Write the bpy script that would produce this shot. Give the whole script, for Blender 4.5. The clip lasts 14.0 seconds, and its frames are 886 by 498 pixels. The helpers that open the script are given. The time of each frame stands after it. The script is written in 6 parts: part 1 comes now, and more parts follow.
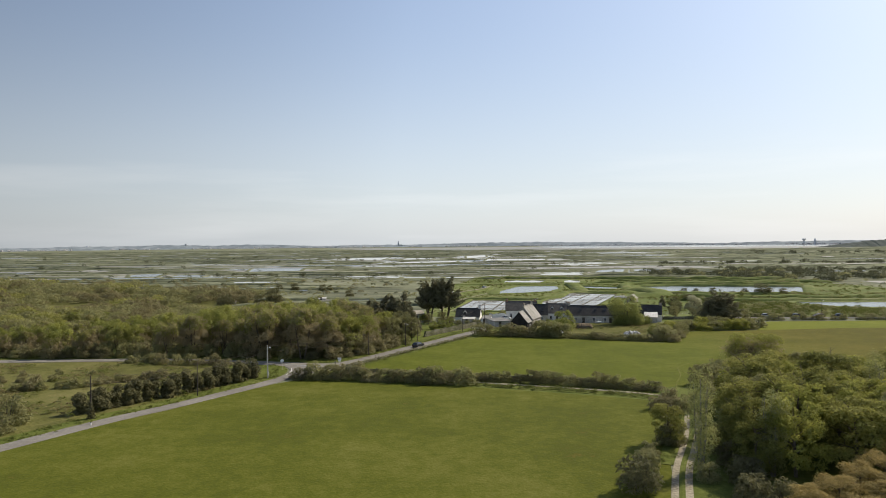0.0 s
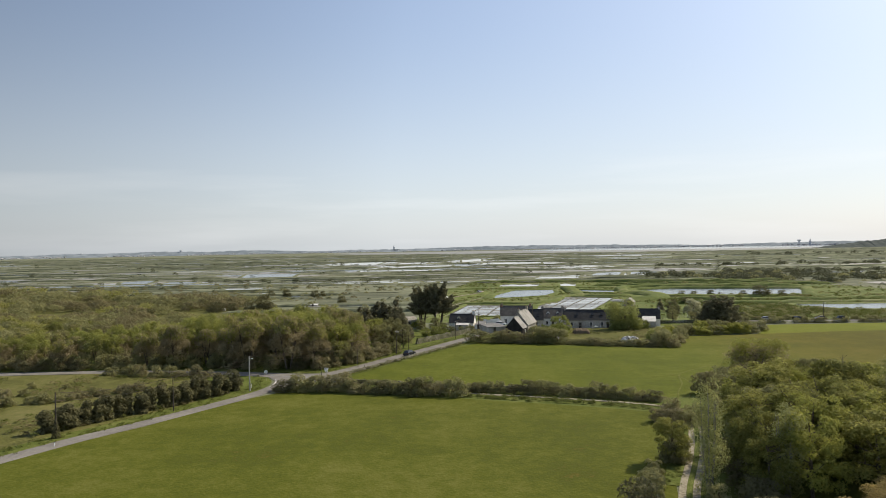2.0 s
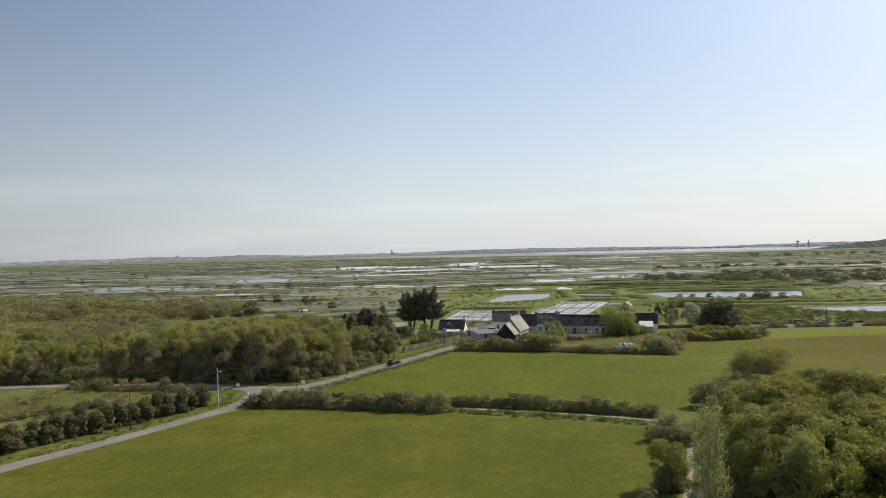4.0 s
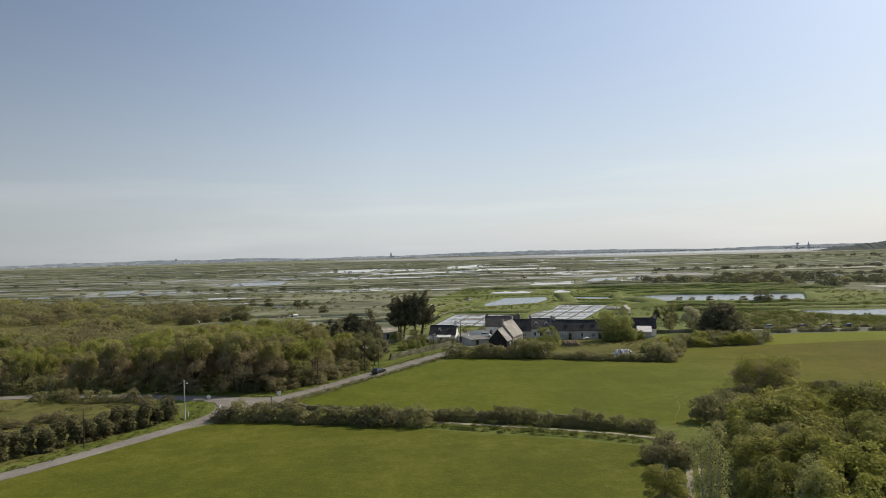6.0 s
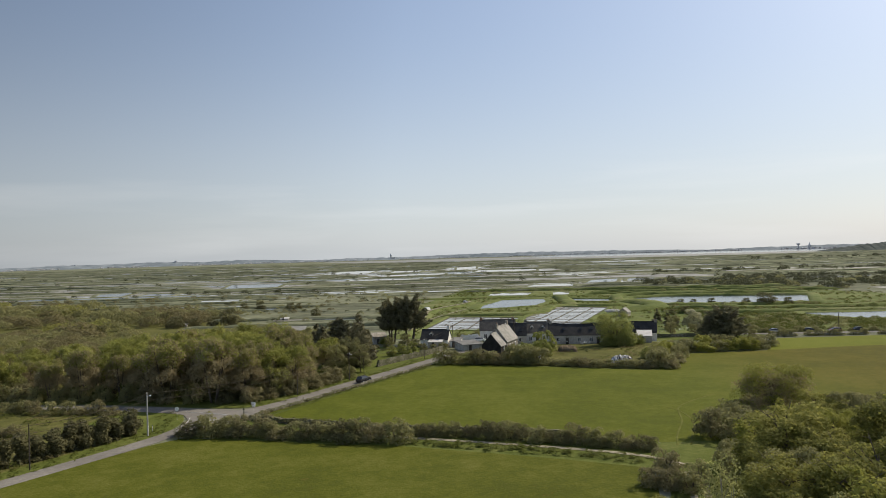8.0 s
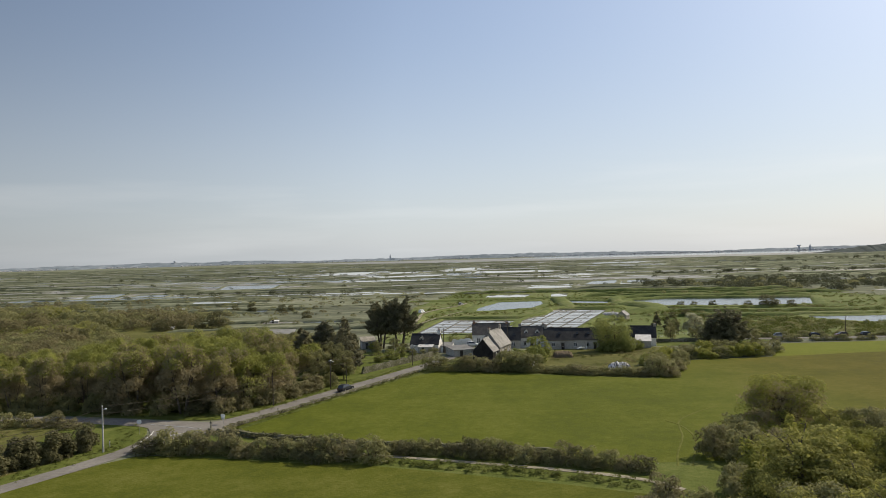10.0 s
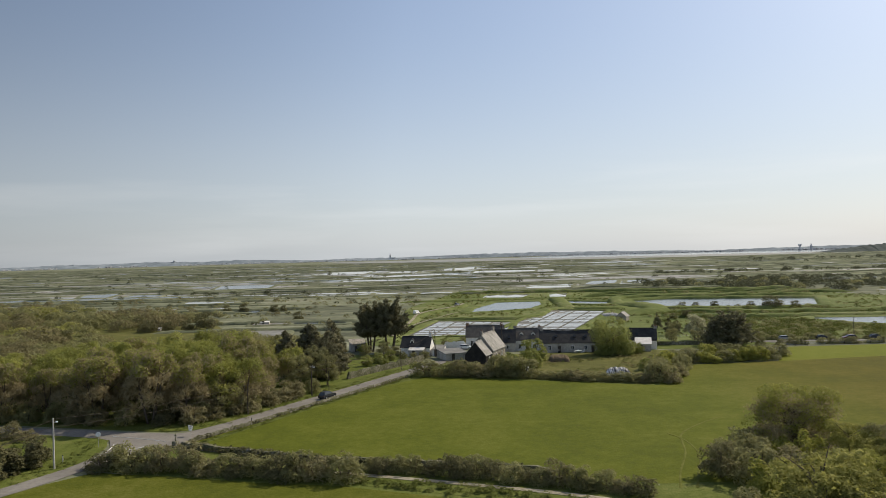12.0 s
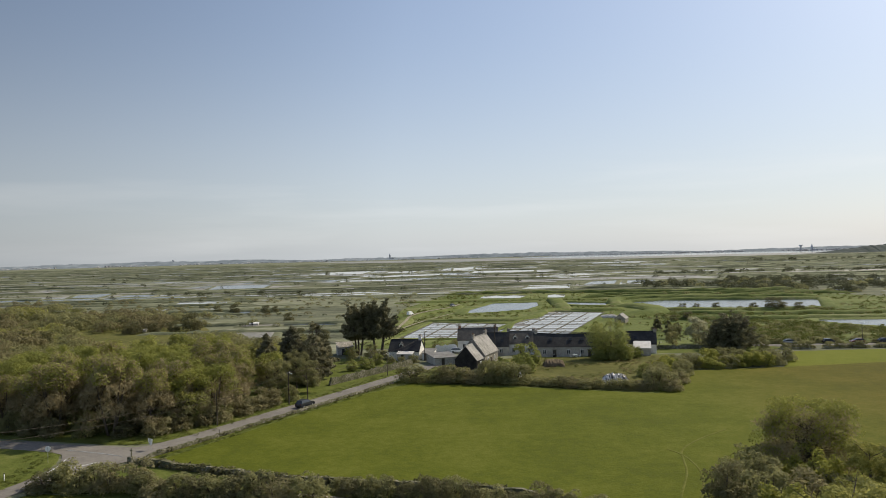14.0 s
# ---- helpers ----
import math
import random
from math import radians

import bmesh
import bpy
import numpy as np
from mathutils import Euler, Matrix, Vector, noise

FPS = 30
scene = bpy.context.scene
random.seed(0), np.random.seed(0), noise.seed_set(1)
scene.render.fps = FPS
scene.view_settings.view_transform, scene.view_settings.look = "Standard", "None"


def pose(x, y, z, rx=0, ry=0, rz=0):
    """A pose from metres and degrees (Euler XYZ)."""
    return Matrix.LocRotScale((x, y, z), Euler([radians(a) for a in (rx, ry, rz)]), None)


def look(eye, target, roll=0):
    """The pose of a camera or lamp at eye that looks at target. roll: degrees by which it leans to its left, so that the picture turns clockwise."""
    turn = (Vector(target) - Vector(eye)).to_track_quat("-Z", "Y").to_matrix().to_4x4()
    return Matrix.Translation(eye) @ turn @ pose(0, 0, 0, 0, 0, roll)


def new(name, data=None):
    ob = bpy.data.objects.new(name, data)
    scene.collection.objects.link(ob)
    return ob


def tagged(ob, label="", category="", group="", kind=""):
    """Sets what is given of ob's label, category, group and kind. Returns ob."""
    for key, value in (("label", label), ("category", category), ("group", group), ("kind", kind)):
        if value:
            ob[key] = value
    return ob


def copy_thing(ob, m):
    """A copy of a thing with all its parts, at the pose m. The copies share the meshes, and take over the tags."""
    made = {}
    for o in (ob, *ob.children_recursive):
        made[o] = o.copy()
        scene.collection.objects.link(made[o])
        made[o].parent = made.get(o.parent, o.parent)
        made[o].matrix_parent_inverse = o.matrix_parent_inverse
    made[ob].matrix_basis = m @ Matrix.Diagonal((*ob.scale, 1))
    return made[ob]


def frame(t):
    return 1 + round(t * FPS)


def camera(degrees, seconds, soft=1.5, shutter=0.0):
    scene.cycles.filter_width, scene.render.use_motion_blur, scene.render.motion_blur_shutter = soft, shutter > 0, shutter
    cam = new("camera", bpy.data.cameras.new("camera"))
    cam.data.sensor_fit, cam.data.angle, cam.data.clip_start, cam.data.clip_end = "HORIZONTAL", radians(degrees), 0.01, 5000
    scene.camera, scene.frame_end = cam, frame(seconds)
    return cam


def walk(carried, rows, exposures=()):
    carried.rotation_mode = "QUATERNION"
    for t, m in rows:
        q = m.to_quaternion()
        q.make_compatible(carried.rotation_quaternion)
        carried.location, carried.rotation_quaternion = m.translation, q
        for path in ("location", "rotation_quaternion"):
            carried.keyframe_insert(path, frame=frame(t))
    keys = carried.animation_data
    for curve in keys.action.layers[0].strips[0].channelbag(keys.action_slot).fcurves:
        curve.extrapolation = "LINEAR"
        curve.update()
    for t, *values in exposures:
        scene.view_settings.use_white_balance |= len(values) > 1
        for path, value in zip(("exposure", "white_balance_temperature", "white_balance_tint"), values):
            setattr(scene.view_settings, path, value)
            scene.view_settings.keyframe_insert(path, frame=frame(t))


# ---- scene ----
# camera and its way
cam = camera(66.0, 14.0, soft=0.7)
PATH = [
    (0, (1.642, 0.938, 30.83), (1.651, 2.938, 30.807), -0.5),
    (0.5, (1.688, 2.285, 30.81), (1.698, 4.285, 30.79), -0.6),
    (1, (2.006, 3.654, 30.826), (2.017, 5.654, 30.809), -0.7),
    (1.5, (2.439, 5.378, 30.851), (2.454, 7.378, 30.837), -0.9),
    (2, (3.024, 7.676, 30.81), (3.045, 9.676, 30.799), -1.0),
    (2.5, (3.829, 9.919, 30.814), (3.855, 11.919, 30.805), -1.1),
    (3, (4.729, 12.145, 30.826), (4.755, 14.145, 30.82), -1.2),
    (5.5, (9.31, 23.459, 30.728), (9.336, 25.459, 30.733), -1.5),
    (6, (10.034, 25.496, 30.709), (10.06, 27.496, 30.716), -1.5),
    (6.5, (10.858, 27.756, 30.725), (10.883, 29.755, 30.733), -1.5),
    (7, (11.52, 29.941, 30.684), (11.545, 31.941, 30.693), -1.5),
    (7.5, (12.332, 32.3, 30.701), (12.357, 34.3, 30.711), -1.6),
    (8, (13.081, 34.851, 30.602), (13.106, 36.851, 30.613), -1.6),
    (10.5, (16.971, 45.983, 30.611), (16.995, 47.983, 30.625), -1.5),
    (11, (17.627, 48.081, 30.621), (17.65, 50.081, 30.634), -1.5),
    (11.5, (18.469, 50.456, 30.553), (18.492, 52.456, 30.566), -1.5),
    (12, (19.171, 52.838, 30.499), (19.194, 54.838, 30.511), -1.5),
    (12.5, (19.965, 54.938, 30.495), (19.987, 56.938, 30.508), -1.5),
    (13, (20.742, 57.264, 30.433), (20.764, 59.264, 30.446), -1.4),
    (13.5, (21.467, 59.506, 30.337), (21.49, 61.505, 30.35), -1.4),
    (14, (22.275, 61.84, 30.302), (22.297, 63.84, 30.314), -1.4),
]
walk(cam, [(t, look(e, g, r)) for t, e, g, r in PATH], exposures=((0, 0.2), (3, 0.2), (6, 0.0), (14, 0.0)))

# world, sun, exposure
SUN_AZ, SUN_EL = 56.0, 41.0  # clockwise from straight ahead; above the horizon
world = bpy.data.worlds.new("world")
scene.world = world
world.use_nodes = True
wn, wl = world.node_tree.nodes, world.node_tree.links
sky = wn.new("ShaderNodeTexSky")
sky.sky_type = "NISHITA"
sky.sun_disc = False
sky.sun_elevation = radians(SUN_EL)
sky.sun_rotation = radians(SUN_AZ)
sky.air_density, sky.dust_density, sky.ozone_density = 1.0, 1.2, 2.0
hazy = wn.new("ShaderNodeHueSaturation")  # thin haze pales the blue
hazy.inputs["Saturation"].default_value = 0.85
wl.new(sky.outputs[0], hazy.inputs["Color"])
coord = wn.new("ShaderNodeTexCoord")
split = wn.new("ShaderNodeSeparateXYZ")
wl.new(coord.outputs["Generated"], split.inputs[0])
depth = wn.new("ShaderNodeMapRange")  # haze thickens towards the horizon
depth.interpolation_type = "SMOOTHSTEP"
depth.inputs["From Min"].default_value, depth.inputs["From Max"].default_value = -0.02, 0.42
depth.inputs["To Min"].default_value, depth.inputs["To Max"].default_value = 0.74, 0.14
wl.new(split.outputs["Z"], depth.inputs["Value"])
veil = wn.new("ShaderNodeMix")
veil.data_type = "RGBA"
wl.new(depth.outputs[0], veil.inputs[0])
wl.new(hazy.outputs[0], veil.inputs[6])
tone = wn.new("ShaderNodeMix")  # the haze is whiter low down, greyer above
tone.data_type = "RGBA"
tone.inputs[6].default_value, tone.inputs[7].default_value = (1.4, 1.8, 2.8, 1), (6.0, 6.35, 6.5, 1)
wl.new(depth.outputs[0], tone.inputs[0])
wl.new(tone.outputs[2], veil.inputs[7])
stretch = wn.new("ShaderNodeMapping")  # thin streaks of high cloud
stretch.inputs["Scale"].default_value = (1.6, 1.6, 17.0)
wl.new(coord.outputs["Generated"], stretch.inputs[0])
wisp = wn.new("ShaderNodeTexNoise")
wisp.inputs["Scale"].default_value, wisp.inputs["Detail"].default_value = 1.6, 6
wl.new(stretch.outputs[0], wisp.inputs["Vector"])
amount = wn.new("ShaderNodeMapRange")
amount.inputs["From Min"].default_value, amount.inputs["From Max"].default_value = 0.48, 0.72
amount.inputs["To Min"].default_value, amount.inputs["To Max"].default_value = 0.0, 0.22
wl.new(wisp.outputs[0], amount.inputs["Value"])
low = wn.new("ShaderNodeMapRange")  # only low over the horizon
low.interpolation_type = "SMOOTHSTEP"
low.inputs["From Min"].default_value, low.inputs["From Max"].default_value = 0.16, 0.08
wl.new(split.outputs["Z"], low.inputs["Value"])
faint = wn.new("ShaderNodeMath")
faint.operation = "MULTIPLY"
wl.new(amount.outputs[0], faint.inputs[0])
wl.new(low.outputs[0], faint.inputs[1])
clouds = wn.new("ShaderNodeMix")
clouds.data_type = "RGBA"
clouds.inputs[7].default_value = (7.0, 7.1, 7.1, 1)
wl.new(faint.outputs[0], clouds.inputs[0])
wl.new(veil.outputs[2], clouds.inputs[6])
toward = wn.new("ShaderNodeVectorMath")  # the sky pales towards the sun
toward.operation = "DOT_PRODUCT"
toward.inputs[1].default_value = (math.sin(radians(SUN_AZ)), math.cos(radians(SUN_AZ)), 0.0)
wl.new(coord.outputs["Generated"], toward.inputs[0])
glow = wn.new("ShaderNodeMapRange")
glow.inputs["From Min"].default_value, glow.inputs["From Max"].default_value = -0.05, 0.5
glow.inputs["To Min"].default_value, glow.inputs["To Max"].default_value = 0.68, 0.98
wl.new(toward.outputs["Value"], glow.inputs["Value"])
aglow = wn.new("ShaderNodeVectorMath")
aglow.operation = "SCALE"
wl.new(clouds.outputs[2], aglow.inputs[0])
behind = wn.new("ShaderNodeMapRange")  # and again opposite the sun, darkest at right angles to it
behind.inputs["From Min"].default_value, behind.inputs["From Max"].default_value = -0.12, -0.8
behind.inputs["To Min"].default_value, behind.inputs["To Max"].default_value = 0.0, 0.65
wl.new(toward.outputs["Value"], behind.inputs["Value"])
around = wn.new("ShaderNodeMath")
wl.new(glow.outputs[0], around.inputs[0])
wl.new(behind.outputs[0], around.inputs[1])
wl.new(around.outputs[0], aglow.inputs["Scale"])
wl.new(aglow.outputs[0], wn["Background"].inputs[0])
wn["Background"].inputs[1].default_value = 0.134
sun = new("sun", bpy.data.lights.new("sun", "SUN"))
sun.data.energy, sun.data.angle, sun.data.color = 4.5, radians(0.6), (1.0, 0.89, 0.70)
az, el = radians(SUN_AZ), radians(SUN_EL)
sun.matrix_world = look((0, 0, 0), (-math.sin(az) * math.cos(el), -math.cos(az) * math.cos(el), -math.sin(el)))


# materials
def mat(name, ramp, scales=((0.08, 0.5), (1.3, 0.5)), rough=0.9, bump=0.0, bump_scale=6.0, metal=0.0, island=0.0,
        per_object=0.0, translucent=0.0, stretch=(1, 1, 1), object_space=False, spec=0.06, drift=None):
    """A surface: noise at several scales through a colour ramp, with random shifts by piece and by thing."""
    m = bpy.data.materials.new(name)
    m.use_nodes = True
    n, l = m.node_tree.nodes, m.node_tree.links
    b = n["Principled BSDF"]
    b.inputs["Roughness"].default_value = rough
    b.inputs["Metallic"].default_value = metal
    b.inputs["Specular IOR Level"].default_value = spec
    if object_space:
        tc = n.new("ShaderNodeTexCoord")
        where = tc.outputs["Object"]
    else:
        where = n.new("ShaderNodeNewGeometry").outputs["Position"]
    mp = n.new("ShaderNodeMapping")
    mp.inputs["Scale"].default_value = stretch
    l.new(where, mp.inputs[0])
    total = None
    for s, w in scales:
        t = n.new("ShaderNodeTexNoise")
        t.inputs["Scale"].default_value = s
        t.inputs["Detail"].default_value = 5
        t.inputs["Roughness"].default_value = 0.6
        l.new(mp.outputs[0], t.inputs["Vector"])
        k = n.new("ShaderNodeMath")
        k.operation = "MULTIPLY"
        k.inputs[1].default_value = w
        l.new(t.outputs[0], k.inputs[0])
        if total is None:
            total = k.outputs[0]
        else:
            a = n.new("ShaderNodeMath")
            a.operation = "ADD"
            l.new(total, a.inputs[0])
            l.new(k.outputs[0], a.inputs[1])
            total = a.outputs[0]
    for strength, source in ((island, "island"), (per_object, "object")):
        if strength:
            src = n.new("ShaderNodeNewGeometry").outputs["Random Per Island"] if source == "island" else n.new("ShaderNodeObjectInfo").outputs["Random"]
            k = n.new("ShaderNodeMath")
            k.operation = "MULTIPLY_ADD"
            k.inputs[1].default_value, k.inputs[2].default_value = strength, -strength / 2
            l.new(src, k.inputs[0])
            a = n.new("ShaderNodeMath")
            a.operation = "ADD"
            l.new(total, a.inputs[0])
            l.new(k.outputs[0], a.inputs[1])
            total = a.outputs[0]
    r = n.new("ShaderNodeValToRGB")
    el_ = r.color_ramp.elements
    while len(el_) < len(ramp):
        el_.new(0.5)
    for e, (p, c) in zip(el_, ramp):
        e.position, e.color = 0.5 + (p - 0.5) * (1.0 if island else 0.55), (*c, 1)
    l.new(total, r.inputs[0])
    colour = r.outputs[0]
    if drift:  # the colour shifts along x, between two places, towards another tint
        lo, hi, tint = drift
        px = n.new("ShaderNodeSeparateXYZ")
        l.new(where, px.inputs[0])
        ml = n.new("ShaderNodeMath")
        ml.operation = "MULTIPLY_ADD"
        ml.inputs[1].default_value = (hi - lo) * 0.8
        l.new(total, ml.inputs[0])
        l.new(px.outputs["X"], ml.inputs[2])
        mr = n.new("ShaderNodeMapRange")
        mr.interpolation_type = "SMOOTHSTEP"
        mr.inputs["From Min"].default_value, mr.inputs["From Max"].default_value = lo + (hi - lo) * 0.4, hi + (hi - lo) * 0.4
        l.new(px.outputs["X"], mr.inputs["Value"])
        l.new(ml.outputs[0], mr.inputs["Value"])
        mixed = n.new("ShaderNodeMix")
        mixed.data_type, mixed.blend_type = "RGBA", "MULTIPLY"
        mixed.inputs[7].default_value = (*tint, 1)
        l.new(mr.outputs[0], mixed.inputs[0])
        l.new(colour, mixed.inputs[6])
        colour = mixed.outputs[2]
    l.new(colour, b.inputs["Base Color"])
    if bump:
        t = n.new("ShaderNodeTexNoise")
        t.inputs["Scale"].default_value = bump_scale
        t.inputs["Detail"].default_value = 4
        l.new(mp.outputs[0], t.inputs["Vector"])
        bp = n.new("ShaderNodeBump")
        bp.inputs["Strength"].default_value = bump
        bp.inputs["Distance"].default_value = 0.3 / bump_scale
        l.new(t.outputs[0], bp.inputs["Height"])
        l.new(bp.outputs[0], b.inputs["Normal"])
    if translucent:
        tr = n.new("ShaderNodeBsdfTranslucent")
        l.new(r.outputs[0], tr.inputs[0])
        mx = n.new("ShaderNodeMixShader")
        mx.inputs[0].default_value = translucent
        l.new(b.outputs[0], mx.inputs[1])
        l.new(tr.outputs[0], mx.inputs[2])
        l.new(mx.outputs[0], n["Material Output"].inputs[0])
    return m


def water_mat(name, deep, rough, ripple, ripple_scale):
    m = bpy.data.materials.new(name)
    m.use_nodes = True
    n, l = m.node_tree.nodes, m.node_tree.links
    b = n["Principled BSDF"]
    b.inputs["Base Color"].default_value = (*deep, 1)
    b.inputs["Roughness"].default_value = rough
    b.inputs["IOR"].default_value = 1.33
    b.inputs["Specular IOR Level"].default_value = 0.5
    geo = n.new("ShaderNodeNewGeometry")
    t = n.new("ShaderNodeTexNoise")
    t.inputs["Scale"].default_value = ripple_scale
    t.inputs["Detail"].default_value = 3
    l.new(geo.outputs["Position"], t.inputs["Vector"])
    bp = n.new("ShaderNodeBump")
    bp.inputs["Strength"].default_value = ripple
    bp.inputs["Distance"].default_value = 0.05
    l.new(t.outputs[0], bp.inputs["Height"])
    l.new(bp.outputs[0], b.inputs["Normal"])
    return m


def leaf(name, dark, mid, light, translucent=0.42, per_object=0.24, vary=0.2):
    return mat(name, [(0.2, dark), (0.5, mid), (0.85, light)], scales=((0.10, 0.72), (0.9, 0.28)), rough=0.7,
               island=vary, per_object=per_object, translucent=translucent, spec=0.08)


M = {}
M["field"] = mat("field_grass", [(0.24, (0.118, 0.092, 0.019)), (0.38, (0.062, 0.072, 0.009)), (0.5, (0.083, 0.092, 0.011)), (0.66, (0.122, 0.121, 0.026))],
                 scales=((0.02, 0.27), (0.07, 0.23), (0.45, 0.2), (2.0, 0.2), (7.0, 0.1)), bump=0.8, bump_scale=3.0)
M["field_far"] = mat("pasture_grass", [(0.26, (0.096, 0.086, 0.014)), (0.38, (0.068, 0.082, 0.009)), (0.5, (0.086, 0.100, 0.010)), (0.66, (0.116, 0.124, 0.020))],
                     scales=((0.016, 0.26), (0.09, 0.24), (0.55, 0.2), (2.0, 0.2), (7.0, 0.1)), bump=0.8, bump_scale=3.0, drift=(66, 125, (1.03, 0.81, 0.88)))
M["field_bright"] = mat("field_crop", [(0.2, (0.084, 0.100, 0.009)), (0.5, (0.118, 0.134, 0.012)), (0.8, (0.152, 0.160, 0.024))],
                        scales=((0.03, 0.35), (0.25, 0.25), (2.2, 0.4)), bump=0.8, bump_scale=2.5)
M["wheel"] = mat("flattened_grass", [(0.3, (0.082, 0.092, 0.014)), (0.7, (0.132, 0.134, 0.032))], scales=((0.3, 0.5), (1.5, 0.5)))
M["meadow"] = mat("meadow_grass", [(0.25, (0.064, 0.066, 0.020)), (0.5, (0.106, 0.106, 0.031)), (0.75, (0.168, 0.152, 0.060))],
                  scales=((0.06, 0.4), (0.4, 0.3), (2.4, 0.3)), bump=1.0, bump_scale=2.0)
M["far_pasture"] = mat("pale_marsh_pasture", [(0.28, (0.092, 0.104, 0.056)), (0.42, (0.150, 0.166, 0.092)), (0.55, (0.205, 0.220, 0.130)), (0.7, (0.280, 0.275, 0.195))],
                       scales=((0.012, 0.35), (0.07, 0.35), (0.5, 0.3)), bump=1.0, bump_scale=0.8, stretch=(0.4, 1, 1))
M["verge"] = mat("verge_grass", [(0.2, (0.055, 0.069, 0.016)), (0.5, (0.097, 0.117, 0.025)), (0.8, (0.161, 0.163, 0.055))],
                 scales=((0.15, 0.4), (1.1, 0.3), (4.0, 0.3)), bump=1.0, bump_scale=3.0)
M["marsh"] = mat("marsh_ground", [(0.26, (0.066, 0.072, 0.046)), (0.42, (0.124, 0.130, 0.086)), (0.55, (0.180, 0.190, 0.118)), (0.7, (0.262, 0.258, 0.190))],
                 scales=((0.012, 0.35), (0.07, 0.35), (0.5, 0.3)), bump=1.0, bump_scale=0.8, stretch=(0.4, 1, 1))
M["bank"] = mat("bank_grass", [(0.28, (0.056, 0.062, 0.038)), (0.42, (0.106, 0.114, 0.070)), (0.55, (0.160, 0.168, 0.102)), (0.72, (0.235, 0.230, 0.165))],
                scales=((0.012, 0.35), (0.1, 0.35), (0.7, 0.3)), bump=1.0, bump_scale=1.2, stretch=(0.5, 1, 1))
M["bank_near"] = mat("green_bank_grass", [(0.28, (0.060, 0.078, 0.024)), (0.42, (0.098, 0.122, 0.034)), (0.55, (0.134, 0.156, 0.050)), (0.72, (0.200, 0.196, 0.098))],
                     scales=((0.02, 0.4), (0.12, 0.3), (1.2, 0.3)), bump=1.0, bump_scale=1.2, stretch=(0.6, 1, 1))
M["mud"] = mat("mud", [(0.3, (0.109, 0.103, 0.075)), (0.5, (0.206, 0.187, 0.143)), (0.7, (0.309, 0.283, 0.228))],
               scales=((0.02, 0.5), (0.4, 0.5)), rough=0.45, spec=0.5)
M["clay"] = mat("clay_ridge", [(0.3, (0.068, 0.066, 0.056)), (0.7, (0.141, 0.133, 0.113))], scales=((0.3, 0.5), (3.0, 0.5)))
M["asphalt"] = mat("asphalt", [(0.3, (0.141, 0.130, 0.116)), (0.5, (0.186, 0.173, 0.156)), (0.7, (0.243, 0.226, 0.203))],
                   scales=((0.12, 0.4), (1.5, 0.3), (14.0, 0.3)), rough=0.85, bump=0.4, bump_scale=20)
M["gravel"] = mat("gravel_track", [(0.3, (0.169, 0.147, 0.102)), (0.5, (0.260, 0.232, 0.169)), (0.7, (0.350, 0.316, 0.249))],
                  scales=((0.3, 0.4), (3.0, 0.6)), bump=0.6, bump_scale=10)
M["paint"] = mat("road_paint", [(0.3, (0.30, 0.30, 0.28)), (0.7, (0.68, 0.68, 0.66))], scales=((0.8, 0.5), (6, 0.5)), rough=0.7)
M["water"] = water_mat("pond_water", (0.03, 0.04, 0.045), 0.14, 0.7, 0.9)
M["pan_water"] = water_mat("salt_pan_water", (0.30, 0.29, 0.26), 0.04, 0.05, 1.0)
M["wet_mud"] = mat("wet_tidal_mud", [(0.3, (0.170, 0.168, 0.145)), (0.5, (0.225, 0.222, 0.196)), (0.7, (0.290, 0.285, 0.258))], scales=((0.004, 0.5), (0.03, 0.5)), rough=0.6, spec=0.25, stretch=(0.3, 1, 1))
M["far_water"] = water_mat("tidal_water", (0.20, 0.20, 0.19), 0.12, 0.1, 0.3)
M["stone"] = mat("rubble_stone", [(0.25, (0.113, 0.102, 0.085)), (0.5, (0.282, 0.260, 0.220)), (0.75, (0.452, 0.418, 0.362))],
                 scales=((0.5, 0.3), (2.6, 0.7)), bump=1.0, bump_scale=4)
M["mossy"] = mat("mossy_stone", [(0.25, (0.062, 0.068, 0.028)), (0.5, (0.136, 0.130, 0.085)), (0.75, (0.294, 0.271, 0.226))],
                 scales=((0.3, 0.4), (2.0, 0.6)), bump=1.0, bump_scale=3)
M["white_wall"] = mat("limewashed_wall", [(0.25, (0.52, 0.50, 0.46)), (0.5, (0.68, 0.67, 0.63)), (0.75, (0.78, 0.77, 0.74))],
                      scales=((0.4, 0.5), (3.0, 0.5)), bump=0.2, bump_scale=6)
M["grey_wall"] = mat("grey_render", [(0.25, (0.271, 0.249, 0.215)), (0.5, (0.407, 0.384, 0.339)), (0.75, (0.520, 0.497, 0.452))],
                     scales=((0.4, 0.5), (3.0, 0.5)), bump=0.3, bump_scale=5)
M["slate"] = mat("slate_roof", [(0.25, (0.022, 0.022, 0.023)), (0.5, (0.036, 0.036, 0.037)), (0.75, (0.060, 0.058, 0.055))],
                 scales=((0.5, 0.5), (5.0, 0.5)), rough=0.75, bump=0.5, bump_scale=5, spec=0.15)
M["old_slate"] = mat("lichen_slate_roof", [(0.25, (0.158, 0.147, 0.130)), (0.5, (0.282, 0.271, 0.249)), (0.75, (0.429, 0.407, 0.373))],
                     scales=((0.5, 0.45), (3.5, 0.55)), rough=0.75, bump=0.6, bump_scale=5)
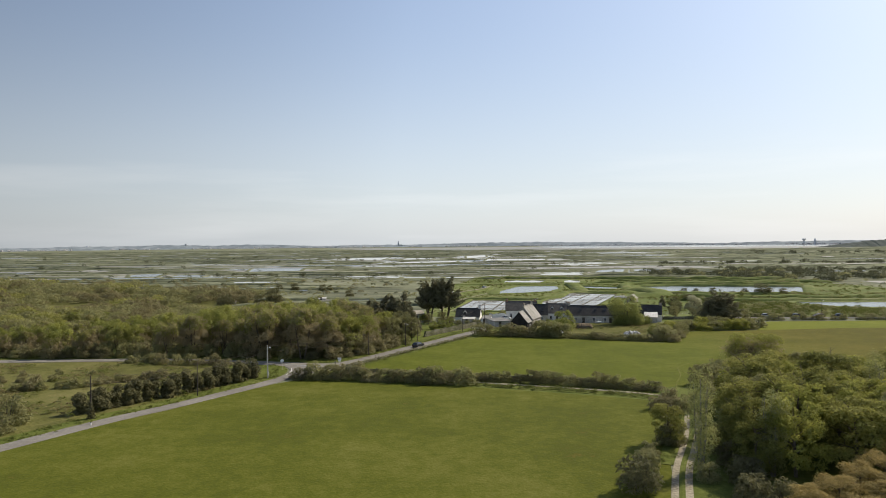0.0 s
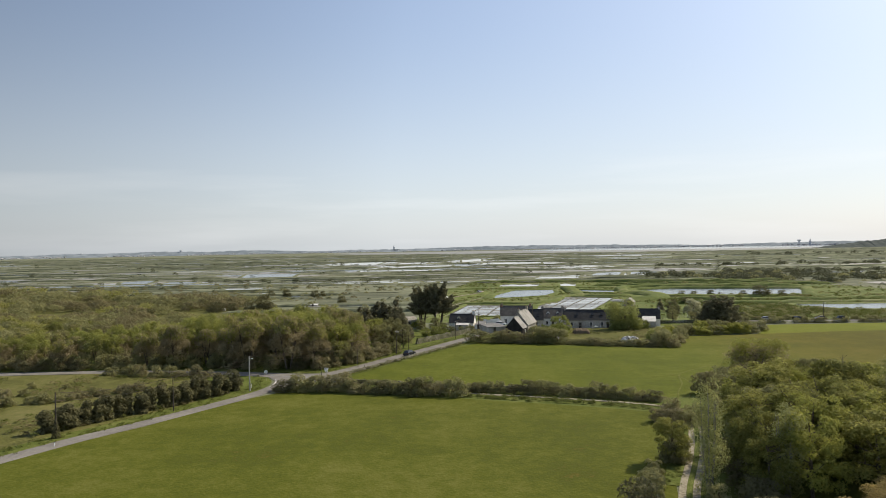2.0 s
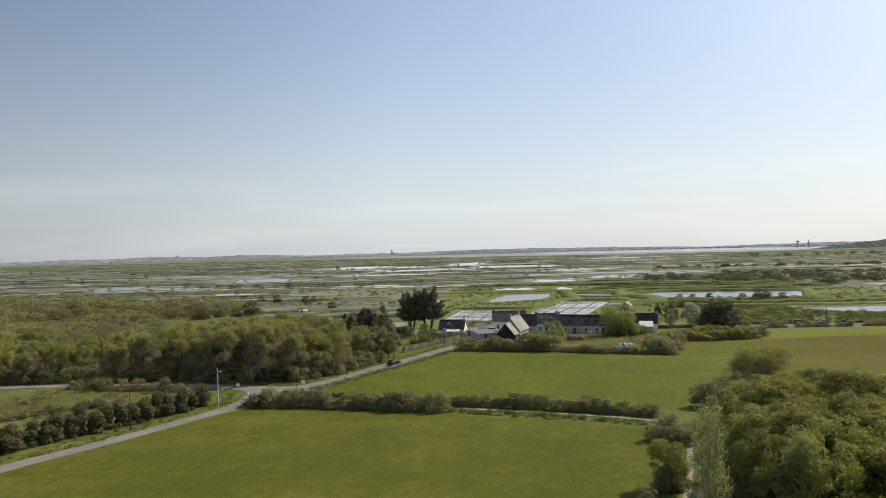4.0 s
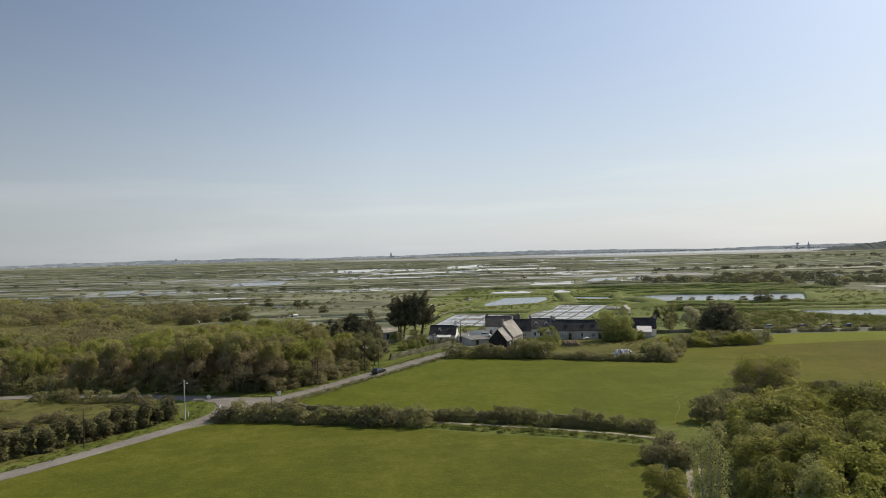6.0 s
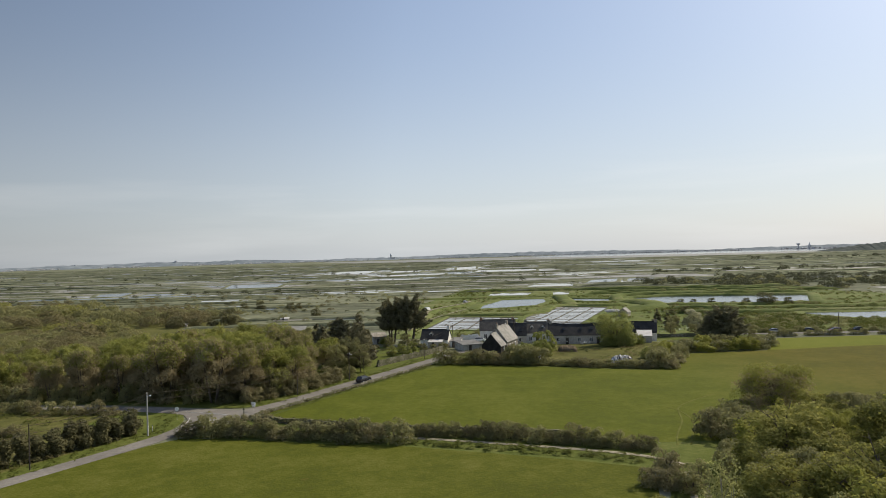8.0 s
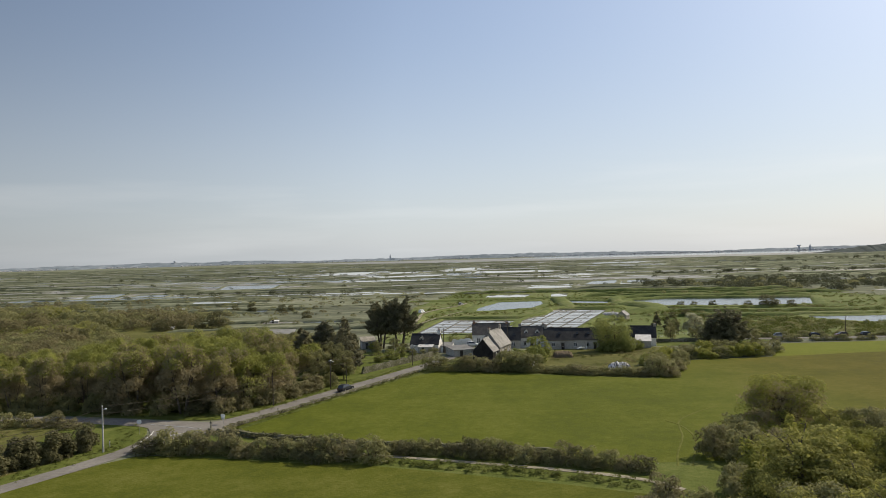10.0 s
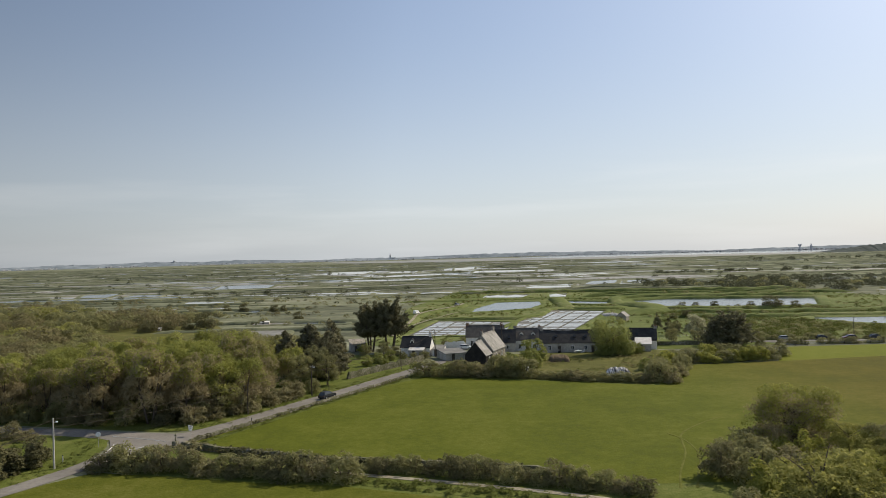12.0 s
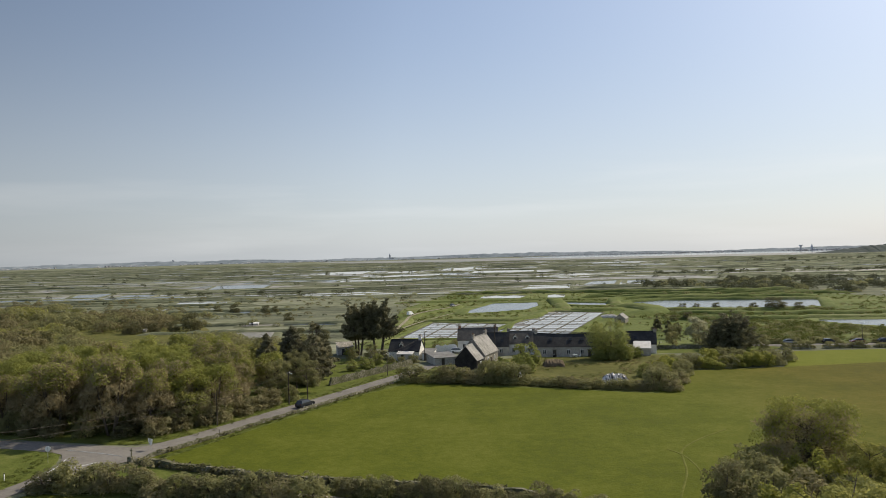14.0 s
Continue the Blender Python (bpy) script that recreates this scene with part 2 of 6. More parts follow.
M["brown_slate"] = mat("brown_slate_roof", [(0.25, (0.06, 0.055, 0.05)), (0.5, (0.10, 0.092, 0.082)), (0.75, (0.16, 0.145, 0.125))],
                       scales=((0.5, 0.5), (5.0, 0.5)), rough=0.7, bump=0.5, bump_scale=5)
M["sheet"] = mat("fibre_cement_sheet", [(0.3, (0.452, 0.441, 0.418)), (0.7, (0.655, 0.644, 0.621))], scales=((0.4, 0.5), (3.0, 0.5)), rough=0.7)
M["flat_roof"] = mat("grey_roof_felt", [(0.3, (0.13, 0.13, 0.125)), (0.7, (0.24, 0.235, 0.225))], scales=((0.4, 0.5), (3.0, 0.5)), rough=0.8)
M["boards"] = mat("dark_boards", [(0.3, (0.02, 0.019, 0.018)), (0.7, (0.05, 0.046, 0.042))], scales=((0.6, 0.5), (6.0, 0.5)))
M["brick"] = mat("chimney_brick", [(0.3, (0.16, 0.09, 0.06)), (0.7, (0.30, 0.19, 0.14))], scales=((0.8, 0.5), (5.0, 0.5)))
M["wood"] = mat("weathered_wood", [(0.3, (0.045, 0.038, 0.032)), (0.7, (0.11, 0.095, 0.08))], scales=((0.8, 0.5), (9.0, 0.5)))
M["concrete"] = mat("pole_concrete", [(0.3, (0.339, 0.328, 0.305)), (0.7, (0.508, 0.497, 0.463))], scales=((0.8, 0.5), (7.0, 0.5)))
M["metal"] = mat("galvanised_metal", [(0.3, (0.42, 0.43, 0.44)), (0.7, (0.58, 0.59, 0.6))], rough=0.45, metal=0.8)
M["black"] = mat("black_rubber", [(0.3, (0.012, 0.012, 0.012)), (0.7, (0.03, 0.03, 0.03))], rough=0.8)
M["sign_white"] = mat("sign_white", [(0.3, (0.70, 0.70, 0.69)), (0.7, (0.82, 0.82, 0.81))], rough=0.4)
M["tarp"] = mat("silage_tarp", [(0.38, (0.05, 0.05, 0.05)), (0.50, (0.26, 0.26, 0.255)), (0.60, (0.62, 0.61, 0.60))], scales=((0.7, 0.6), (2.5, 0.4)), rough=0.35, stretch=(2.4, 0.5, 0.6))
M["salt"] = mat("salt_heap_cover", [(0.3, (0.22, 0.21, 0.20)), (0.7, (0.5, 0.49, 0.47))], scales=((0.5, 0.5), (3.0, 0.5)))
M["glass"] = mat("window_glass", [(0.3, (0.02, 0.024, 0.028)), (0.7, (0.04, 0.045, 0.05))], rough=0.08, spec=0.6)
M["car_dark"] = mat("dark_car_paint", [(0.3, (0.018, 0.02, 0.024)), (0.7, (0.03, 0.032, 0.036))], rough=0.25, spec=0.6)
M["car_red"] = mat("red_car_paint", [(0.3, (0.10, 0.02, 0.015)), (0.7, (0.14, 0.03, 0.02))], rough=0.25, spec=0.6)
M["car_grey"] = mat("silver_car_paint", [(0.3, (0.28, 0.29, 0.30)), (0.7, (0.34, 0.35, 0.36))], rough=0.3, metal=0.4, spec=0.6)
M["car_white"] = mat("white_van_paint", [(0.3, (0.74, 0.74, 0.73)), (0.7, (0.80, 0.80, 0.79))], rough=0.3, spec=0.6)
M["bark"] = mat("bark", [(0.3, (0.06, 0.05, 0.038)), (0.7, (0.15, 0.125, 0.095))], scales=((1.0, 0.4), (7.0, 0.6)), bump=0.8, bump_scale=8)
M["bark_pale"] = mat("pale_bark", [(0.3, (0.140, 0.133, 0.109)), (0.7, (0.280, 0.266, 0.224))], scales=((1.0, 0.4), (7.0, 0.6)))
M["l_green"] = leaf("fresh_leaves", (0.150, 0.155, 0.044), (0.222, 0.222, 0.058), (0.375, 0.360, 0.105), 0.5, 0.42, 0.4)
M["l_yellow"] = leaf("yellow_green_leaves", (0.217, 0.215, 0.068), (0.283, 0.277, 0.080), (0.385, 0.368, 0.118), 0.5, vary=0.08)
M["l_brown"] = leaf("budding_twigs", (0.225, 0.188, 0.108), (0.295, 0.248, 0.140), (0.372, 0.314, 0.176), 0.45, vary=0.05)
M["l_thorn"] = leaf("thorn_hedge_twigs", (0.180, 0.164, 0.086), (0.240, 0.218, 0.112), (0.315, 0.286, 0.148), 0.45, vary=0.08)
M["l_wood"] = leaf("half_open_willow_leaves", (0.190, 0.202, 0.056), (0.262, 0.272, 0.070), (0.370, 0.372, 0.100), 0.5, 0.34, 0.14)
M["l_russet"] = leaf("russet_budding_twigs", (0.241, 0.189, 0.073), (0.325, 0.257, 0.099), (0.421, 0.330, 0.130), 0.5, vary=0.14)
M["l_fresh"] = leaf("fresh_garden_leaves", (0.175, 0.196, 0.060), (0.238, 0.256, 0.076), (0.345, 0.352, 0.118), 0.5, vary=0.22)
M["l_willow"] = leaf("young_willow_leaves", (0.212, 0.219, 0.054), (0.289, 0.293, 0.068), (0.391, 0.384, 0.099), 0.5, vary=0.14)
M["l_olive"] = leaf("hedge_leaves", (0.190, 0.184, 0.086), (0.252, 0.244, 0.108), (0.350, 0.334, 0.155), 0.48, vary=0.1)
M["l_dark"] = leaf("evergreen_leaves", (0.104, 0.099, 0.052), (0.142, 0.135, 0.066), (0.212, 0.198, 0.094), 0.4, vary=0.14)
M["l_needle"] = leaf("cypress_needles", (0.101, 0.099, 0.064), (0.143, 0.137, 0.075), (0.240, 0.216, 0.120), 0.3)
M["l_thicket"] = leaf("bare_thicket_twigs", (0.145, 0.128, 0.068), (0.190, 0.168, 0.084), (0.245, 0.216, 0.105), 0.45, 0.0, 0.05)
M["l_belt"] = leaf("marsh_bush_leaves", (0.055, 0.06, 0.034), (0.086, 0.092, 0.05), (0.13, 0.135, 0.072), 0.35, 0.0, 0.15)
M["l_poplar"] = leaf("silver_poplar_leaves", (0.235, 0.242, 0.088), (0.310, 0.312, 0.116), (0.460, 0.450, 0.200), 0.5)
M["l_pale"] = leaf("pale_willow_leaves", (0.320, 0.315, 0.190), (0.400, 0.392, 0.245), (0.540, 0.520, 0.360), 0.45)
M["l_grass"] = leaf("grass_tufts", (0.074, 0.087, 0.018), (0.112, 0.128, 0.028), (0.168, 0.170, 0.053), 0.4)
M["l_straw"] = leaf("dry_grass", (0.135, 0.119, 0.047), (0.193, 0.163, 0.074), (0.272, 0.228, 0.121), 0.4)
# pale blue-grey: the haze of distance is painted into the land's colour
M["hazy_land"] = mat("hazed_wooded_land", [(0.3, (0.136, 0.164, 0.184)), (0.5, (0.186, 0.216, 0.238)), (0.7, (0.250, 0.280, 0.302))],
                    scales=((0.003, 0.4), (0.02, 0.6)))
M["far_wood"] = mat("headland_wood", [(0.3, (0.040, 0.052, 0.048)), (0.7, (0.078, 0.092, 0.086))], scales=((0.004, 0.4), (0.03, 0.6)))
M["far_white"] = mat("far_house_walls", [(0.3, (0.215, 0.225, 0.235)), (0.7, (0.400, 0.400, 0.405))], scales=((0.01, 0.5), (0.1, 0.5)), island=0.4)
# tower stone lightened, with distance haze put into its base colour
M["hazy_stone"] = mat("hazed_tower_stone", [(0.3, (0.44, 0.45, 0.47)), (0.7, (0.58, 0.59, 0.60))], scales=((0.02, 0.5), (0.2, 0.5)))
M["soil"] = mat("bare_soil", [(0.3, (0.085, 0.066, 0.042)), (0.7, (0.165, 0.130, 0.088))], scales=((0.2, 0.5), (2.0, 0.5)))

MARSH_Z = -2.7


def gz(x, y):
    """Height of the ground."""
    return float(np.interp(y, (0, 95, 115, 160, 207, 255, 300, 325), (1.9, 1.85, 1.6, 0.3, -0.4, -1.0, -2.1, MARSH_Z)))


# mesh helpers
def raw(name, verts, faces, material=None, parent=None, label="", smooth=False):
    me = bpy.data.meshes.new(name)
    me.from_pydata(verts, [], faces)
    if smooth:
        me.shade_smooth()
    if material:
        me.materials.append(M[material])
    ob = new(name, me)
    if parent:
        ob.parent = parent
    if label:
        ob["label"] = label
    return ob


def part(name, bm, material, parent=None, label="", smooth=False):
    me = bpy.data.meshes.new(name)
    bm.to_mesh(me)
    bm.free()
    if smooth:
        me.shade_smooth()
    me.materials.append(M[material])
    ob = new(name, me)
    if parent:
        ob.parent = parent
    if label:
        ob["label"] = label
    return ob


def thing(name, m, label, category, group="", kind=""):
    root = new(name)
    root.matrix_basis = m
    return tagged(root, label, category, group, kind)


def add_box(bm, c, s, rot=0.0, bevel=0.0, taper=1.0):
    r = bmesh.ops.create_cube(bm, size=1)
    vs = r["verts"]
    for v in vs:
        k = taper if v.co.z > 0 else 1.0
        v.co = Vector((v.co.x * s[0] * k, v.co.y * s[1] * k, v.co.z * s[2]))
    bmesh.ops.rotate(bm, verts=vs, matrix=Matrix.Rotation(rot, 3, "Z"))
    bmesh.ops.translate(bm, verts=vs, vec=c)
    if bevel:
        es = list({e for v in vs for e in v.link_edges})
        bmesh.ops.bevel(bm, geom=es, offset=bevel, segments=1, affect="EDGES")


def add_tube(bm, a, b, r0, r1, sides=7):
    a, b = Vector(a), Vector(b)
    d = b - a
    m = Matrix.Translation((a + b) / 2) @ d.to_track_quat("Z", "Y").to_matrix().to_4x4()
    bmesh.ops.create_cone(bm, cap_ends=True, segments=sides, radius1=r0, radius2=r1, depth=d.length, matrix=m)


def inside(x, y, poly):
    hit = False
    j = len(poly) - 1
    for i in range(len(poly)):
        (xi, yi), (xj, yj) = poly[i], poly[j]
        if (yi > y) != (yj > y) and x < (xj - xi) * (y - yi) / (yj - yi) + xi:
            hit = not hit
        j = i
    return hit


def drape(name, poly, material, dz=0.05, step=8.0, label="", category="ground", z=None):
    """A sheet over the ground with the outline poly."""
    bm = bmesh.new()
    bm.faces.new([bm.verts.new((x, y, 0)) for x, y in poly])
    for axis in (0, 1):
        lo, hi = min(p[axis] for p in poly), max(p[axis] for p in poly)
        c = lo + step
        while c < hi:
            co, no = [0, 0, 0], [0, 0, 0]
            co[axis], no[axis] = c, 1
            bmesh.ops.bisect_plane(bm, geom=bm.verts[:] + bm.edges[:] + bm.faces[:], plane_co=co, plane_no=no)
            c += step
    bmesh.ops.triangulate(bm, faces=bm.faces[:])
    for v in bm.verts:
        v.co.z = (gz(v.co.x, v.co.y) if z is None else z) + dz
    bmesh.ops.recalc_face_normals(bm, faces=bm.faces[:])
    if sum(f.normal.z for f in bm.faces) < 0:
        bmesh.ops.reverse_faces(bm, faces=bm.faces[:])
    ob = part(name, bm, material)
    return tagged(ob, label, category, kind="structure")


def resample(pts, step):
    out = [Vector(pts[0])]
    for a, b in zip(pts[:-1], pts[1:]):
        a, b = Vector(a), Vector(b)
        n = max(1, int((b - a).length / step))
        out += [a.lerp(b, i / n) for i in range(1, n + 1)]
    return out


def rounded(pts, turns=2):
    """Corner cutting, so that a way bends softly."""
    for _ in range(turns):
        q = [Vector(pts[0])]
        for a, b in zip(pts[:-1], pts[1:]):
            a, b = Vector(a), Vector(b)
            q += [a.lerp(b, 0.25), a.lerp(b, 0.75)]
        q.append(Vector(pts[-1]))
        pts = q
    return pts


def section(pts, profile, step=3.0, zf=None, wobble=0.0, rng=None, ends=True):
    """Verts and faces of a profile of (offset, height) swept along pts, standing on the ground."""
    zf = zf or gz
    pts = resample(pts, step)
    k = len(profile)
    verts, faces = [], []
    for i, p in enumerate(pts):
        d = (pts[min(i + 1, len(pts) - 1)] - pts[max(i - 1, 0)]).normalized()
        nx, ny = -d[1], d[0]
        s = 1.0 + (rng.uniform(-wobble, wobble) if rng else 0.0)
        fade = 0.15 if ends and i in (0, len(pts) - 1) else 1.0
        for o, h in profile:
            j = rng.uniform(-wobble, wobble) * 0.6 if rng else 0.0
            x, y = p[0] + nx * (o + j * abs(o)), p[1] + ny * (o + j * abs(o))
            verts.append((x, y, zf(x, y) + h * s * fade))
    for i in range(len(pts) - 1):
        for j in range(k - 1):
            a = i * k + j
            faces.append((a, a + k, a + k + 1, a + 1))
    return verts, faces


def way(name, pts, width, material, dz, label, category, step=3.0, bend=2):
    pts = rounded(pts, bend)
    v, f = section(pts, [(-width / 2, dz - 0.03), (-width * 0.46, dz), (0, dz + 0.03), (width * 0.46, dz), (width / 2, dz - 0.03)], step, ends=False)
    return tagged(raw(name, v, f, material), label, category, kind="structure")


# ---------------------------------------------------------------- the ground
def build_ground():
    near = np.arange(-160, 260, 5.0)
    def spread(lo, hi, first):
        out, v, s = [], first, 6.0
        while v < hi:
            v += s
            s *= 1.13
            out.append(v)
        return out
    right = spread(0, 6500, 260)
    left = [-v + 100 for v in spread(0, 6500, 260)][::-1]
    xs = [*left, *near, *right]
    ys = [-900, -600, -400, -250, -150, -80, -30, 0, *np.arange(20, 460, 5.0), *spread(0, 6500, 455)]
    verts = []
    for y in ys:
        for x in xs:
            z = gz(x, y) + 0.14 * noise.noise((x * 0.03, y * 0.03, 0)) * (1 if y > 260 else 0.05)
            verts.append((x, y, z))
    n = len(xs)
    faces = [(j * n + i, j * n + i + 1, (j + 1) * n + i + 1, (j + 1) * n + i) for j in range(len(ys) - 1) for i in range(n - 1)]
    ob = raw("ground", verts, faces, "marsh", smooth=True)
    tagged(ob, "flat olive-green marsh and rough grass ground", "ground", kind="structure")


build_ground()

NEAR_FIELD = [(-158, -90), (-110, 0), (-78, 62), (-60.5, 95.5), (-56.5, 104), (-52, 112.3), (-46.2, 121.6), (-40.2, 134), (-34.0, 145.6), (-30.0, 150.5),
              (-15, 146.5), (-6, 143.6), (5.8, 141.0), (20.8, 134.7), (31.4, 129.9), (41.0, 125.0), (39.5, 118), (36.0, 104), (31, 88), (26.5, 72), (12, 0), (-7, -90)]
FAR_FIELD = [(-22.4, 165), (-21.5, 162.8), (1.4, 152.6), (23.6, 147.6), (46, 138), (54, 138), (150, 120), (240, 120), (240, 240), (150, 238.6), (139, 238.4), (111, 234.6),
             (80, 232), (68.5, 205), (43, 215), (15.5, 224.5), (0.9, 207), (-8.2, 191.5), (-16.6, 177.5)]
drape("field_near", NEAR_FIELD, "field", 0.05, 8, "mown green pasture between road and lane", "field")
drape("field_far", FAR_FIELD, "field_far", 0.05, 8, "green pasture below the hamlet hedges", "field")
drape("field_strip", [(110, 234.2), (139, 238), (150, 238.2), (240, 239.6), (240, 262), (127, 262)], "field_bright", 0.06, 10, "brighter green crop strip beyond the pasture", "field")
drape("meadow", [(-190, 60), (-84, 60), (-66, 93), (-62.5, 103), (-58, 112), (-50.5, 124.5), (-44.3, 137), (-38.6, 149), (-36.8, 155), (-36.5, 164),
                 (-43, 171), (-58, 176), (-80, 179.5), (-115, 178.5), (-190, 176)], "meadow", 0.05, 8, "rough yellowish meadow beside the lane", "meadow")
drape("junction_island", [(-50, 150), (-40.4, 147), (-38.4, 151), (-36.8, 156), (-36.3, 163.6), (-36.9, 169.6), (-43.5, 172.6), (-52, 175.4), (-53, 165)], "verge", 0.066, 5, "bright green grass island at the junction", "grass")
drape("garden", [(15, 226), (43, 216.5), (67, 206.5), (78, 230), (90, 262), (40, 262), (30, 240)], "meadow", 0.06, 6, "rough grass garden in front of the farmhouses", "garden")
drape("orchard", [(-4, 225), (9, 244), (14, 254), (6, 268), (-14, 272), (-16, 246)], "verge", 0.07, 6, "green garden lawn behind the stone wall", "garden")
drape("paddock", [(78, 266), (112, 262), (128, 270), (124, 300), (100, 320), (76, 300)], "verge", 0.07, 8, "green paddock behind the small house", "garden")

drape("woodland_floor", [(-6.5, -90), (3.5, -18), (11.5, 19), (20, 56), (27, 71), (32, 88), (37, 104), (41.5, 120), (44, 131), (46.5, 138), (54, 138.5), (150, 121), (150, -90)], "verge", 0.045, 8, "rough grass under the trackside wood", "grass")
drape("thicket_floor", [(-460, 234), (-140, 222), (-60, 238), (-24, 248), (-22, 300), (-58, 324), (-92, 396), (-146, 462), (-256, 530), (-480, 526)], "meadow", 0.46, 12, "brownish rough ground between the thickets", "grass")
drape("wood_floor", [(-150, 184.5), (-80, 185), (-60, 183), (-27, 174.5), (-21, 179), (-3.5, 213), (9, 237), (15, 256), (6, 270), (-16, 274), (-60, 256), (-150, 240)], "verge", 0.035, 8, "shady grass and leaf litter under the willow wood", "grass")
drape("hedge_bank", [(-31.5, 151.5), (-24, 163), (-21.5, 163.4), (1.4, 153.2), (23.6, 148), (46, 138.5), (48, 126), (41, 124.6), (31.4, 129.5), (20.8, 134.3), (5.8, 140.6), (-6, 143.2), (-15, 146.1)], "verge", 0.038, 6, "rough grass between hedges and lane", "grass")
drape("roadside_grass", [(0.5, 206), (12, 228), (24, 256), (44, 263), (92, 263), (86, 240), (71, 202), (43, 212), (15.5, 221.5)], "verge", 0.03, 6, "rough grass under the hedges before the hamlet", "grass")
# roads and lanes
LEFT_ROAD = [(-160, -88), (-112, 2), (-80, 62), (-61.4, 97.8), (-57.5, 105.7), (-53.1, 114.4), (-47.3, 123.8), (-41.1, 136.1), (-35.6, 147.2), (-32.6, 155.5), (-30.0, 165)]
MAIN_ROAD = [(-150, 181), (-112, 181.2), (-80, 182), (-63, 180), (-50, 176.5), (-38, 172.6), (-30, 169.3), (-24.5, 170.5), (-17.6, 181.2), (-9.6, 196.3), (0, 213.3), (12, 235), (20, 250), (27, 262)]
LANE = [(-3, 149.4), (5.1, 146.7), (15, 143.0), (25.3, 138.9), (35.5, 134.6), (43.0, 130.2), (45.6, 126)]
TRACK = [(-4, -88), (6, -18), (14, 20), (22, 58), (28.6, 77), (32.0, 86.7), (36.2, 95.5), (40.5, 106), (44, 116), (45.6, 122.5)]
way("road_left", LEFT_ROAD, 3.7, "asphalt", 0.09, "narrow grey asphalt country road", "road")
way("road_main", MAIN_ROAD, 4.0, "asphalt", 0.10, "grey asphalt road leading to the hamlet", "road")
way("lane", LANE, 1.15, "gravel", 0.11, "pale gravel farm lane between hedges", "lane")
way("track", TRACK, 2.4, "gravel", 0.11, "pale two-rut gravel track beside the wood", "lane")
way("track_middle", TRACK, 0.7, "verge", 0.16, "grass strip between the ruts", "grass")
way("road_right", [(96, 281), (120, 279), (160, 274), (230, 268)], 4.2, "asphalt", 0.10, "asphalt road behind the pasture", "road")
way("pan_path", [(2.8, 331.6), (6.2, 354.9), (12.1, 376.9), (21.2, 402), (30.4, 424)], 0.9, "gravel", 0.9, "narrow pale clay path beside the salt works", "lane")
way("marsh_track", [(1.5, 318), (4.5, 345), (7.5, 385), (8.6, 415), (19, 440), (31, 459), (36, 480)], 1.5, "gravel", 1.45, "pale track along a marsh bank", "lane")
drape("junction", [(-36.0, 150.5), (-33.2, 149.2), (-31.0, 154), (-29.2, 158.5), (-25.5, 163.2), (-22.4, 166.5), (-21.8, 174.5), (-27, 172.6), (-38, 175.2), (-48, 178.5),
                   (-48, 174.5), (-41.5, 172), (-36.8, 169.2), (-34.4, 164.5), (-33.9, 158.5)], "asphalt", 0.115, 4, "wide asphalt road junction", "road")
for nm, pts, wd in (("road_edge_line", [(-34.7, 166.4), (-33.9, 163.4), (-33.6, 160), (-33.9, 157.2)], 0.16),
                    ("centre_line", [(-37.5, 171.8), (-31, 169.4), (-26.5, 167.2)], 0.14), ("give_way_line", [(-31.4, 161.6), (-28.6, 164.4)], 0.2)):
    way(nm, pts, wd, "paint", 0.16, "worn white painted road line", "road marking", 1.0, 1)
VERGES = [([(-84, 63), (-64.6, 98.5), (-56.2, 115.8), (-50.5, 125.3), (-44.3, 137.8), (-39.2, 148.5), (-36.9, 156)], 4.2),
          ([(-21, 180), (-12.8, 197.8), (-3.3, 214.7), (8.7, 236.5), (14, 246)], 4.0), ([(-60, 184.2), (-40, 178.5), (-27, 175), (-21, 180)], 3.0),
          ([(2, 145.2), (14, 140.6), (28, 134.8), (41.5, 128.2)], 3.4), ([(38, 96), (42.6, 106), (46, 116)], 2.6), ([(30.4, 88), (34, 96.5), (38.2, 106.8), (42, 117)], 2.0),
          ([(-37.8, 152.5), (-36.6, 158), (-37.2, 165), (-40.5, 169.5)], 4.4), ([(-20, 166), (-14.6, 176.5), (-6.6, 191.5), (3, 208.6), (13, 226)], 1.4)]
for i, (pts, wd) in enumerate(VERGES):
    way("verge", pts, wd, "verge", 0.075 + 0.004 * i, "bright green grass verge beside the road", "verge")


for pts in ([(56.0, 163.2), (57.4, 160.3), (57.1, 153.5), (55.7, 148.4), (54.0, 144.5), (50.4, 136)], [(69.3, 173.8), (63.3, 169), (57.9, 163), (56.4, 157.5), (55, 152.1), (52.4, 146.3), (50.5, 142.2), (48.4, 136)]):
    way("wheel_track", pts, 0.32, "wheel", 0.075, "faint wheel track pressed into the pasture", "track", 2.0, 2)


# ---------------------------------------------------------------- the salt marsh
BANK_V, BANK_F = [], []
WET = []  # outlines of ponds and pans
SHRUBS = []  # low growth on the banks: place, size


def bank(pts, width, height, step=5.0, wob=0.18, seed=1, bend=1, own=False):
    rng = random.Random(seed)
    pts = rounded(pts, bend)
    w = width
    height *= 1.35 if own else 1.0
    v, f = section(pts, [(-w / 2, -0.1), (-w * 0.36, height * 0.82), (-w * 0.15, height), (w * 0.16, height * 0.96), (w * 0.36, height * 0.78), (w / 2, -0.1)], step, None, wob, rng)
    if own:
        ob = raw("grass_bank", v, f, "bank_near", smooth=True)
        tagged(ob, "green grassy bank between the salt ponds", "bank", kind="structure")
        return
    o = len(BANK_V)
    BANK_V.extend(v)
    BANK_F.extend(tuple(i + o for i in q) for q in f)


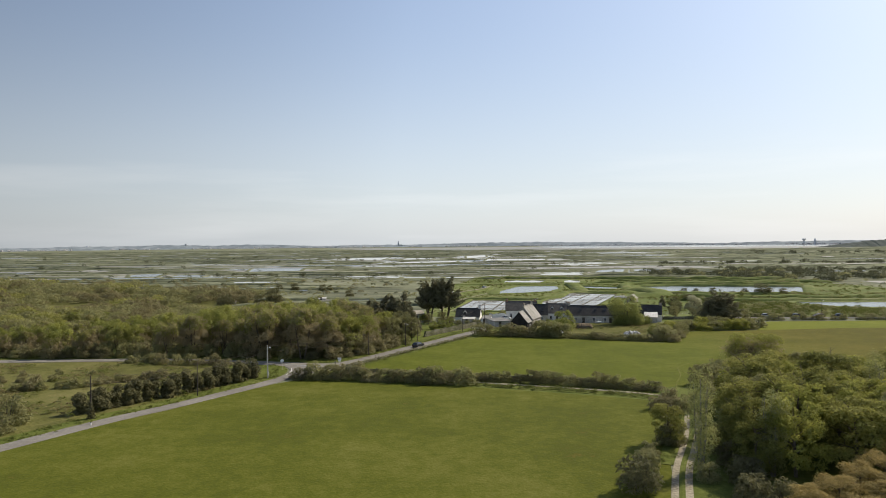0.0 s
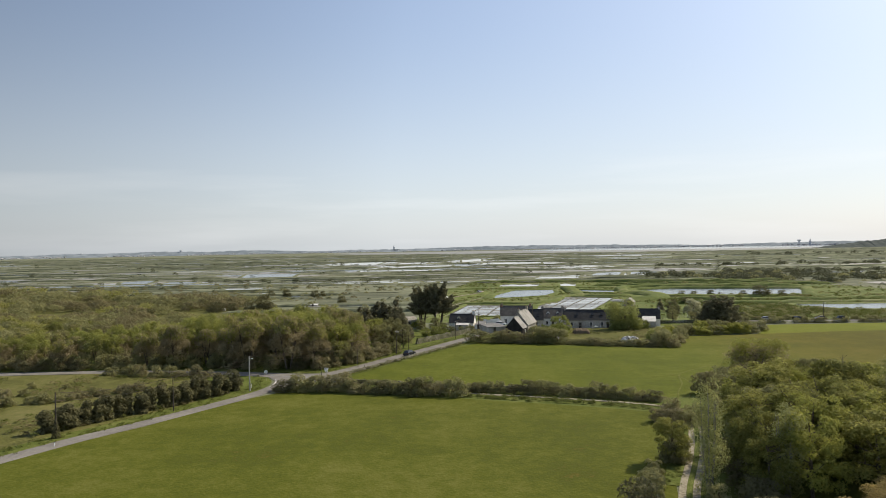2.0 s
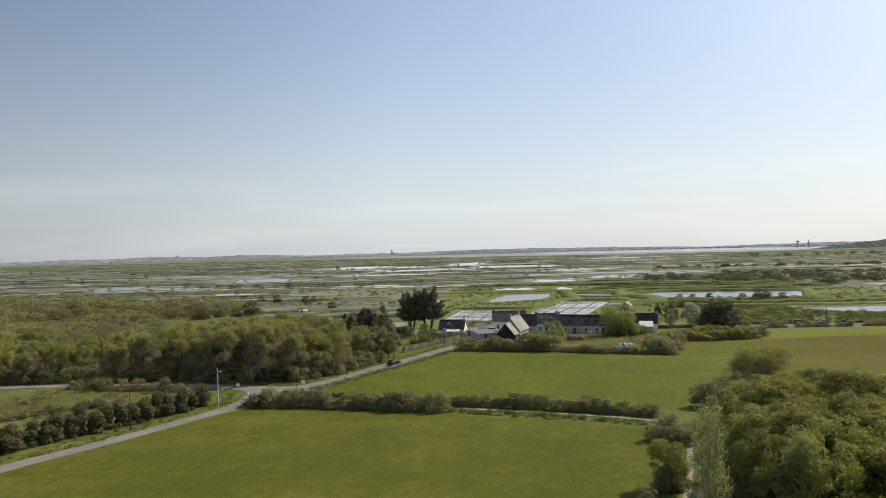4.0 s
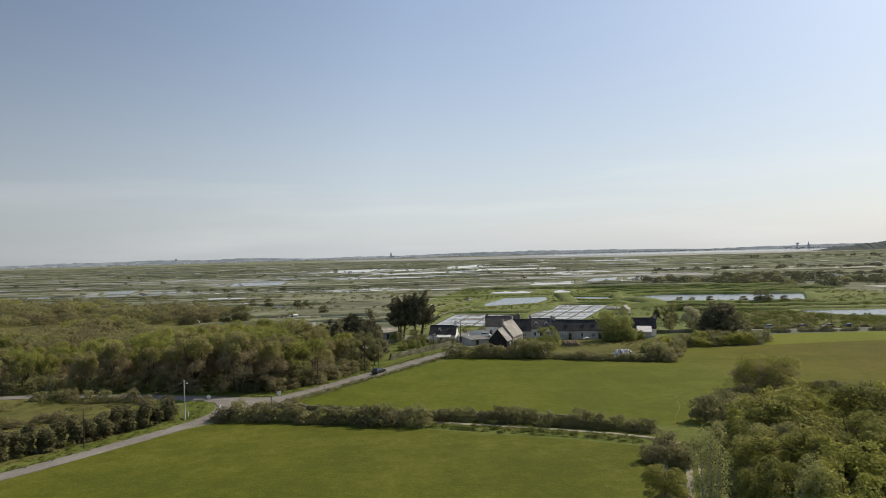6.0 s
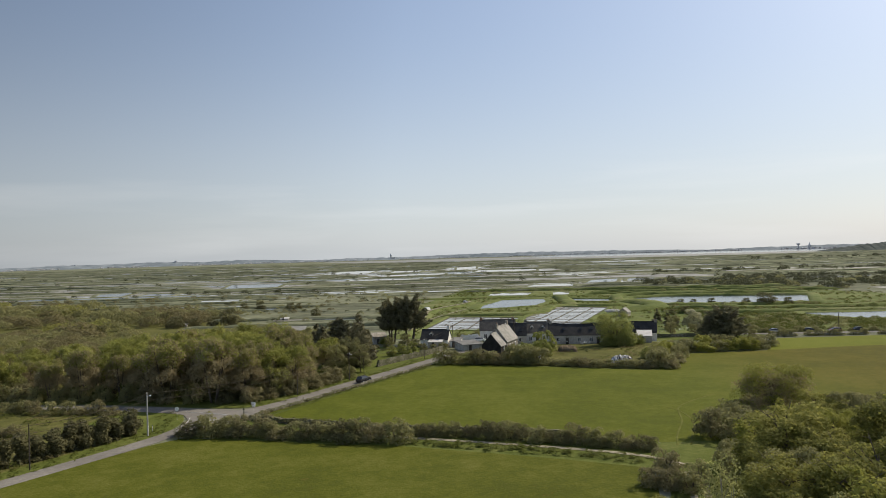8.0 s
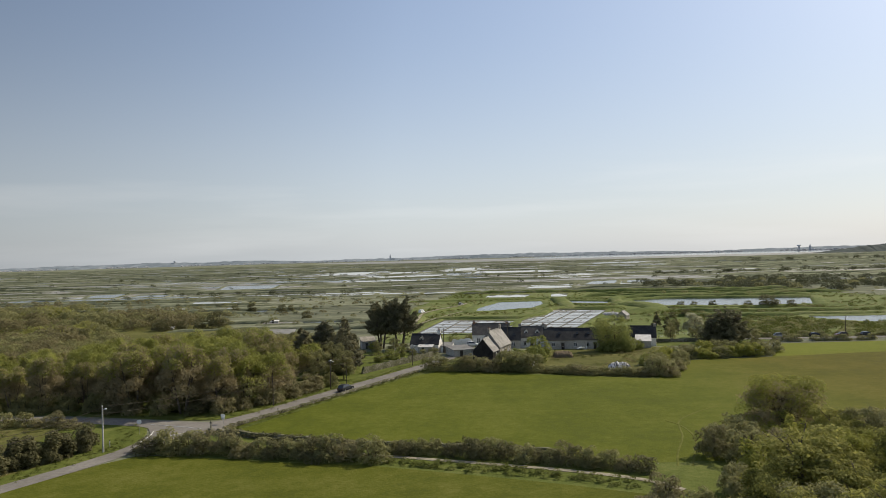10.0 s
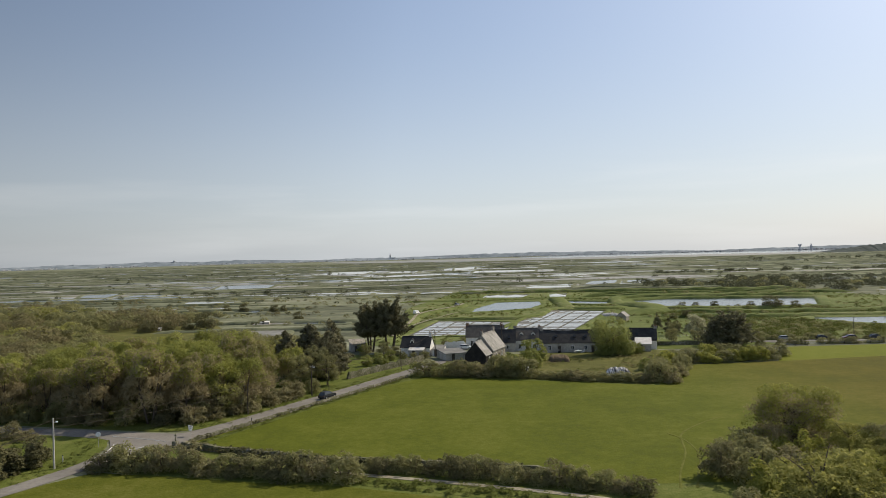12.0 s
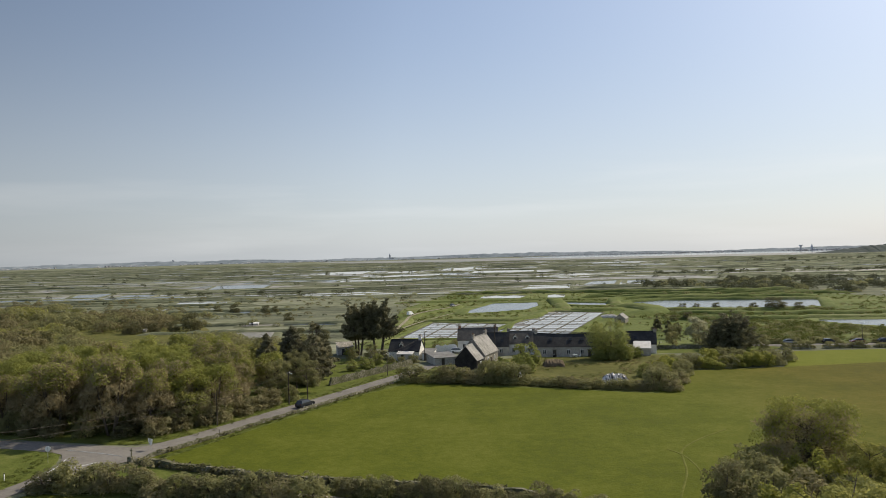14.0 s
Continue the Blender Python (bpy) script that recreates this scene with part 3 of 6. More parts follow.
def pond(name, poly, material, label, z=0.26, category="pond", banked=True, width=7.0, height=1.1, seed=1, own=True):
    ring = [Vector(p) for p in poly]
    poly = []
    for i, p in enumerate(ring):  # corners cut a little
        poly += [tuple(p.lerp(ring[i - 1], 0.07)), tuple(p.lerp(ring[(i + 1) % len(ring)], 0.07))]
    WET.append(poly)
    zz = min(gz(x, y) for x, y in poly)
    bm = bmesh.new()
    bm.faces.new([bm.verts.new((x, y, zz + z)) for x, y in poly])
    bmesh.ops.recalc_face_normals(bm, faces=bm.faces[:])
    for fc in bm.faces:
        if fc.normal.z < 0:
            fc.normal_flip()
    ob = part(name, bm, material)
    tagged(ob, label, category, kind="structure")
    if banked:
        cx, cy = sum(p[0] for p in poly) / len(poly), sum(p[1] for p in poly) / len(poly)
        ring = []
        for x, y in poly + [poly[0], poly[1]]:
            d = math.hypot(x - cx, y - cy)
            k = (d + width * 0.42) / d
            ring.append((cx + (x - cx) * k, cy + (y - cy) * k))
        bank(ring, width, height, 4.0 if own else 12.0, 0.15, seed, 0, own)


FAR_POOLS = []  # outlines that the far marsh keeps clear


def pool(name, poly, material, label, seed, z=0.5, width=6.0, height=0.8):
    """A pool of the open marsh within its own bank."""
    pond(name, poly, material, label, z, "pond", True, width, height, seed, False)
    cx, cy = sum(p[0] for p in poly) / len(poly), sum(p[1] for p in poly) / len(poly)
    FAR_POOLS.append([(cx + (x - cx) * 1.12, cy + (y - cy) * (1.2 if y > cy else 1.5)) for x, y in poly])


pond("pond_main", [(36, 425), (42, 454), (57, 497), (88, 497), (83, 466), (72, 441), (54, 431)], "water", "grey-blue rectangular salt marsh reservoir", seed=2, width=8, height=0.55)
pond("pond_middle", [(95, 468), (103, 493), (130, 476), (119, 455)], "water", "small grey reservoir between grass banks", seed=3, width=6, height=0.7)
pond("pond_long", [(129, 452), (142, 480), (166, 489), (252, 470), (219, 407), (189, 410), (141, 425)], "water", "long grey-blue reservoir with bushes on its bank", seed=4, width=8)
pond("pond_right", [(183, 348), (189, 358), (214, 352), (275, 352), (275, 322), (198, 323)], "water", "grey reservoir beside rough pasture", seed=5, height=0.45)
pond("pan_pond_a", [(52, 545), (58, 578), (92, 572), (80, 536)], "pan_water", "pale shallow marsh pool", seed=6, height=0.35)
pond("pan_pond_b", [(98, 536), (104, 572), (120, 570), (112, 534)], "pan_water", "pale shallow marsh pool", seed=7, height=0.35)
pool("pool_bushy", [(156, 690), (178, 752), (211, 767), (189, 695)], "water", "grey pool behind a row of bushes", 8)
pool("pool_bushy", [(200, 702), (217, 757), (248, 759), (233, 718)], "water", "grey pool behind a row of bushes", 15)
pool("pool_open", [(-307, 677), (-331, 736), (-300, 751), (-280, 678)], "water", "grey marsh pool with a long straight shore", 9)
pool("pool_open", [(-266, 668), (-270, 711), (-240, 709), (-232, 672)], "water", "narrow grey marsh pool", 10)
pool("pool_blue", [(-218, 781), (-241, 886), (-173, 880), (-160, 783)], "water", "broad pale grey-blue marsh pool", 11)
pool("pool_muddy", [(-61, 338), (-66, 361), (-49, 362), (-44, 334)], "mud", "muddy shallow pool among grass banks", 12, 0.55, 5.0, 0.6)
pool("pool_ditch", [(-71, 386), (-73, 400), (-56, 399), (-53, 388)], "mud", "narrow muddy ditch pool", 16, 0.55, 4.0, 0.5)
pool("pool_ditch", [(-50.5, 386), (-53, 398), (-27, 396), (-25, 384)], "water", "narrow water-filled ditch pool", 17, 0.55, 4.0, 0.5)
pool("pool_strip", [(-167, 556), (-173, 581), (-135, 574), (-128, 555)], "pan_water", "long pale shallow pool", 18)
pool("pool_strip", [(-163, 498), (-166, 514), (-155, 515), (-150, 496)], "pan_water", "small pale pool beside dark bushes", 19, 0.55, 4.0, 0.5)
pool("pool_strip", [(-127, 488), (-133, 507), (-122, 508), (-117, 489)], "pan_water", "small pale pool beside dark bushes", 20, 0.55, 4.0, 0.5)
pool("pool_thin", [(5, 606), (7, 629), (33, 626), (32, 610)], "pan_water", "thin pale pool between scrubby banks", 21)
pool("pool_thin", [(-58, 610), (-61, 634), (-36, 639), (-36, 616)], "pan_water", "thin pale pool between scrubby banks", 22)
pool("pool_basin", [(-97, 899), (-101, 953), (-7, 940), (-8, 896)], "pan_water", "wide bright salt basin", 23)
pool("pool_basin", [(-84, 1033), (-50, 1117), (31, 1138), (25, 1061)], "pan_water", "wide bright salt basin", 24)
pool("pool_basin", [(-196, 1229), (-170, 1414), (-103, 1436), (-104, 1217)], "pan_water", "wide bright salt basin", 25)
pool("pool_basin", [(-67, 1234), (-65, 1360), (-10, 1369), (-16, 1242)], "pan_water", "wide bright salt basin", 26)
pool("pool_basin", [(51, 1290), (59, 1514), (108, 1573), (95, 1375)], "pan_water", "wide bright salt basin", 27)
pool("pool_basin", [(76, 1131), (90, 1254), (191, 1233), (177, 1137)], "pan_water", "wide bright salt basin", 28)
pool("pool_basin", [(145, 905), (152, 942), (204, 936), (193, 891)], "pan_water", "narrow bright salt basin", 29)
pool("pool_marshy", [(95, 650), (108, 682), (143, 680), (137, 648)], "pan_water", "half-drained pale basin", 30, 0.5, 5.0, 0.6)
pool("pool_marshy", [(106, 690), (110, 706), (150, 705), (146, 688)], "pan_water", "half-drained pale basin", 31, 0.5, 5.0, 0.6)
pool("pool_pasture", [(363, 625), (416, 685), (442, 696), (407, 651)], "water", "grey marsh pool on the far pasture", 14)
pool("pool_pasture", [(362, 664), (379, 695), (409, 689), (391, 661)], "water", "grey marsh pool on the far pasture", 32)
pool("pool_pasture", [(300, 537), (306, 549), (319, 551), (308, 533)], "water", "small grey pool among dark bushes", 33)


def salt_pan(quad, cols, rows_, seed, skip=()):
    """A salt works: shallow basins in rows, parted by low clay ridges."""
    rng = random.Random(seed)
    a, b, c, d = [Vector(p) for p in quad]  # near left, far left, far right, near right
    WET.append(quad)
    zz = min(gz(*p) for p in quad) + 0.3
    root = thing("salt_pan", Matrix.Translation((0, 0, zz)), "salt works of pale shallow basins between clay ridges", "salt pan", "salt pans of the hamlet")

    def at(u, v):
        return a.lerp(d, u).lerp(b.lerp(c, u), v)
    o = [at(-0.05, -0.03), at(1.05, -0.03), at(1.05, 1.03), at(-0.05, 1.03)]
    raw("clay_bed", [(*p, -0.02) for p in o] + [(*p, -0.4) for p in o], [(0, 1, 2, 3), (4, 5, 1, 0), (5, 6, 2, 1), (6, 7, 3, 2), (7, 4, 0, 3)], "clay", root)
    vs = [0.0]
    while len(vs) <= rows_:
        vs.append(vs[-1] + rng.uniform(0.75, 1.25))
    vs = [v / vs[-1] for v in vs]
    for i in range(cols):
        u0, u1 = i / cols + 0.013, (i + 1) / cols - 0.013
        for j in range(rows_):
            if (i, j) in skip:
                continue
            w0, w1 = vs[j] + 0.009, vs[j + 1] - 0.009
            mid = u0 + (u1 - u0) * rng.uniform(0.45, 0.55)
            spans = [(u0, u1)] if rng.random() < 0.55 else [(u0, mid - 0.01), (mid + 0.01, u1)]
            for s0, s1 in spans:
                q = [at(s0, w0), at(s1, w0), at(s1, w1), at(s0, w1)]
                raw("basin", [(*p, 0.0) for p in q], [(0, 1, 2, 3)], "pan_water" if rng.random() < 0.93 else "mud", root)
    for i in range(1, cols):
        v, f = section([at(i / cols, -0.02), at(i / cols, 1.02)], [(-0.5, -0.03), (-0.22, 0.16), (0.22, 0.16), (0.5, -0.03)], 3.0, lambda x, y: 0.0, 0.15, rng)
        raw("ridge", v, f, "clay", root)
    for j in range(1, rows_):
        v, f = section([at(0, vs[j]), at(1, vs[j])], [(-0.45, -0.03), (-0.2, 0.09), (0.2, 0.09), (0.45, -0.03)], 3.0, lambda x, y: 0.0, 0.15, rng)
        raw("ridge", v, f, "clay", root)
    for p, q in ((at(-0.06, -0.05), at(-0.06, 1.06)), (at(-0.06, 1.06), at(1.06, 1.06)), (at(1.06, 1.06), at(1.06, -0.05)), (at(1.06, -0.05), at(-0.06, -0.05))):
        bank([tuple(p), tuple(q)], 3.5, 0.55, 4, 0.2, seed + 20, 0, True)


salt_pan([(7.5, 326), (20.5, 383), (53.5, 369), (44, 322)], 4, 9, 21)
salt_pan([(43, 332), (79, 426), (108, 412), (73, 327)], 4, 13, 22)
bank([(12, 392), (36, 388), (66, 384), (84, 440), (112, 424), (126, 440)], 6, 1.00, 4, 0.2, 31, own=True)
bank([(-1, 300), (2.5, 340), (6, 385), (8, 415), (20, 442), (32, 462), (36, 482)], 9, 0.94, 4, 0.1, 32, own=True)
bank([(112, 390), (132, 402), (140, 430), (128, 452)], 14, 1.62, 4, 0.2, 33, own=True)
bank([(140, 400), (190, 384), (230, 380), (290, 386)], 9, 1.25, 4, 0.25, 34, own=True)
bank([(130, 372), (170, 366), (210, 362), (280, 362)], 8, 1.12, 4, 0.25, 35, own=True)
bank([(-90, 318), (-60, 326), (-30, 324), (-8, 316)], 7, 1.25, 4, 0.25, 36)
bank([(-110, 362), (-70, 364), (-30, 360), (0, 356)], 7, 1.38, 4, 0.25, 37)
bank([(-130, 396), (-60, 398), (0, 392)], 8, 1.50, 4, 0.25, 38)

bank([(-6, 520), (40, 520), (92, 518), (140, 510)], 8, 0.8, 5, 0.25, 39, own=True)
bank([(92, 430), (96, 470), (100, 520)], 10, 1.62, 5, 0.25, 40, own=True)
bank([(124, 444), (130, 480), (142, 506), (200, 500), (262, 488)], 9, 1.75, 5, 0.25, 45, own=True)
bank([(122, 532), (150, 528), (240, 520), (300, 512)], 7, 1.20, 6, 0.3, 46, own=True)
bank([(30, 600), (100, 594), (180, 570), (290, 556)], 8, 1.62, 6, 0.3, 47, own=True)
bank([(130, 556), (200, 540), (300, 530)], 6, 1.25, 6, 0.3, 48, own=True)
drape("marsh_green", [(-8, 296), (0, 400), (2, 470), (32, 598), (258, 598), (296, 470), (296, 300), (240, 272), (118, 281), (60, 292)], "bank_near", 0.15, 9, "green marsh pasture round the salt ponds", "pasture")
KEEP_CLEAR = [(-10, 300), (0, 470), (30, 600), (260, 600), (300, 470), (300, 300)]


THICKET = [(-460, 225), (-140, 222), (-60, 238), (-24, 248), (-22, 300), (-58, 324), (-92, 396), (-146, 462), (-256, 530), (-480, 526)]


BAY = [(-300, 2800), (60, 2600), (330, 2450), (590, 2300), (870, 2200), (1160, 2300), (1420, 2500), (1500, 2700), (2600, 3300), (900, 3500), (-600, 3500)]


def build_marsh():
    """Irregular rows of pools and fields parted by grass banks, ever wider towards the distance."""
    rng = random.Random(7)
    water_v, water_f, mud_v, mud_f, green_v, green_f, pale_v, pale_f, past_v, past_f = [], [], [], [], [], [], [], [], [], []
    stores = {"w": (water_v, water_f), "m": (mud_v, mud_f), "g": (green_v, green_f), "p": (pale_v, pale_f), "q": (past_v, past_f)}
    y = 335.0
    row = 0

    def wav(x, yy, r):
        return yy + (6 + yy * 0.012) * noise.noise((x * 0.006, r * 3.1, 0.0)) + (2 + yy * 0.004) * noise.noise((x * 0.03, r * 1.7, 5.0))
    while y < 2750:
        depth = (9 + y * 0.013) * rng.uniform(0.6, 1.5)
        half_l, half_r = 0.78 * y + 80, 0.74 * y + 80
        x = -half_l
        line = []
        while x < half_r:
            length = rng.uniform(40, 190) * (1 + y / 1600)
            x2 = x + length
            mx, my = x + length / 2, y + depth / 2
            clear = any(inside(q, my, KEEP_CLEAR) for q in (mx, x, x2)) or inside(mx, my, BAY) or any(inside(q, my, THICKET) for q in (mx, x * 0.8 + x2 * 0.2, x * 0.2 + x2 * 0.8))
            if not clear and not (y < 470 and mx < -20 and mx > -240 and y < 345):
                right = mx > 0.28 * y + 90
                r = rng.random()
                wet = (0.05 if right else 0.12) * (0.15 if y < 560 else 0.5 if y < 900 else 1.8)
                kind = "w" if r < wet else "m" if r < (0.14 if right else 0.20 if y < 560 else 0.32 if y < 720 else 0.42) else "g"
                if not right and y > 620 and abs(mx + 0.02 * y) < 0.4 * y and r > (0.92 if y < 900 else 0.72):
                    kind = "p"
                if right and kind == "g":
                    kind = "q"
                n = max(2, int(length / 18))
                V, Fs = stores[kind]
                o = len(V)
                lift = {"w": 0.36, "m": 0.34, "g": 0.32, "p": 0.38, "q": 0.33}[kind]
                for i in range(n + 1):
                    xx = x + length * i / n
                    V.append((xx, wav(xx, y, row), MARSH_Z + lift))
                    V.append((xx, wav(xx, y + depth, row + 1), MARSH_Z + lift))
                for i in range(n):
                    a = o + 2 * i
                    Fs.append((a, a + 2, a + 3, a + 1))
                hgt = rng.uniform(0.6, 1.7)
                wd = rng.uniform(4, 7) * (1 + y / 2500)
                xs = np.linspace(x, x2, n + 1)
                if rng.random() < 0.9:
                    runs = [[]]
                    for xx in xs:
                        yy = wav(xx, y, row)
                        if any(inside(xx, yy, q) for q in (*FAR_POOLS, THICKET, BAY)):
                            runs.append([])
                        else:
                            runs[-1].append((xx, yy))
                    for run in runs:
                        if len(run) > 1:
                            bank(run, wd, hgt, 14, 0.3, rng.randrange(9999), 0)
                if y < 1500:
                    for xx in np.arange(x, x2, 5 + y / 90):
                        if rng.random() < (0.72 if y < 1000 else 0.4) and not any(inside(xx, wav(xx, y, row), q) for q in FAR_POOLS) and noise.noise((xx * 0.012, y * 0.02, 9.0)) > -0.15:
                            SHRUBS.append(((xx, wav(xx, y, row) + rng.uniform(-3, 3)), rng.uniform(0.45, 1.15) * (1 + y / 1400), 3.6 + y / 300))
                if rng.random() < 0.5 and y < 1600 and not any(inside(x, my, q) for q in FAR_POOLS):
                    bank([(x, wav(x, y, row)), (x + rng.uniform(-8, 8), wav(x, y + depth, row + 1))], wd * 0.7, hgt * 0.8, 14, 0.3, rng.randrange(9999), 0)
            x = x2
        y += depth
        row += 1
    # depth-wise joins stay below the banks
    tagged(raw("marsh_pools", water_v, water_f, "water"), "countless grey salt marsh pools reflecting the sky", "water", kind="stuff")
    tagged(raw("salt_basins", pale_v, pale_f, "pan_water"), "countless pale shallow salt basins far over the marsh", "water", kind="stuff")
    tagged(raw("marsh_mudflats", mud_v, mud_f, "mud"), "drained muddy salt basins between banks", "mud", kind="stuff")
    tagged(raw("marsh_pastures", green_v, green_f, "marsh"), "rough olive marsh pasture plots", "pasture", kind="stuff")
    tagged(raw("pale_pastures", past_v, past_f, "far_pasture"), "pale green grazing plots towards the bay", "pasture", kind="stuff")


build_marsh()
tagged(raw("marsh_banks", BANK_V, BANK_F, "bank", smooth=True), "low grass banks winding between the salt pools", "bank", kind="stuff")

# the bay, the far shore and its towns
pond("bay_water", [(520, 2900), (420, 3500), (900, 4080), (3600, 4080), (3600, 2600), (1500, 2750)], "far_water", "wide pale tidal water before the far shore", 0.5, "water", False)
pond("bay_mudflat", BAY, "wet_mud", "wide pale tidal mudflat before the far shore", 0.45, "mud", False)


def far_shore():
    rng = random.Random(5)
    verts, faces = [], []
    n = 900
    prof = []
    for i in range(n + 1):
        a = radians(-46 + 92 * i / n)
        R = 4150
        x, yy = R * math.sin(a), R * math.cos(a)
        h = 17 + 11 * noise.noise((a * 4.0, 0, 0)) + 6 * noise.noise((a * 14, 3, 0)) + 5 * abs(noise.noise((a * 60, 7, 0))) + rng.uniform(0, 0.9)
        if a < -0.15:
            h += 1.5
        h = max(6.0, h)
        prof.append((x, yy, h))
        verts += [(x * 0.985, yy * 0.985, MARSH_Z), (x, yy, MARSH_Z + h * 0.75), (x * 1.006, yy * 1.006, MARSH_Z + h), (x * 1.03, yy * 1.03, MARSH_Z)]
    for i in range(n):
        for j in range(3):
            a = i * 4 + j
            faces.append((a, a + 4, a + 5, a + 1))
    tagged(raw("backdrop", verts, faces, "hazy_land", smooth=True), "low wooded far shore on the horizon, haze painted into its colour", "far shore", kind="structure")
    hv, hf = [], []
    for k in range(1100):
        i = rng.randrange(n)
        if noise.noise((i * 0.035, 11, 0)) < -0.12:
            continue
        x, yy, h = prof[i]
        s, w, t = rng.uniform(0.966, 0.984), rng.uniform(1.6, 4.5), rng.uniform(1.6, 3.2)
        cx, cy, z0 = x * s, yy * s, MARSH_Z + rng.uniform(-1, 5)
        o = len(hv)
        for dx, dy, dz in ((-w, -5, 0), (w, -5, 0), (w, 5, 0), (-w, 5, 0), (-w, -5, t), (w, -5, t), (w, 5, t), (-w, 5, t), (-w, 0, t * 1.6), (w, 0, t * 1.6)):
            hv.append((cx + dx, cy + dy, z0 + dz))
        hf += [tuple(o + q for q in fc) for fc in ((0, 1, 5, 4), (1, 2, 6, 9, 5), (2, 3, 7, 6), (3, 0, 4, 8, 7), (4, 5, 9, 8), (6, 7, 8, 9))]
    tagged(raw("far_town", hv, hf, "far_white"), "tiny pale houses scattered along the far shore", "town", kind="stuff")


far_shore()


def headland():
    rng = random.Random(15)
    verts, faces = [], []
    n = 120
    for i in range(n + 1):
        u = i / n
        x, yy = 1420 + 900 * u, 2480 - 200 * u
        h = 44 * min(1, u * 2.4) ** 0.8 + rng.uniform(-2, 3) * min(1, u * 8)
        verts += [(x - 10, yy - 60, MARSH_Z), (x, yy, MARSH_Z + h * 0.8 + 1), (x + 10, yy + 40, MARSH_Z + h + 1), (x + 20, yy + 160, MARSH_Z)]
    for i in range(n):
        for j in range(3):
            a = i * 4 + j
            faces.append((a, a + 4, a + 5, a + 1))
    tagged(raw("wooded_headland", verts, faces, "far_wood"), "dark wooded headland by the bay", "headland", kind="structure")


headland()


def church(x, y, base, tower_h, spire_h, w, label):
    root = thing("church", pose(x, y, base), label, "church")
    bm = bmesh.new()
    add_box(bm, (0, 0, tower_h / 2), (w, w, tower_h))
    part("tower", bm, "hazy_stone", root)
    bm = bmesh.new()
    bmesh.ops.create_cone(bm, cap_ends=True, segments=8, radius1=w * 0.55, radius2=0.2, depth=spire_h, matrix=Matrix.Translation((0, 0, tower_h + spire_h / 2)))
    part("spire", bm, "hazy_stone", root)
    bm = bmesh.new()
    add_box(bm, (w * 1.6, 0, tower_h * 0.18), (w * 2.6, w * 1.4, tower_h * 0.36))
    part("nave", bm, "hazy_stone", root)


def water_tower(x, y, base, h, r, label):
    root = thing("water_tower", pose(x, y, base), label, "water tower")
    bm = bmesh.new()
    add_tube(bm, (0, 0, 0), (0, 0, h * 0.72), r * 0.5, r * 0.42, 10)
    part("shaft", bm, "hazy_stone", root)
    bm = bmesh.new()
    add_tube(bm, (0, 0, h * 0.70), (0, 0, h * 0.85), r * 0.5, r, 12)
    add_tube(bm, (0, 0, h * 0.85), (0, 0, h), r, r * 0.95, 12)
    part("tank", bm, "hazy_stone", root)


church(-244, 4040, 4, 20, 13, 9, "grey stone church tower above the far town")
church(1964, 3560, -2, 20, 15, 9, "pointed grey church spire across the bay")
water_tower(1911, 3570, -2, 30, 9, "mushroom-shaped concrete water tower across the bay")
water_tower(-1447, 3900, -2, 30, 7, "tall pale tower on the far shore")
water_tower(-1905, 3700, -2, 22, 5, "small tower on the far shore")


# ---------------------------------------------------------------- plants
def leaf_mesh(name, lobes, count, size, seed, material, shell=(0.6, 1.05), low=-0.5, aspect=1.0, droop=0.0, rise=0.0):
    """A crown of many small leaf sprays over lobes of (centre, radii), with gaps between."""
    rg = np.random.RandomState(seed)
    count = int(count * 1.75)
    cs = np.array([l[0] for l in lobes], float)
    rs = np.array([l[1] for l in lobes], float)
    area = (rs[:, 0] * rs[:, 1] + rs[:, 0] * rs[:, 2]) ** 0.9
    pick = rg.choice(len(lobes), count, p=area / area.sum())
    d = rg.normal(size=(count, 3))
    d /= np.linalg.norm(d, axis=1)[:, None]
    d[:, 2] = np.where(d[:, 2] < low, -d[:, 2], d[:, 2])
    rad = rg.uniform(shell[0], shell[1], count) ** 0.7
    pos = cs[pick] + d * rs[pick] * rad[:, None]
    nrm = d * 0.75 + rg.normal(size=(count, 3)) * 0.5 + np.array((0.12, 0.0, 0.5))
    nrm /= np.linalg.norm(nrm, axis=1)[:, None]
    t = np.cross(nrm, rg.normal(size=(count, 3)))
    t /= np.linalg.norm(t, axis=1)[:, None]
    if rise:
        t[:, 2] = np.abs(t[:, 2]) + rise
        t /= np.linalg.norm(t, axis=1)[:, None]
    b = np.cross(nrm, t)
    b /= np.linalg.norm(b, axis=1)[:, None]
    t[:, 2] -= droop
    s = size * 0.72 * rg.uniform(0.55, 1.45, count)[:, None]
    v = np.stack([pos - t * s * aspect * 0.38 - b * s * 0.45, pos - t * s * aspect * 0.3 + b * s * 0.45, pos + t * s * aspect * 0.68 + nrm * s * 0.15], 1).reshape(-1, 3)
    v[:, 2] = np.maximum(v[:, 2], 0.02)
    me = bpy.data.meshes.new(name)
    me.vertices.add(len(v))
    me.vertices.foreach_set("co", v.ravel())
    me.loops.add(len(v))
    me.loops.foreach_set("vertex_index", np.arange(len(v), dtype=np.int32))
    me.polygons.add(count)
    me.polygons.foreach_set("loop_start", np.arange(0, len(v), 3, dtype=np.int32))
    me.update(calc_edges=True)
    me.materials.append(M[material])
    return me


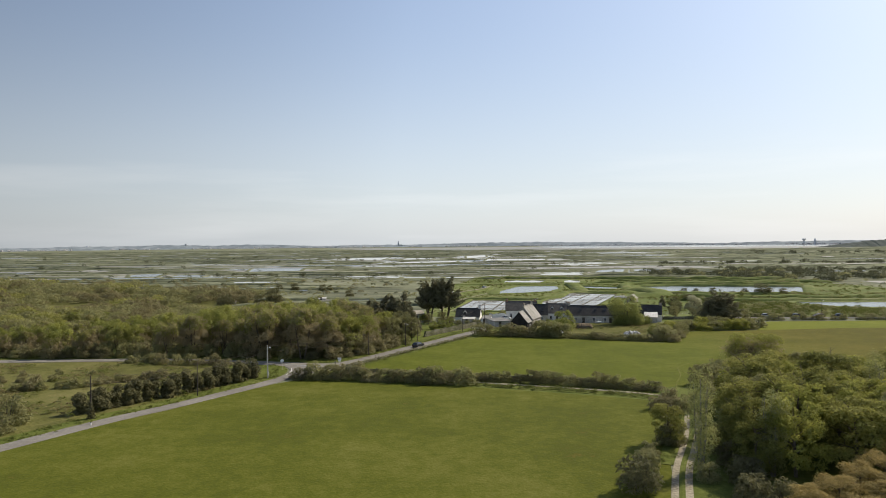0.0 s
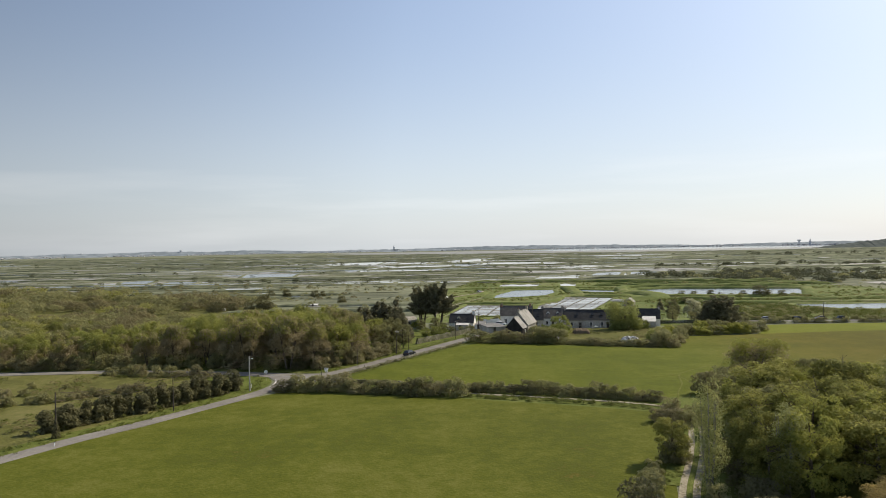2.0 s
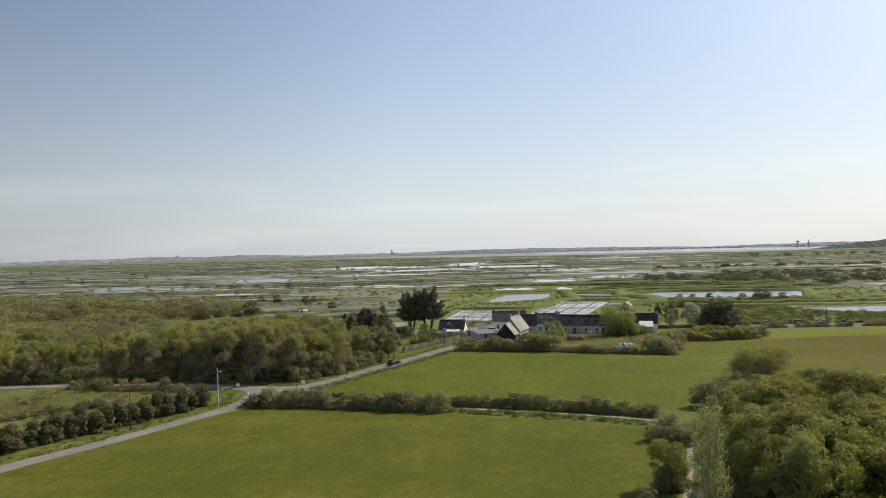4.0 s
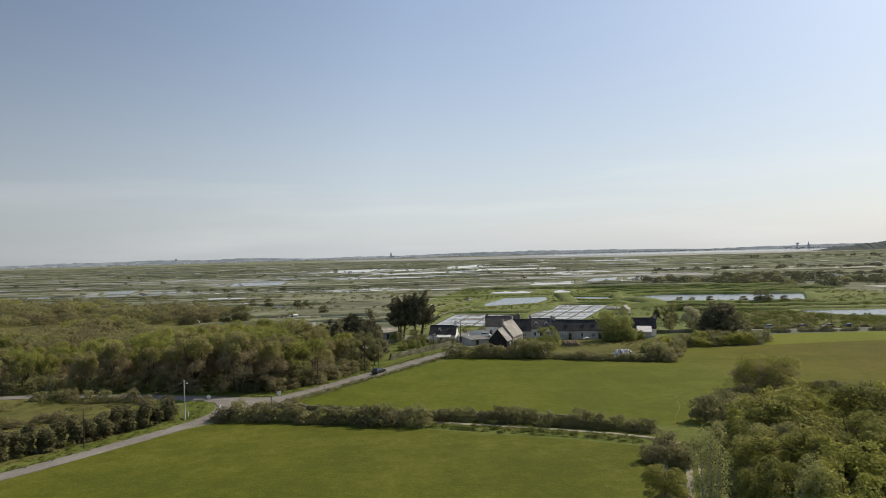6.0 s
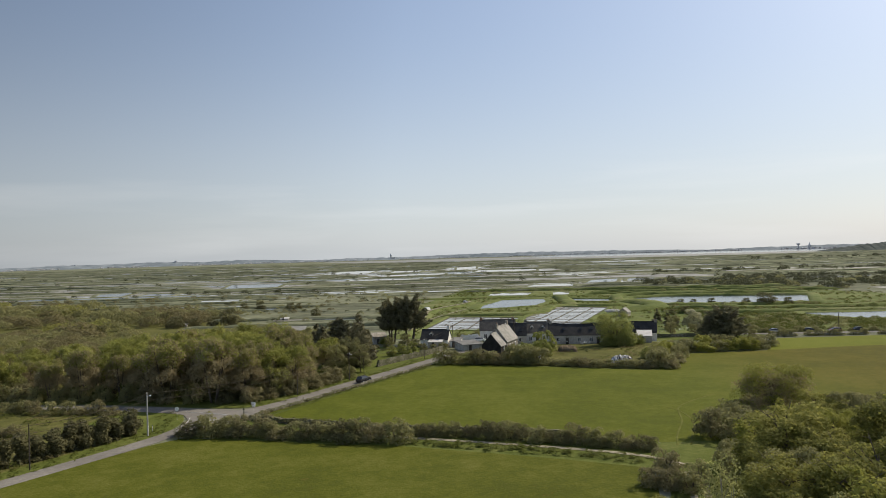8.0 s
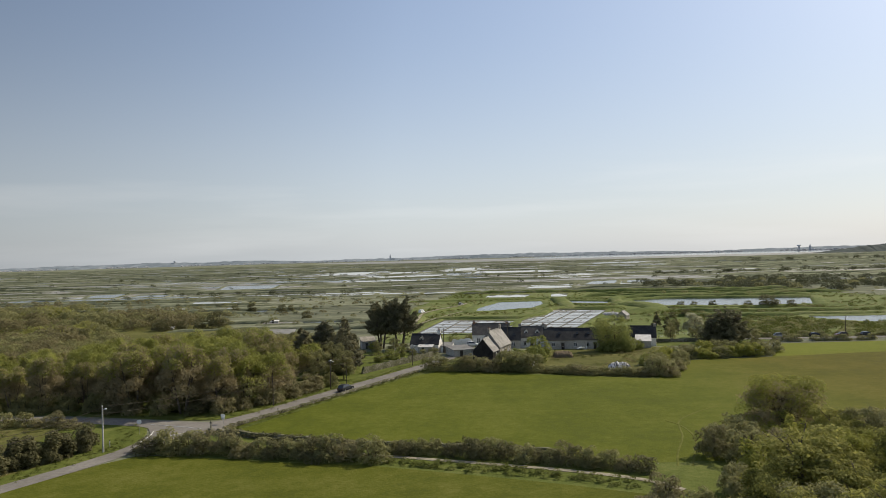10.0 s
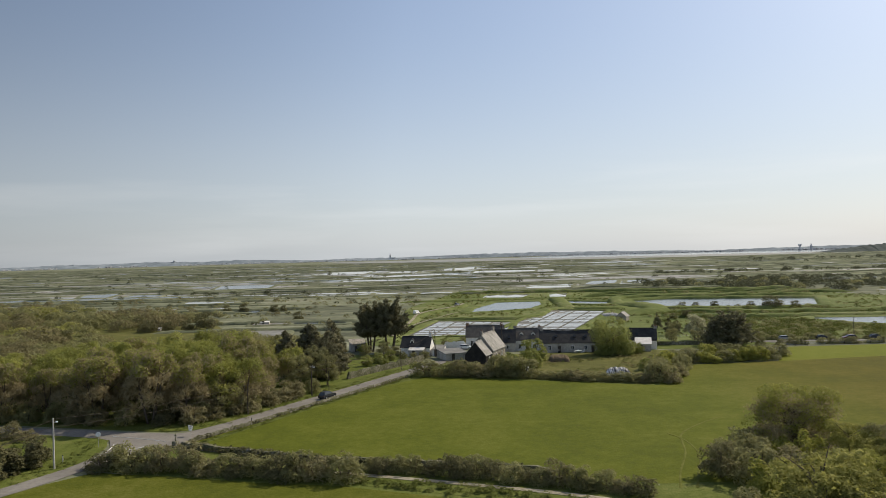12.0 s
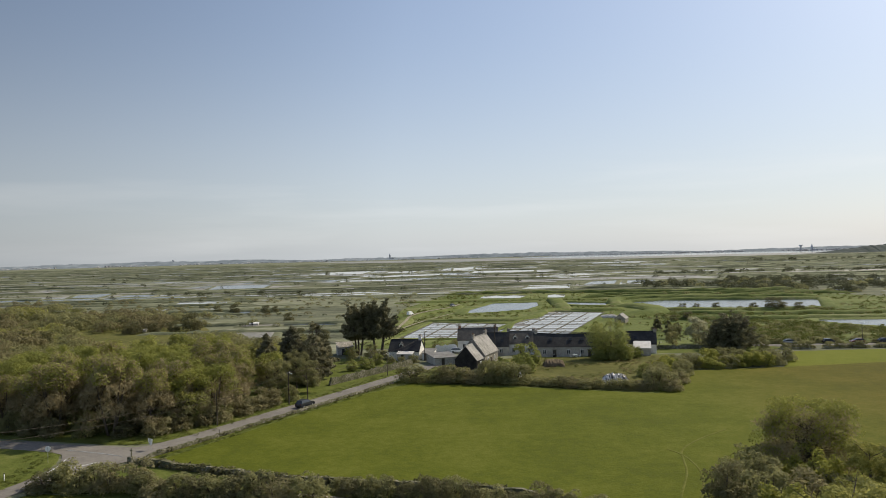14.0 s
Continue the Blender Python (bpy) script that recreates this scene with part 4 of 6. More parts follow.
def limbs(bm, rng, height, radius, spread, count, stems=1, tip=0.82, sides=6):
    """Tapered stems with limbs and twigs reaching into the crown."""
    for s in range(stems):
        a0 = rng.uniform(0, 6.28)
        lean = spread * (0.12 if stems == 1 else 0.45)
        base = Vector((math.cos(a0), math.sin(a0), 0)) * (0.0 if stems == 1 else radius * 2.0)
        mid = base + Vector((math.cos(a0) * lean * 0.5, math.sin(a0) * lean * 0.5, height * 0.4))
        top = base + Vector((math.cos(a0) * lean, math.sin(a0) * lean, height * tip))
        add_tube(bm, base, mid, radius, radius * 0.7, sides)
        add_tube(bm, mid, top, radius * 0.7, radius * 0.15, sides)
        for k in range(count // stems):
            u = rng.uniform(0.25, 0.9)
            p = base.lerp(mid, u * 2) if u < 0.5 else mid.lerp(top, u * 2 - 1)
            a = rng.uniform(0, 6.28)
            q = p + Vector((math.cos(a) * spread * rng.uniform(0.4, 0.85), math.sin(a) * spread * rng.uniform(0.4, 0.85), height * rng.uniform(0.05, 0.22)))
            add_tube(bm, p, q, radius * 0.32, radius * 0.06, 4)
            for _ in range(2):
                w = p.lerp(q, rng.uniform(0.4, 0.9))
                add_tube(bm, w, w + Vector((rng.uniform(-1, 1), rng.uniform(-1, 1), rng.uniform(0.2, 1.2))) * spread * 0.28, radius * 0.12, radius * 0.03, 3)


def dome_lobes(rng, h, w, n, base=0.3, lobe=0.34, flat=0.8, skirt=0):
    """Lobes in an uneven dome of height h and width w whose foliage begins at base * h; skirt: lobes that reach the ground."""
    out = []
    for i in range(skirt):
        a, k = i * 6.28 / skirt, w * lobe * rng.uniform(0.8, 1.1)
        out.append(((math.cos(a) * w * 0.3, math.sin(a) * w * 0.3, h * rng.uniform(0.1, 0.28)), (k, k, k * 0.9)))
    for i in range(n):
        a = i * 2.4 + rng.uniform(-0.4, 0.4)
        u = rng.random()
        z = base + (1 - base) * (0.12 + 0.76 * u)
        prof = math.sqrt(max(0.05, 1 - ((z - base - 0.25 * (1 - base)) / (0.82 * (1 - base))) ** 2))
        r = (w / 2) * prof * rng.uniform(0.35, 0.85)
        k = w * lobe * rng.uniform(0.55, 1.0)
        out.append(((math.cos(a) * r, math.sin(a) * r, z * h - k * 0.3), (k, k * rng.uniform(0.8, 1.1), k * flat * rng.uniform(0.75, 1.1))))
    return out


def upright_stems(bm, rng, height, radius):
    """Several tall stems that rise almost straight, with steep twigs."""
    for s in range(6):
        a, out = s * 1.05 + rng.uniform(-0.3, 0.3), (0.15 if s == 0 else rng.uniform(0.5, 1.1))
        base = Vector((math.cos(a) * 0.2, math.sin(a) * 0.2, 0))
        mid = Vector((math.cos(a) * out, math.sin(a) * out, height * 0.38))
        top = Vector((math.cos(a) * out * 1.25, math.sin(a) * out * 1.25, height * rng.uniform(0.78, 0.97)))
        add_tube(bm, base, mid, radius, radius * 0.7, 6)
        add_tube(bm, mid, top, radius * 0.7, radius * 0.15, 5)
        for _ in range(6):
            p = mid.lerp(top, rng.uniform(0, 0.9))
            b = rng.uniform(0, 6.28)
            add_tube(bm, p, p + Vector((math.cos(b) * 0.7, math.sin(b) * 0.7, rng.uniform(0.9, 1.7))), radius * 0.3, radius * 0.06, 4)


PROTO, USED = {}, {}


def proto(kind, i, name, label, category, crown_mesh, bark="bark", limb=None, group=""):
    root = thing(name, Matrix(), label, category, group)
    if limb:
        bm = bmesh.new()
        limb(bm)
        part("trunk", bm, bark, root)
    c = new("crown", crown_mesh)
    c.parent = root
    PROTO.setdefault(kind, []).append(root)


def make_plants():
    R = random.Random
    for i in range(4):
        r = R(100 + i)
        lob = dome_lobes(r, 10, 8.5, 64, 0.06, 0.135)
        proto("broad", i, "tree", "fresh green broadleaf tree with a full uneven crown", "tree", leaf_mesh("crown", lob, 6600, 0.28, 100 + i, "l_green" if i < 3 else "l_willow", shell=(0.4, 1.22)),
              limb=lambda bm, r=r: limbs(bm, r, 10, 0.24, 3.4, 12))
    for i in range(2):
        r = R(140 + i)
        lob = dome_lobes(r, 10, 8.5, 38, 0.1, 0.17)
        proto("dull", i, "tree", "olive and brown budding tree in the wood", "tree", leaf_mesh("crown", lob, 6400, 0.26, 140 + i, "l_olive" if i else "l_russet", shell=(0.4, 1.2)),
              limb=lambda bm, r=r: limbs(bm, r, 10, 0.24, 3.4, 16))
    for i in range(6):
        r = R(200 + i)
        lob = dome_lobes(r, 10, 7.6, 44, 0.10, 0.15, 1.25)
        low, high = [l for l in lob if l[0][2] < 6.6], [l for l in lob if l[0][2] >= 6.0]
        leafy = i >= 3
        proto("willow", i, "willow_tree", "yellow-green willow in young leaf over brown stems" if leafy else "brownish budding willow with many bare stems", "tree",
              leaf_mesh("crown", [l for l in lob if l[0][2] >= (4.2 if leafy else 6.4)], 2500 if leafy else 1250, 0.26, 200 + i, "l_wood", shell=(0.45, 1.25), aspect=1.3),
              limb=lambda bm, r=r: limbs(bm, r, 10, 0.15, 3.2, 12, stems=3, sides=5), group="willow wood beside the junction")
        tw = new("brushwood", leaf_mesh("brushwood", lob if not leafy else low, 1800 if leafy else 3100, 0.215, 230 + i, "l_brown" if i != 5 else "l_olive", shell=(0.45, 1.2), aspect=2.2, rise=0.3))
        tw.parent = PROTO["willow"][-1]
    for i in range(4):
        r = R(300 + i)
        lob = dome_lobes(r, 3, 4.2, 20, 0.0, 0.18, 0.95, 9)
        proto("bush", i, "bush", ("olive green leafy hedge bush", "dark green tangled bramble bush", "olive hedge bush with pale shoots", "brownish bare thorn bush")[i], "bush",
              leaf_mesh("crown", lob, 1150, 0.25, 300 + i, ("l_olive", "l_dark", "l_olive", "l_thorn")[i], shell=(0.6, 1.15), aspect=1.3),
              limb=lambda bm, r=r: limbs(bm, r, 3, 0.07, 1.5, 9, stems=3))
    for i in range(2):
        r = R(340 + i)
        lob = dome_lobes(r, 3, 4.2, 20, 0.0, 0.18, 0.95, 9)
        proto("fresh_bush", i, "bush", "fresh yellow-green leafy shrub", "bush", leaf_mesh("crown", lob, 1500, 0.30, 340 + i, "l_willow" if i else "l_fresh", shell=(0.55, 1.1)),
              limb=lambda bm, r=r: limbs(bm, r, 3, 0.07, 1.5, 9, stems=3))
    for i in range(3):
        r = R(400 + i)
        lob = [((r.uniform(-0.5, 0.5), r.uniform(-0.5, 0.5), 0.5 + 3.6 * k / 9), (1.25 * (1 - 0.5 * abs(k / 9 - 0.45)) * r.uniform(0.7, 1),) * 2 + (0.75,)) for k in range(10)]
        proto("cypress", i, "cypress_bush", "dark upright clipped cypress in a roadside row", "tree", leaf_mesh("crown", lob, 1500, 0.34, 400 + i, "l_dark", shell=(0.7, 1.05), low=-0.9, aspect=1.3),
              limb=lambda bm, r=r: limbs(bm, r, 4.2, 0.12, 0.8, 6), group="cypress row by the road")
    for i in range(2):
        r = R(500 + i)
        lob = [((r.uniform(-0.8, 0.8), r.uniform(-0.8, 0.8), 1.2 + 10.6 * k / 19), (0.5 + 1.35 * math.sin(math.pi * (0.16 + 0.74 * k / 19)) ** 0.6 * r.uniform(0.65, 1),) * 2 + (1.2,)) for k in range(20)]
        proto("poplar", i, "poplar_tree", "slender silvery poplar with pale upright limbs", "tree", leaf_mesh("crown", lob, 3600, 0.24, 500 + i, "l_poplar", shell=(0.5, 1.15), low=-0.9),
              bark="bark_pale", limb=lambda bm, r=r: upright_stems(bm, r, 12.4, 0.12))
    for i in range(2):
        r = R(600 + i)
        lob = []
        for k in range(34):
            z = r.uniform(0.12, 0.95)
            a, q = r.uniform(0, 6.28), 4.6 * (1.02 - z) * r.uniform(0.3, 1.0)
            lob.append(((math.cos(a) * q, math.sin(a) * q, z * 13), (1.7 * (1.15 - z), 1.7 * (1.15 - z), 0.55)))
        proto("conifer", i, "conifer", "dark layered conifer with drooping boughs", "tree", leaf_mesh("crown", lob, 3200, 0.5, 600 + i, "l_needle", low=-0.95, aspect=1.8, droop=0.3),
              limb=lambda bm, r=r: limbs(bm, r, 13, 0.24, 2.6, 20, tip=0.95))
    for i in range(2):
        r = R(650 + i)
        lob = []
        for k in range(44):
            a, z0 = k * 2.4 + r.uniform(-0.3, 0.3), 4.6 + 6.4 * (k / 44)
            out = (6.4 - 3.6 * (k / 44)) * r.uniform(0.7, 1.1)
            rise = r.uniform(0.5, 1.8) + 2.6 * (k / 44) ** 2
            for u in (0.35, 0.55, 0.72, 0.86, 1.0):
                q = 1.25 * (1.15 - 0.65 * u) * r.uniform(0.8, 1.2)
                lob.append(((math.cos(a) * out * u, math.sin(a) * out * u, z0 + rise * u * u), (q, q, q * 0.62)))
        proto("pine", i, "monterey_cypress", "large dark umbrella-crowned cypress with bare forked trunks", "tree",
              leaf_mesh("crown", lob, 9000, 0.42, 650 + i, "l_needle", shell=(0.3, 1.25), low=-0.95, aspect=2.2),
              limb=lambda bm, r=r: limbs(bm, r, 13, 0.38, 4.2, 24, stems=3, tip=0.8))
    r = R(750)
    proto("pale", 0, "pale_willow", "pale silvery budding tree", "tree", leaf_mesh("crown", dome_lobes(r, 9, 8, 20, 0.15, 0.22), 2600, 0.5, 750, "l_pale", shell=(0.4, 1.1)),
          limb=lambda bm: limbs(bm, R(751), 9, 0.2, 3.2, 16))
    r = R(755)
    lob = []
    for k in range(60):  # long rising boughs from the ground up
        a, u0 = k * 2.4 + r.uniform(-0.3, 0.3), k / 60
        z0, out = 0.3 + 5.4 * u0, (5.0 - 3.4 * u0) * r.uniform(0.75, 1.1)
        rise = r.uniform(0.6, 1.6) + 2.2 * u0
        for u in (0.3, 0.5, 0.68, 0.84, 1.0):
            q = 1.0 * (1.2 - 0.75 * u) * r.uniform(0.8, 1.2)
            lob.append(((math.cos(a) * out * u, math.sin(a) * out * u, z0 + rise * u * u), (q, q, q * 0.8)))
    proto("evergreen", 0, "evergreen_tree", "dark spreading evergreen behind the hedge", "tree",
          leaf_mesh("crown", lob, 6500, 0.36, 755, "l_needle", shell=(0.4, 1.2), aspect=2.4, rise=0.12), limb=lambda bm: limbs(bm, R(756), 9, 0.3, 3.6, 20, stems=2))
    r = R(760)
    proto("round", 0, "tree", "rounded yellow-green field-edge tree with visible branches", "tree",
          leaf_mesh("crown", [l for l in dome_lobes(r, 9, 12.5, 110, 0.02, 0.11, 0.9, 10) if l[0][2] > 3.4 or math.hypot(l[0][0], l[0][1]) > 4.4], 8500, 0.22, 760, "l_willow", shell=(0.75, 1.12)), limb=lambda bm: limbs(bm, R(761), 7.6, 0.17, 4.2, 84, stems=7))
    tw = new("brushwood", leaf_mesh("brushwood", dome_lobes(R(764), 8.2, 11.6, 60, 0.02, 0.14, 0.9, 12), 6500, 0.17, 765, "l_brown", shell=(0.2, 1.1), aspect=3.0, rise=0.4))
    tw.parent = PROTO["round"][-1]
    proto("round", 1, "tree", "large fresh green tree before the farmhouse", "tree",
          leaf_mesh("crown", dome_lobes(R(762), 9, 12.5, 40, 0.05, 0.17, 0.9, 8), 7500, 0.36, 762, "l_fresh", shell=(0.3, 1.15)), limb=lambda bm: limbs(bm, R(763), 8, 0.3, 4.6, 24, stems=2))


make_plants()
SIZE = {"broad": (10, 8.5), "dull": (10, 8.5), "willow": (10, 7.6), "bush": (3, 4.2), "fresh_bush": (3, 4.2), "cypress": (4.4, 2.4), "poplar": (13, 4), "conifer": (13, 9),
        "pine": (14, 13), "pale": (9, 8), "evergreen": (9, 10), "round": (9, 12.5)}
TURN = random.Random(77)


def plant(kind, x, y, h, w=None, i=None, label="", rot=None):
    """Sets a plant of that kind, height and width on the ground."""
    ps = PROTO[kind]
    p = ps[TURN.randrange(len(ps)) if i is None else i % len(ps)]
    h0, w0 = SIZE[kind]
    sz = h / h0
    sx = (w / w0) if w else sz
    m = pose(x, y, gz(x, y) - 0.03, 0, 0, TURN.uniform(0, 360) if rot is None else rot)
    if p.name not in USED:
        USED[p.name] = (sx, sz)
        p.matrix_basis = m @ Matrix.Diagonal((sx, sx, sz, 1))
        ob = p
    else:
        fx, fz = USED[p.name]
        ob = copy_thing(p, m @ Matrix.Diagonal((sx / fx, sx / fx, sz / fz, 1)))
    if label:
        ob["label"] = label
    return ob


def scatter(poly, spacing, seed, jitter=0.4):
    rng = random.Random(seed)
    x0, x1 = min(p[0] for p in poly), max(p[0] for p in poly)
    y0, y1 = min(p[1] for p in poly), max(p[1] for p in poly)
    out, y, odd = [], y0, 0
    while y < y1:
        x = x0 + (spacing / 2 if odd else 0)
        while x < x1:
            px, py = x + rng.uniform(-jitter, jitter) * spacing, y + rng.uniform(-jitter, jitter) * spacing
            if inside(px, py, poly):
                out.append((px, py))
            x += spacing
        y += spacing * 0.87
        odd = 1 - odd
    return out, rng


# the willow wood beyond the junction
pts, rng = scatter([(-135, 190), (-100, 187), (-60, 187), (-40, 182), (-26, 180.5), (-19, 188), (-13.5, 204), (-16, 222), (-30, 238), (-60, 236), (-100, 226), (-135, 216)], 7.3, 41)
for x, y in pts:
    h = float(np.interp(x, (-135, -105, -80, -60, -35, -24, -16, -12), (6.5, 8.0, 9.2, 11.4, 12.8, 12.2, 10.0, 7.5))) * rng.uniform(0.82, 1.06)
    edge = y < 191 or (x > -24 and y < 215)
    u = rng.random()
    i = rng.choice((0, 1, 2)) if (edge and u < 0.6) else (rng.choice((3, 4, 5)) if u < 0.7 else rng.randrange(6))
    plant("willow", x, y, h * 1.06, h * rng.uniform(0.75, 1.0), i)
# thicket along its foot
for x, y in resample([(-130, 187), (-100, 184.8), (-75, 185.2), (-56, 183), (-44, 180), (-27, 178.6), (-20.5, 185.5), (-14.5, 198), (-10, 207)], 4.6):
    plant("bush", x + rng.uniform(-1, 1), y + 1.5 + rng.uniform(-0.8, 0.8), rng.uniform(2.2, 4.2), rng.uniform(3.5, 5.5), rng.choice((0, 1, 2, 3, 3)))
for x, y in resample([(-132, 188.5), (-100, 187), (-75, 187), (-56, 185.5), (-42, 182.5), (-27, 181.5), (-19, 188), (-13, 200)], 4.2):
    plant("bush", x + rng.uniform(-1, 1), y + 2.2 + rng.uniform(-0.8, 0.8), rng.uniform(3.4, 5.0), rng.uniform(4.5, 6.5), rng.choice((0, 2, 3, 3)))
# scrub and young trees behind the wood
pts, rng = scatter([(-260, 225), (-130, 228), (-60, 244), (-22, 246), (-20, 268), (-60, 292), (-120, 300), (-200, 300)], 16, 42)
for x, y in pts:
    u = rng.random()
    if u < 0.5:
        h = rng.uniform(3.5, 6.0)
        plant("willow", x, y, h, h * rng.uniform(1.0, 1.4))
    elif u < 0.85:
        plant("bush", x, y, rng.uniform(2.0, 3.6), rng.uniform(5, 8))
for x, y, h in ((-112, 366, 5.8), (-104.5, 369, 4.6), (-96.5, 370.5, 5.0), (-89, 372.5, 8.4), (-85.5, 368, 3.2), (-116.5, 369, 4.2), (-136, 339, 5.2), (-30, 322, 5.5), (-22, 330, 4), (-52, 404, 5.0),
                (-109, 472, 4.6), (-98, 469, 5.4), (-78, 462, 4.8), (-74, 470, 3.8), (-150, 455, 3.4)):
    plant("bush", x, y, h * 1.1, h * 1.3, 1, "large dark rounded bush beside the marsh")
# the cypress row and the bushes of the meadow
row = resample([(-60.0, 118.5), (-55.0, 127.6), (-50.6, 134.6), (-46.6, 141.2), (-42.6, 148.0), (-40.0, 153.5)], 2.05)
rng = random.Random(43)
for k, (x, y) in enumerate(row):
    plant("cypress", x + rng.uniform(-0.5, 0.5), y + rng.uniform(-0.4, 0.4), rng.uniform(3.3, 4.5), rng.uniform(2.3, 3.0))
for x, y, h, w in ((-41.5, 156.5, 4.2, 4.5), (-43.5, 152.5, 3.6, 3.8), (-69, 112, 5.2, 7.5), (-74, 108, 4, 6.5), (-66.5, 106, 3.0, 4.5)):
    plant("bush", x, y, h, w, 1 if x > -60 else 0)
for pl, h, n in (([(-92, 138), (-84, 140), (-76, 143), (-70, 149), (-62, 156)], 2.0, 2.0), ([(-104, 146), (-94, 150), (-84, 152)], 1.8, 2.6), ([(-78, 177), (-66, 174.5), (-52, 172)], 2.6, 3.0), ([(-110, 135), (-92, 136)], 2.0, 5), ([(-120, 158), (-96, 160), (-80, 160)], 1.4, 6)):
    for x, y in resample(pl, n):
        plant("bush", x + rng.uniform(-1, 1), y + rng.uniform(-1, 1), h * rng.uniform(0.7, 1.25), h * rng.uniform(1.3, 2.0), rng.choice((0, 2, 3, 3)))
# hedges round the pastures
for pl, h, w, step in (([(-29.5, 152.2), (-20, 150.8), (-8, 147.6), (2, 144.0), (6, 142.8)], 3.5, 5.8, 2.1), ([(9.5, 147.6), (20, 144.2), (32, 139.4), (43, 134.4)], 2.7, 3.9, 2.0)):
    for x, y in resample(pl, step):
        plant("bush", x + rng.uniform(-0.6, 0.6), y + rng.uniform(-0.8, 0.8), h * rng.uniform(0.65, 1.2), w * rng.uniform(0.8, 1.15), rng.choice((0, 1, 1, 2, 3)))
for pl, h, w, step in (([(16.5, 227), (22, 226), (28, 224.5), (34, 223), (40, 220.4)], 4.9, 8.0, 2.9), ([(45, 217.6), (52, 215), (60, 212), (67, 209)], 2.3, 5.4, 2.3),
                       ([(70, 211), (74, 221), (78, 231)], 4.2, 6.4, 3.3), ([(80, 234), (90, 235), (100, 237), (110, 238)], 3.6, 6.4, 3.0), ([(84, 240), (94, 242), (106, 243), (114, 243)], 4.2, 7.0, 3.6), ([(72, 208.5), (76, 216), (81, 226)], 3.6, 5.5, 3.2)):
    for x, y in resample(pl, step):
        if x > 69 and rng.random() < 0.45:
            plant("fresh_bush", x + rng.uniform(-0.8, 0.8), y + rng.uniform(-0.8, 0.8), h * rng.uniform(0.75, 1.1), w * rng.uniform(0.8, 1.1), 1)
        else:
            plant("bush", x + rng.uniform(-0.8, 0.8), y + rng.uniform(-0.8, 0.8), h * rng.uniform(0.75, 1.15), w * rng.uniform(0.8, 1.15), rng.choice((0, 0, 2, 2, 3)))
for x, y, h, w, i in ((46.5, 248, 6.8, 8.0, 0), (44, 236, 5.2, 6.5, 0), (37.5, 227, 5.6, 7.5, 0), (81, 233, 3.6, 5, 0), (72, 226, 3.4, 4, 0)):
    plant("fresh_bush", x, y, h, w, i)
# trees of the hamlet
plant("round", 71.4, 256.5, 12.2, 14.0, 1)
for x, y in ((67.5, 255), (70, 253.5), (75, 254.5), (78.5, 257)):
    plant("fresh_bush", x, y, 3.6, 4.6, 0)
plant("pine", 3.5, 277, 17.5, 15, 0)
plant("pine", -3.0, 280, 16, 13, 1)
for x, y, h, w in ((-9.0, 234, 11.5, 8.5), (-12.5, 230, 12.5, 9.5), (-11, 244, 14, 11), (-15, 238, 13.5, 11), (-18, 250, 13, 12), (-12, 256, 12.5, 12), (-24, 246, 11, 10), (-20, 232, 12, 10)):
    plant("conifer", x, y, h, w)
for x, y, h in ((-3, 263, 4.5), (2, 268, 5), (-28, 256, 9)):
    plant("dull", x, y, h, h, 1)
for x, y, h, w in ((-7.5, 217, 8.5, 6.5), (-11, 222, 9.5, 7.5), (-13.5, 214, 8.5, 7)):
    plant("dull", x, y, h, w, 1, "half-bare olive tree beside the road")
for x, y, h, w in ((-8.5, 226, 9.0, 7.0), (-11, 231, 10.5, 8.5)):
    plant("evergreen", x, y, h, w, 0, "dark spreading evergreen behind the roadside wall")
plant("pale", 107.5, 284, 9.6, 8.5)
for x, y, h, w in ((113.4, 271, 11.2, 18), (109.6, 272, 9.0, 12)):
    plant("evergreen", x, y, h, w)
for x, y, h in ((96, 276, 6), (99, 283, 7.5), (104, 277, 5), (126, 278, 4)):
    plant("dull", x, y, h, h * 0.8, 1)
for x, y, h, w in ((8.6, 259.5, 2.2, 3.4), (11.8, 259.2, 1.9, 3.0), (15.2, 258.6, 2.4, 3.6), (14.4, 262.2, 1.6, 2.2), (4.6, 262.5, 2.6, 3.6)):
    plant("bush", x, y, h, w, 2)
for x, y in ((2, 251), (5, 256), (-1, 246), (3.5, 247)):
    plant("fresh_bush", x, y, 3.4, 3.6, 0, "small orchard tree on the garden lawn")
for x, y, h in ((104.5, 304, 6.8), (109.5, 332, 6.4), (113, 318, 4.5)):
    plant("conifer", x, y, h, h * 0.75, None, "small dark pine in the paddock")
for x, y in ((5, 270), (10, 276), (16, 281), (22, 285), (28, 296), (10, 290)):
    plant("bush", x, y, rng.uniform(2.5, 4), rng.uniform(4, 5.5), 2)
for x, y in resample([(120, 283), (150, 280), (190, 276), (230, 272)], 6):
    plant("bush", x, y, rng.uniform(1.2, 2.4), rng.uniform(4, 6), rng.choice((0, 2)))
for x, y in resample([(122, 269), (150, 266.5), (200, 262.5)], 2.9):
    if rng.random() < 0.85:
        plant("bush", x, y, rng.uniform(1.6, 2.7), rng.uniform(3.4, 5.4), rng.choice((0, 2)))
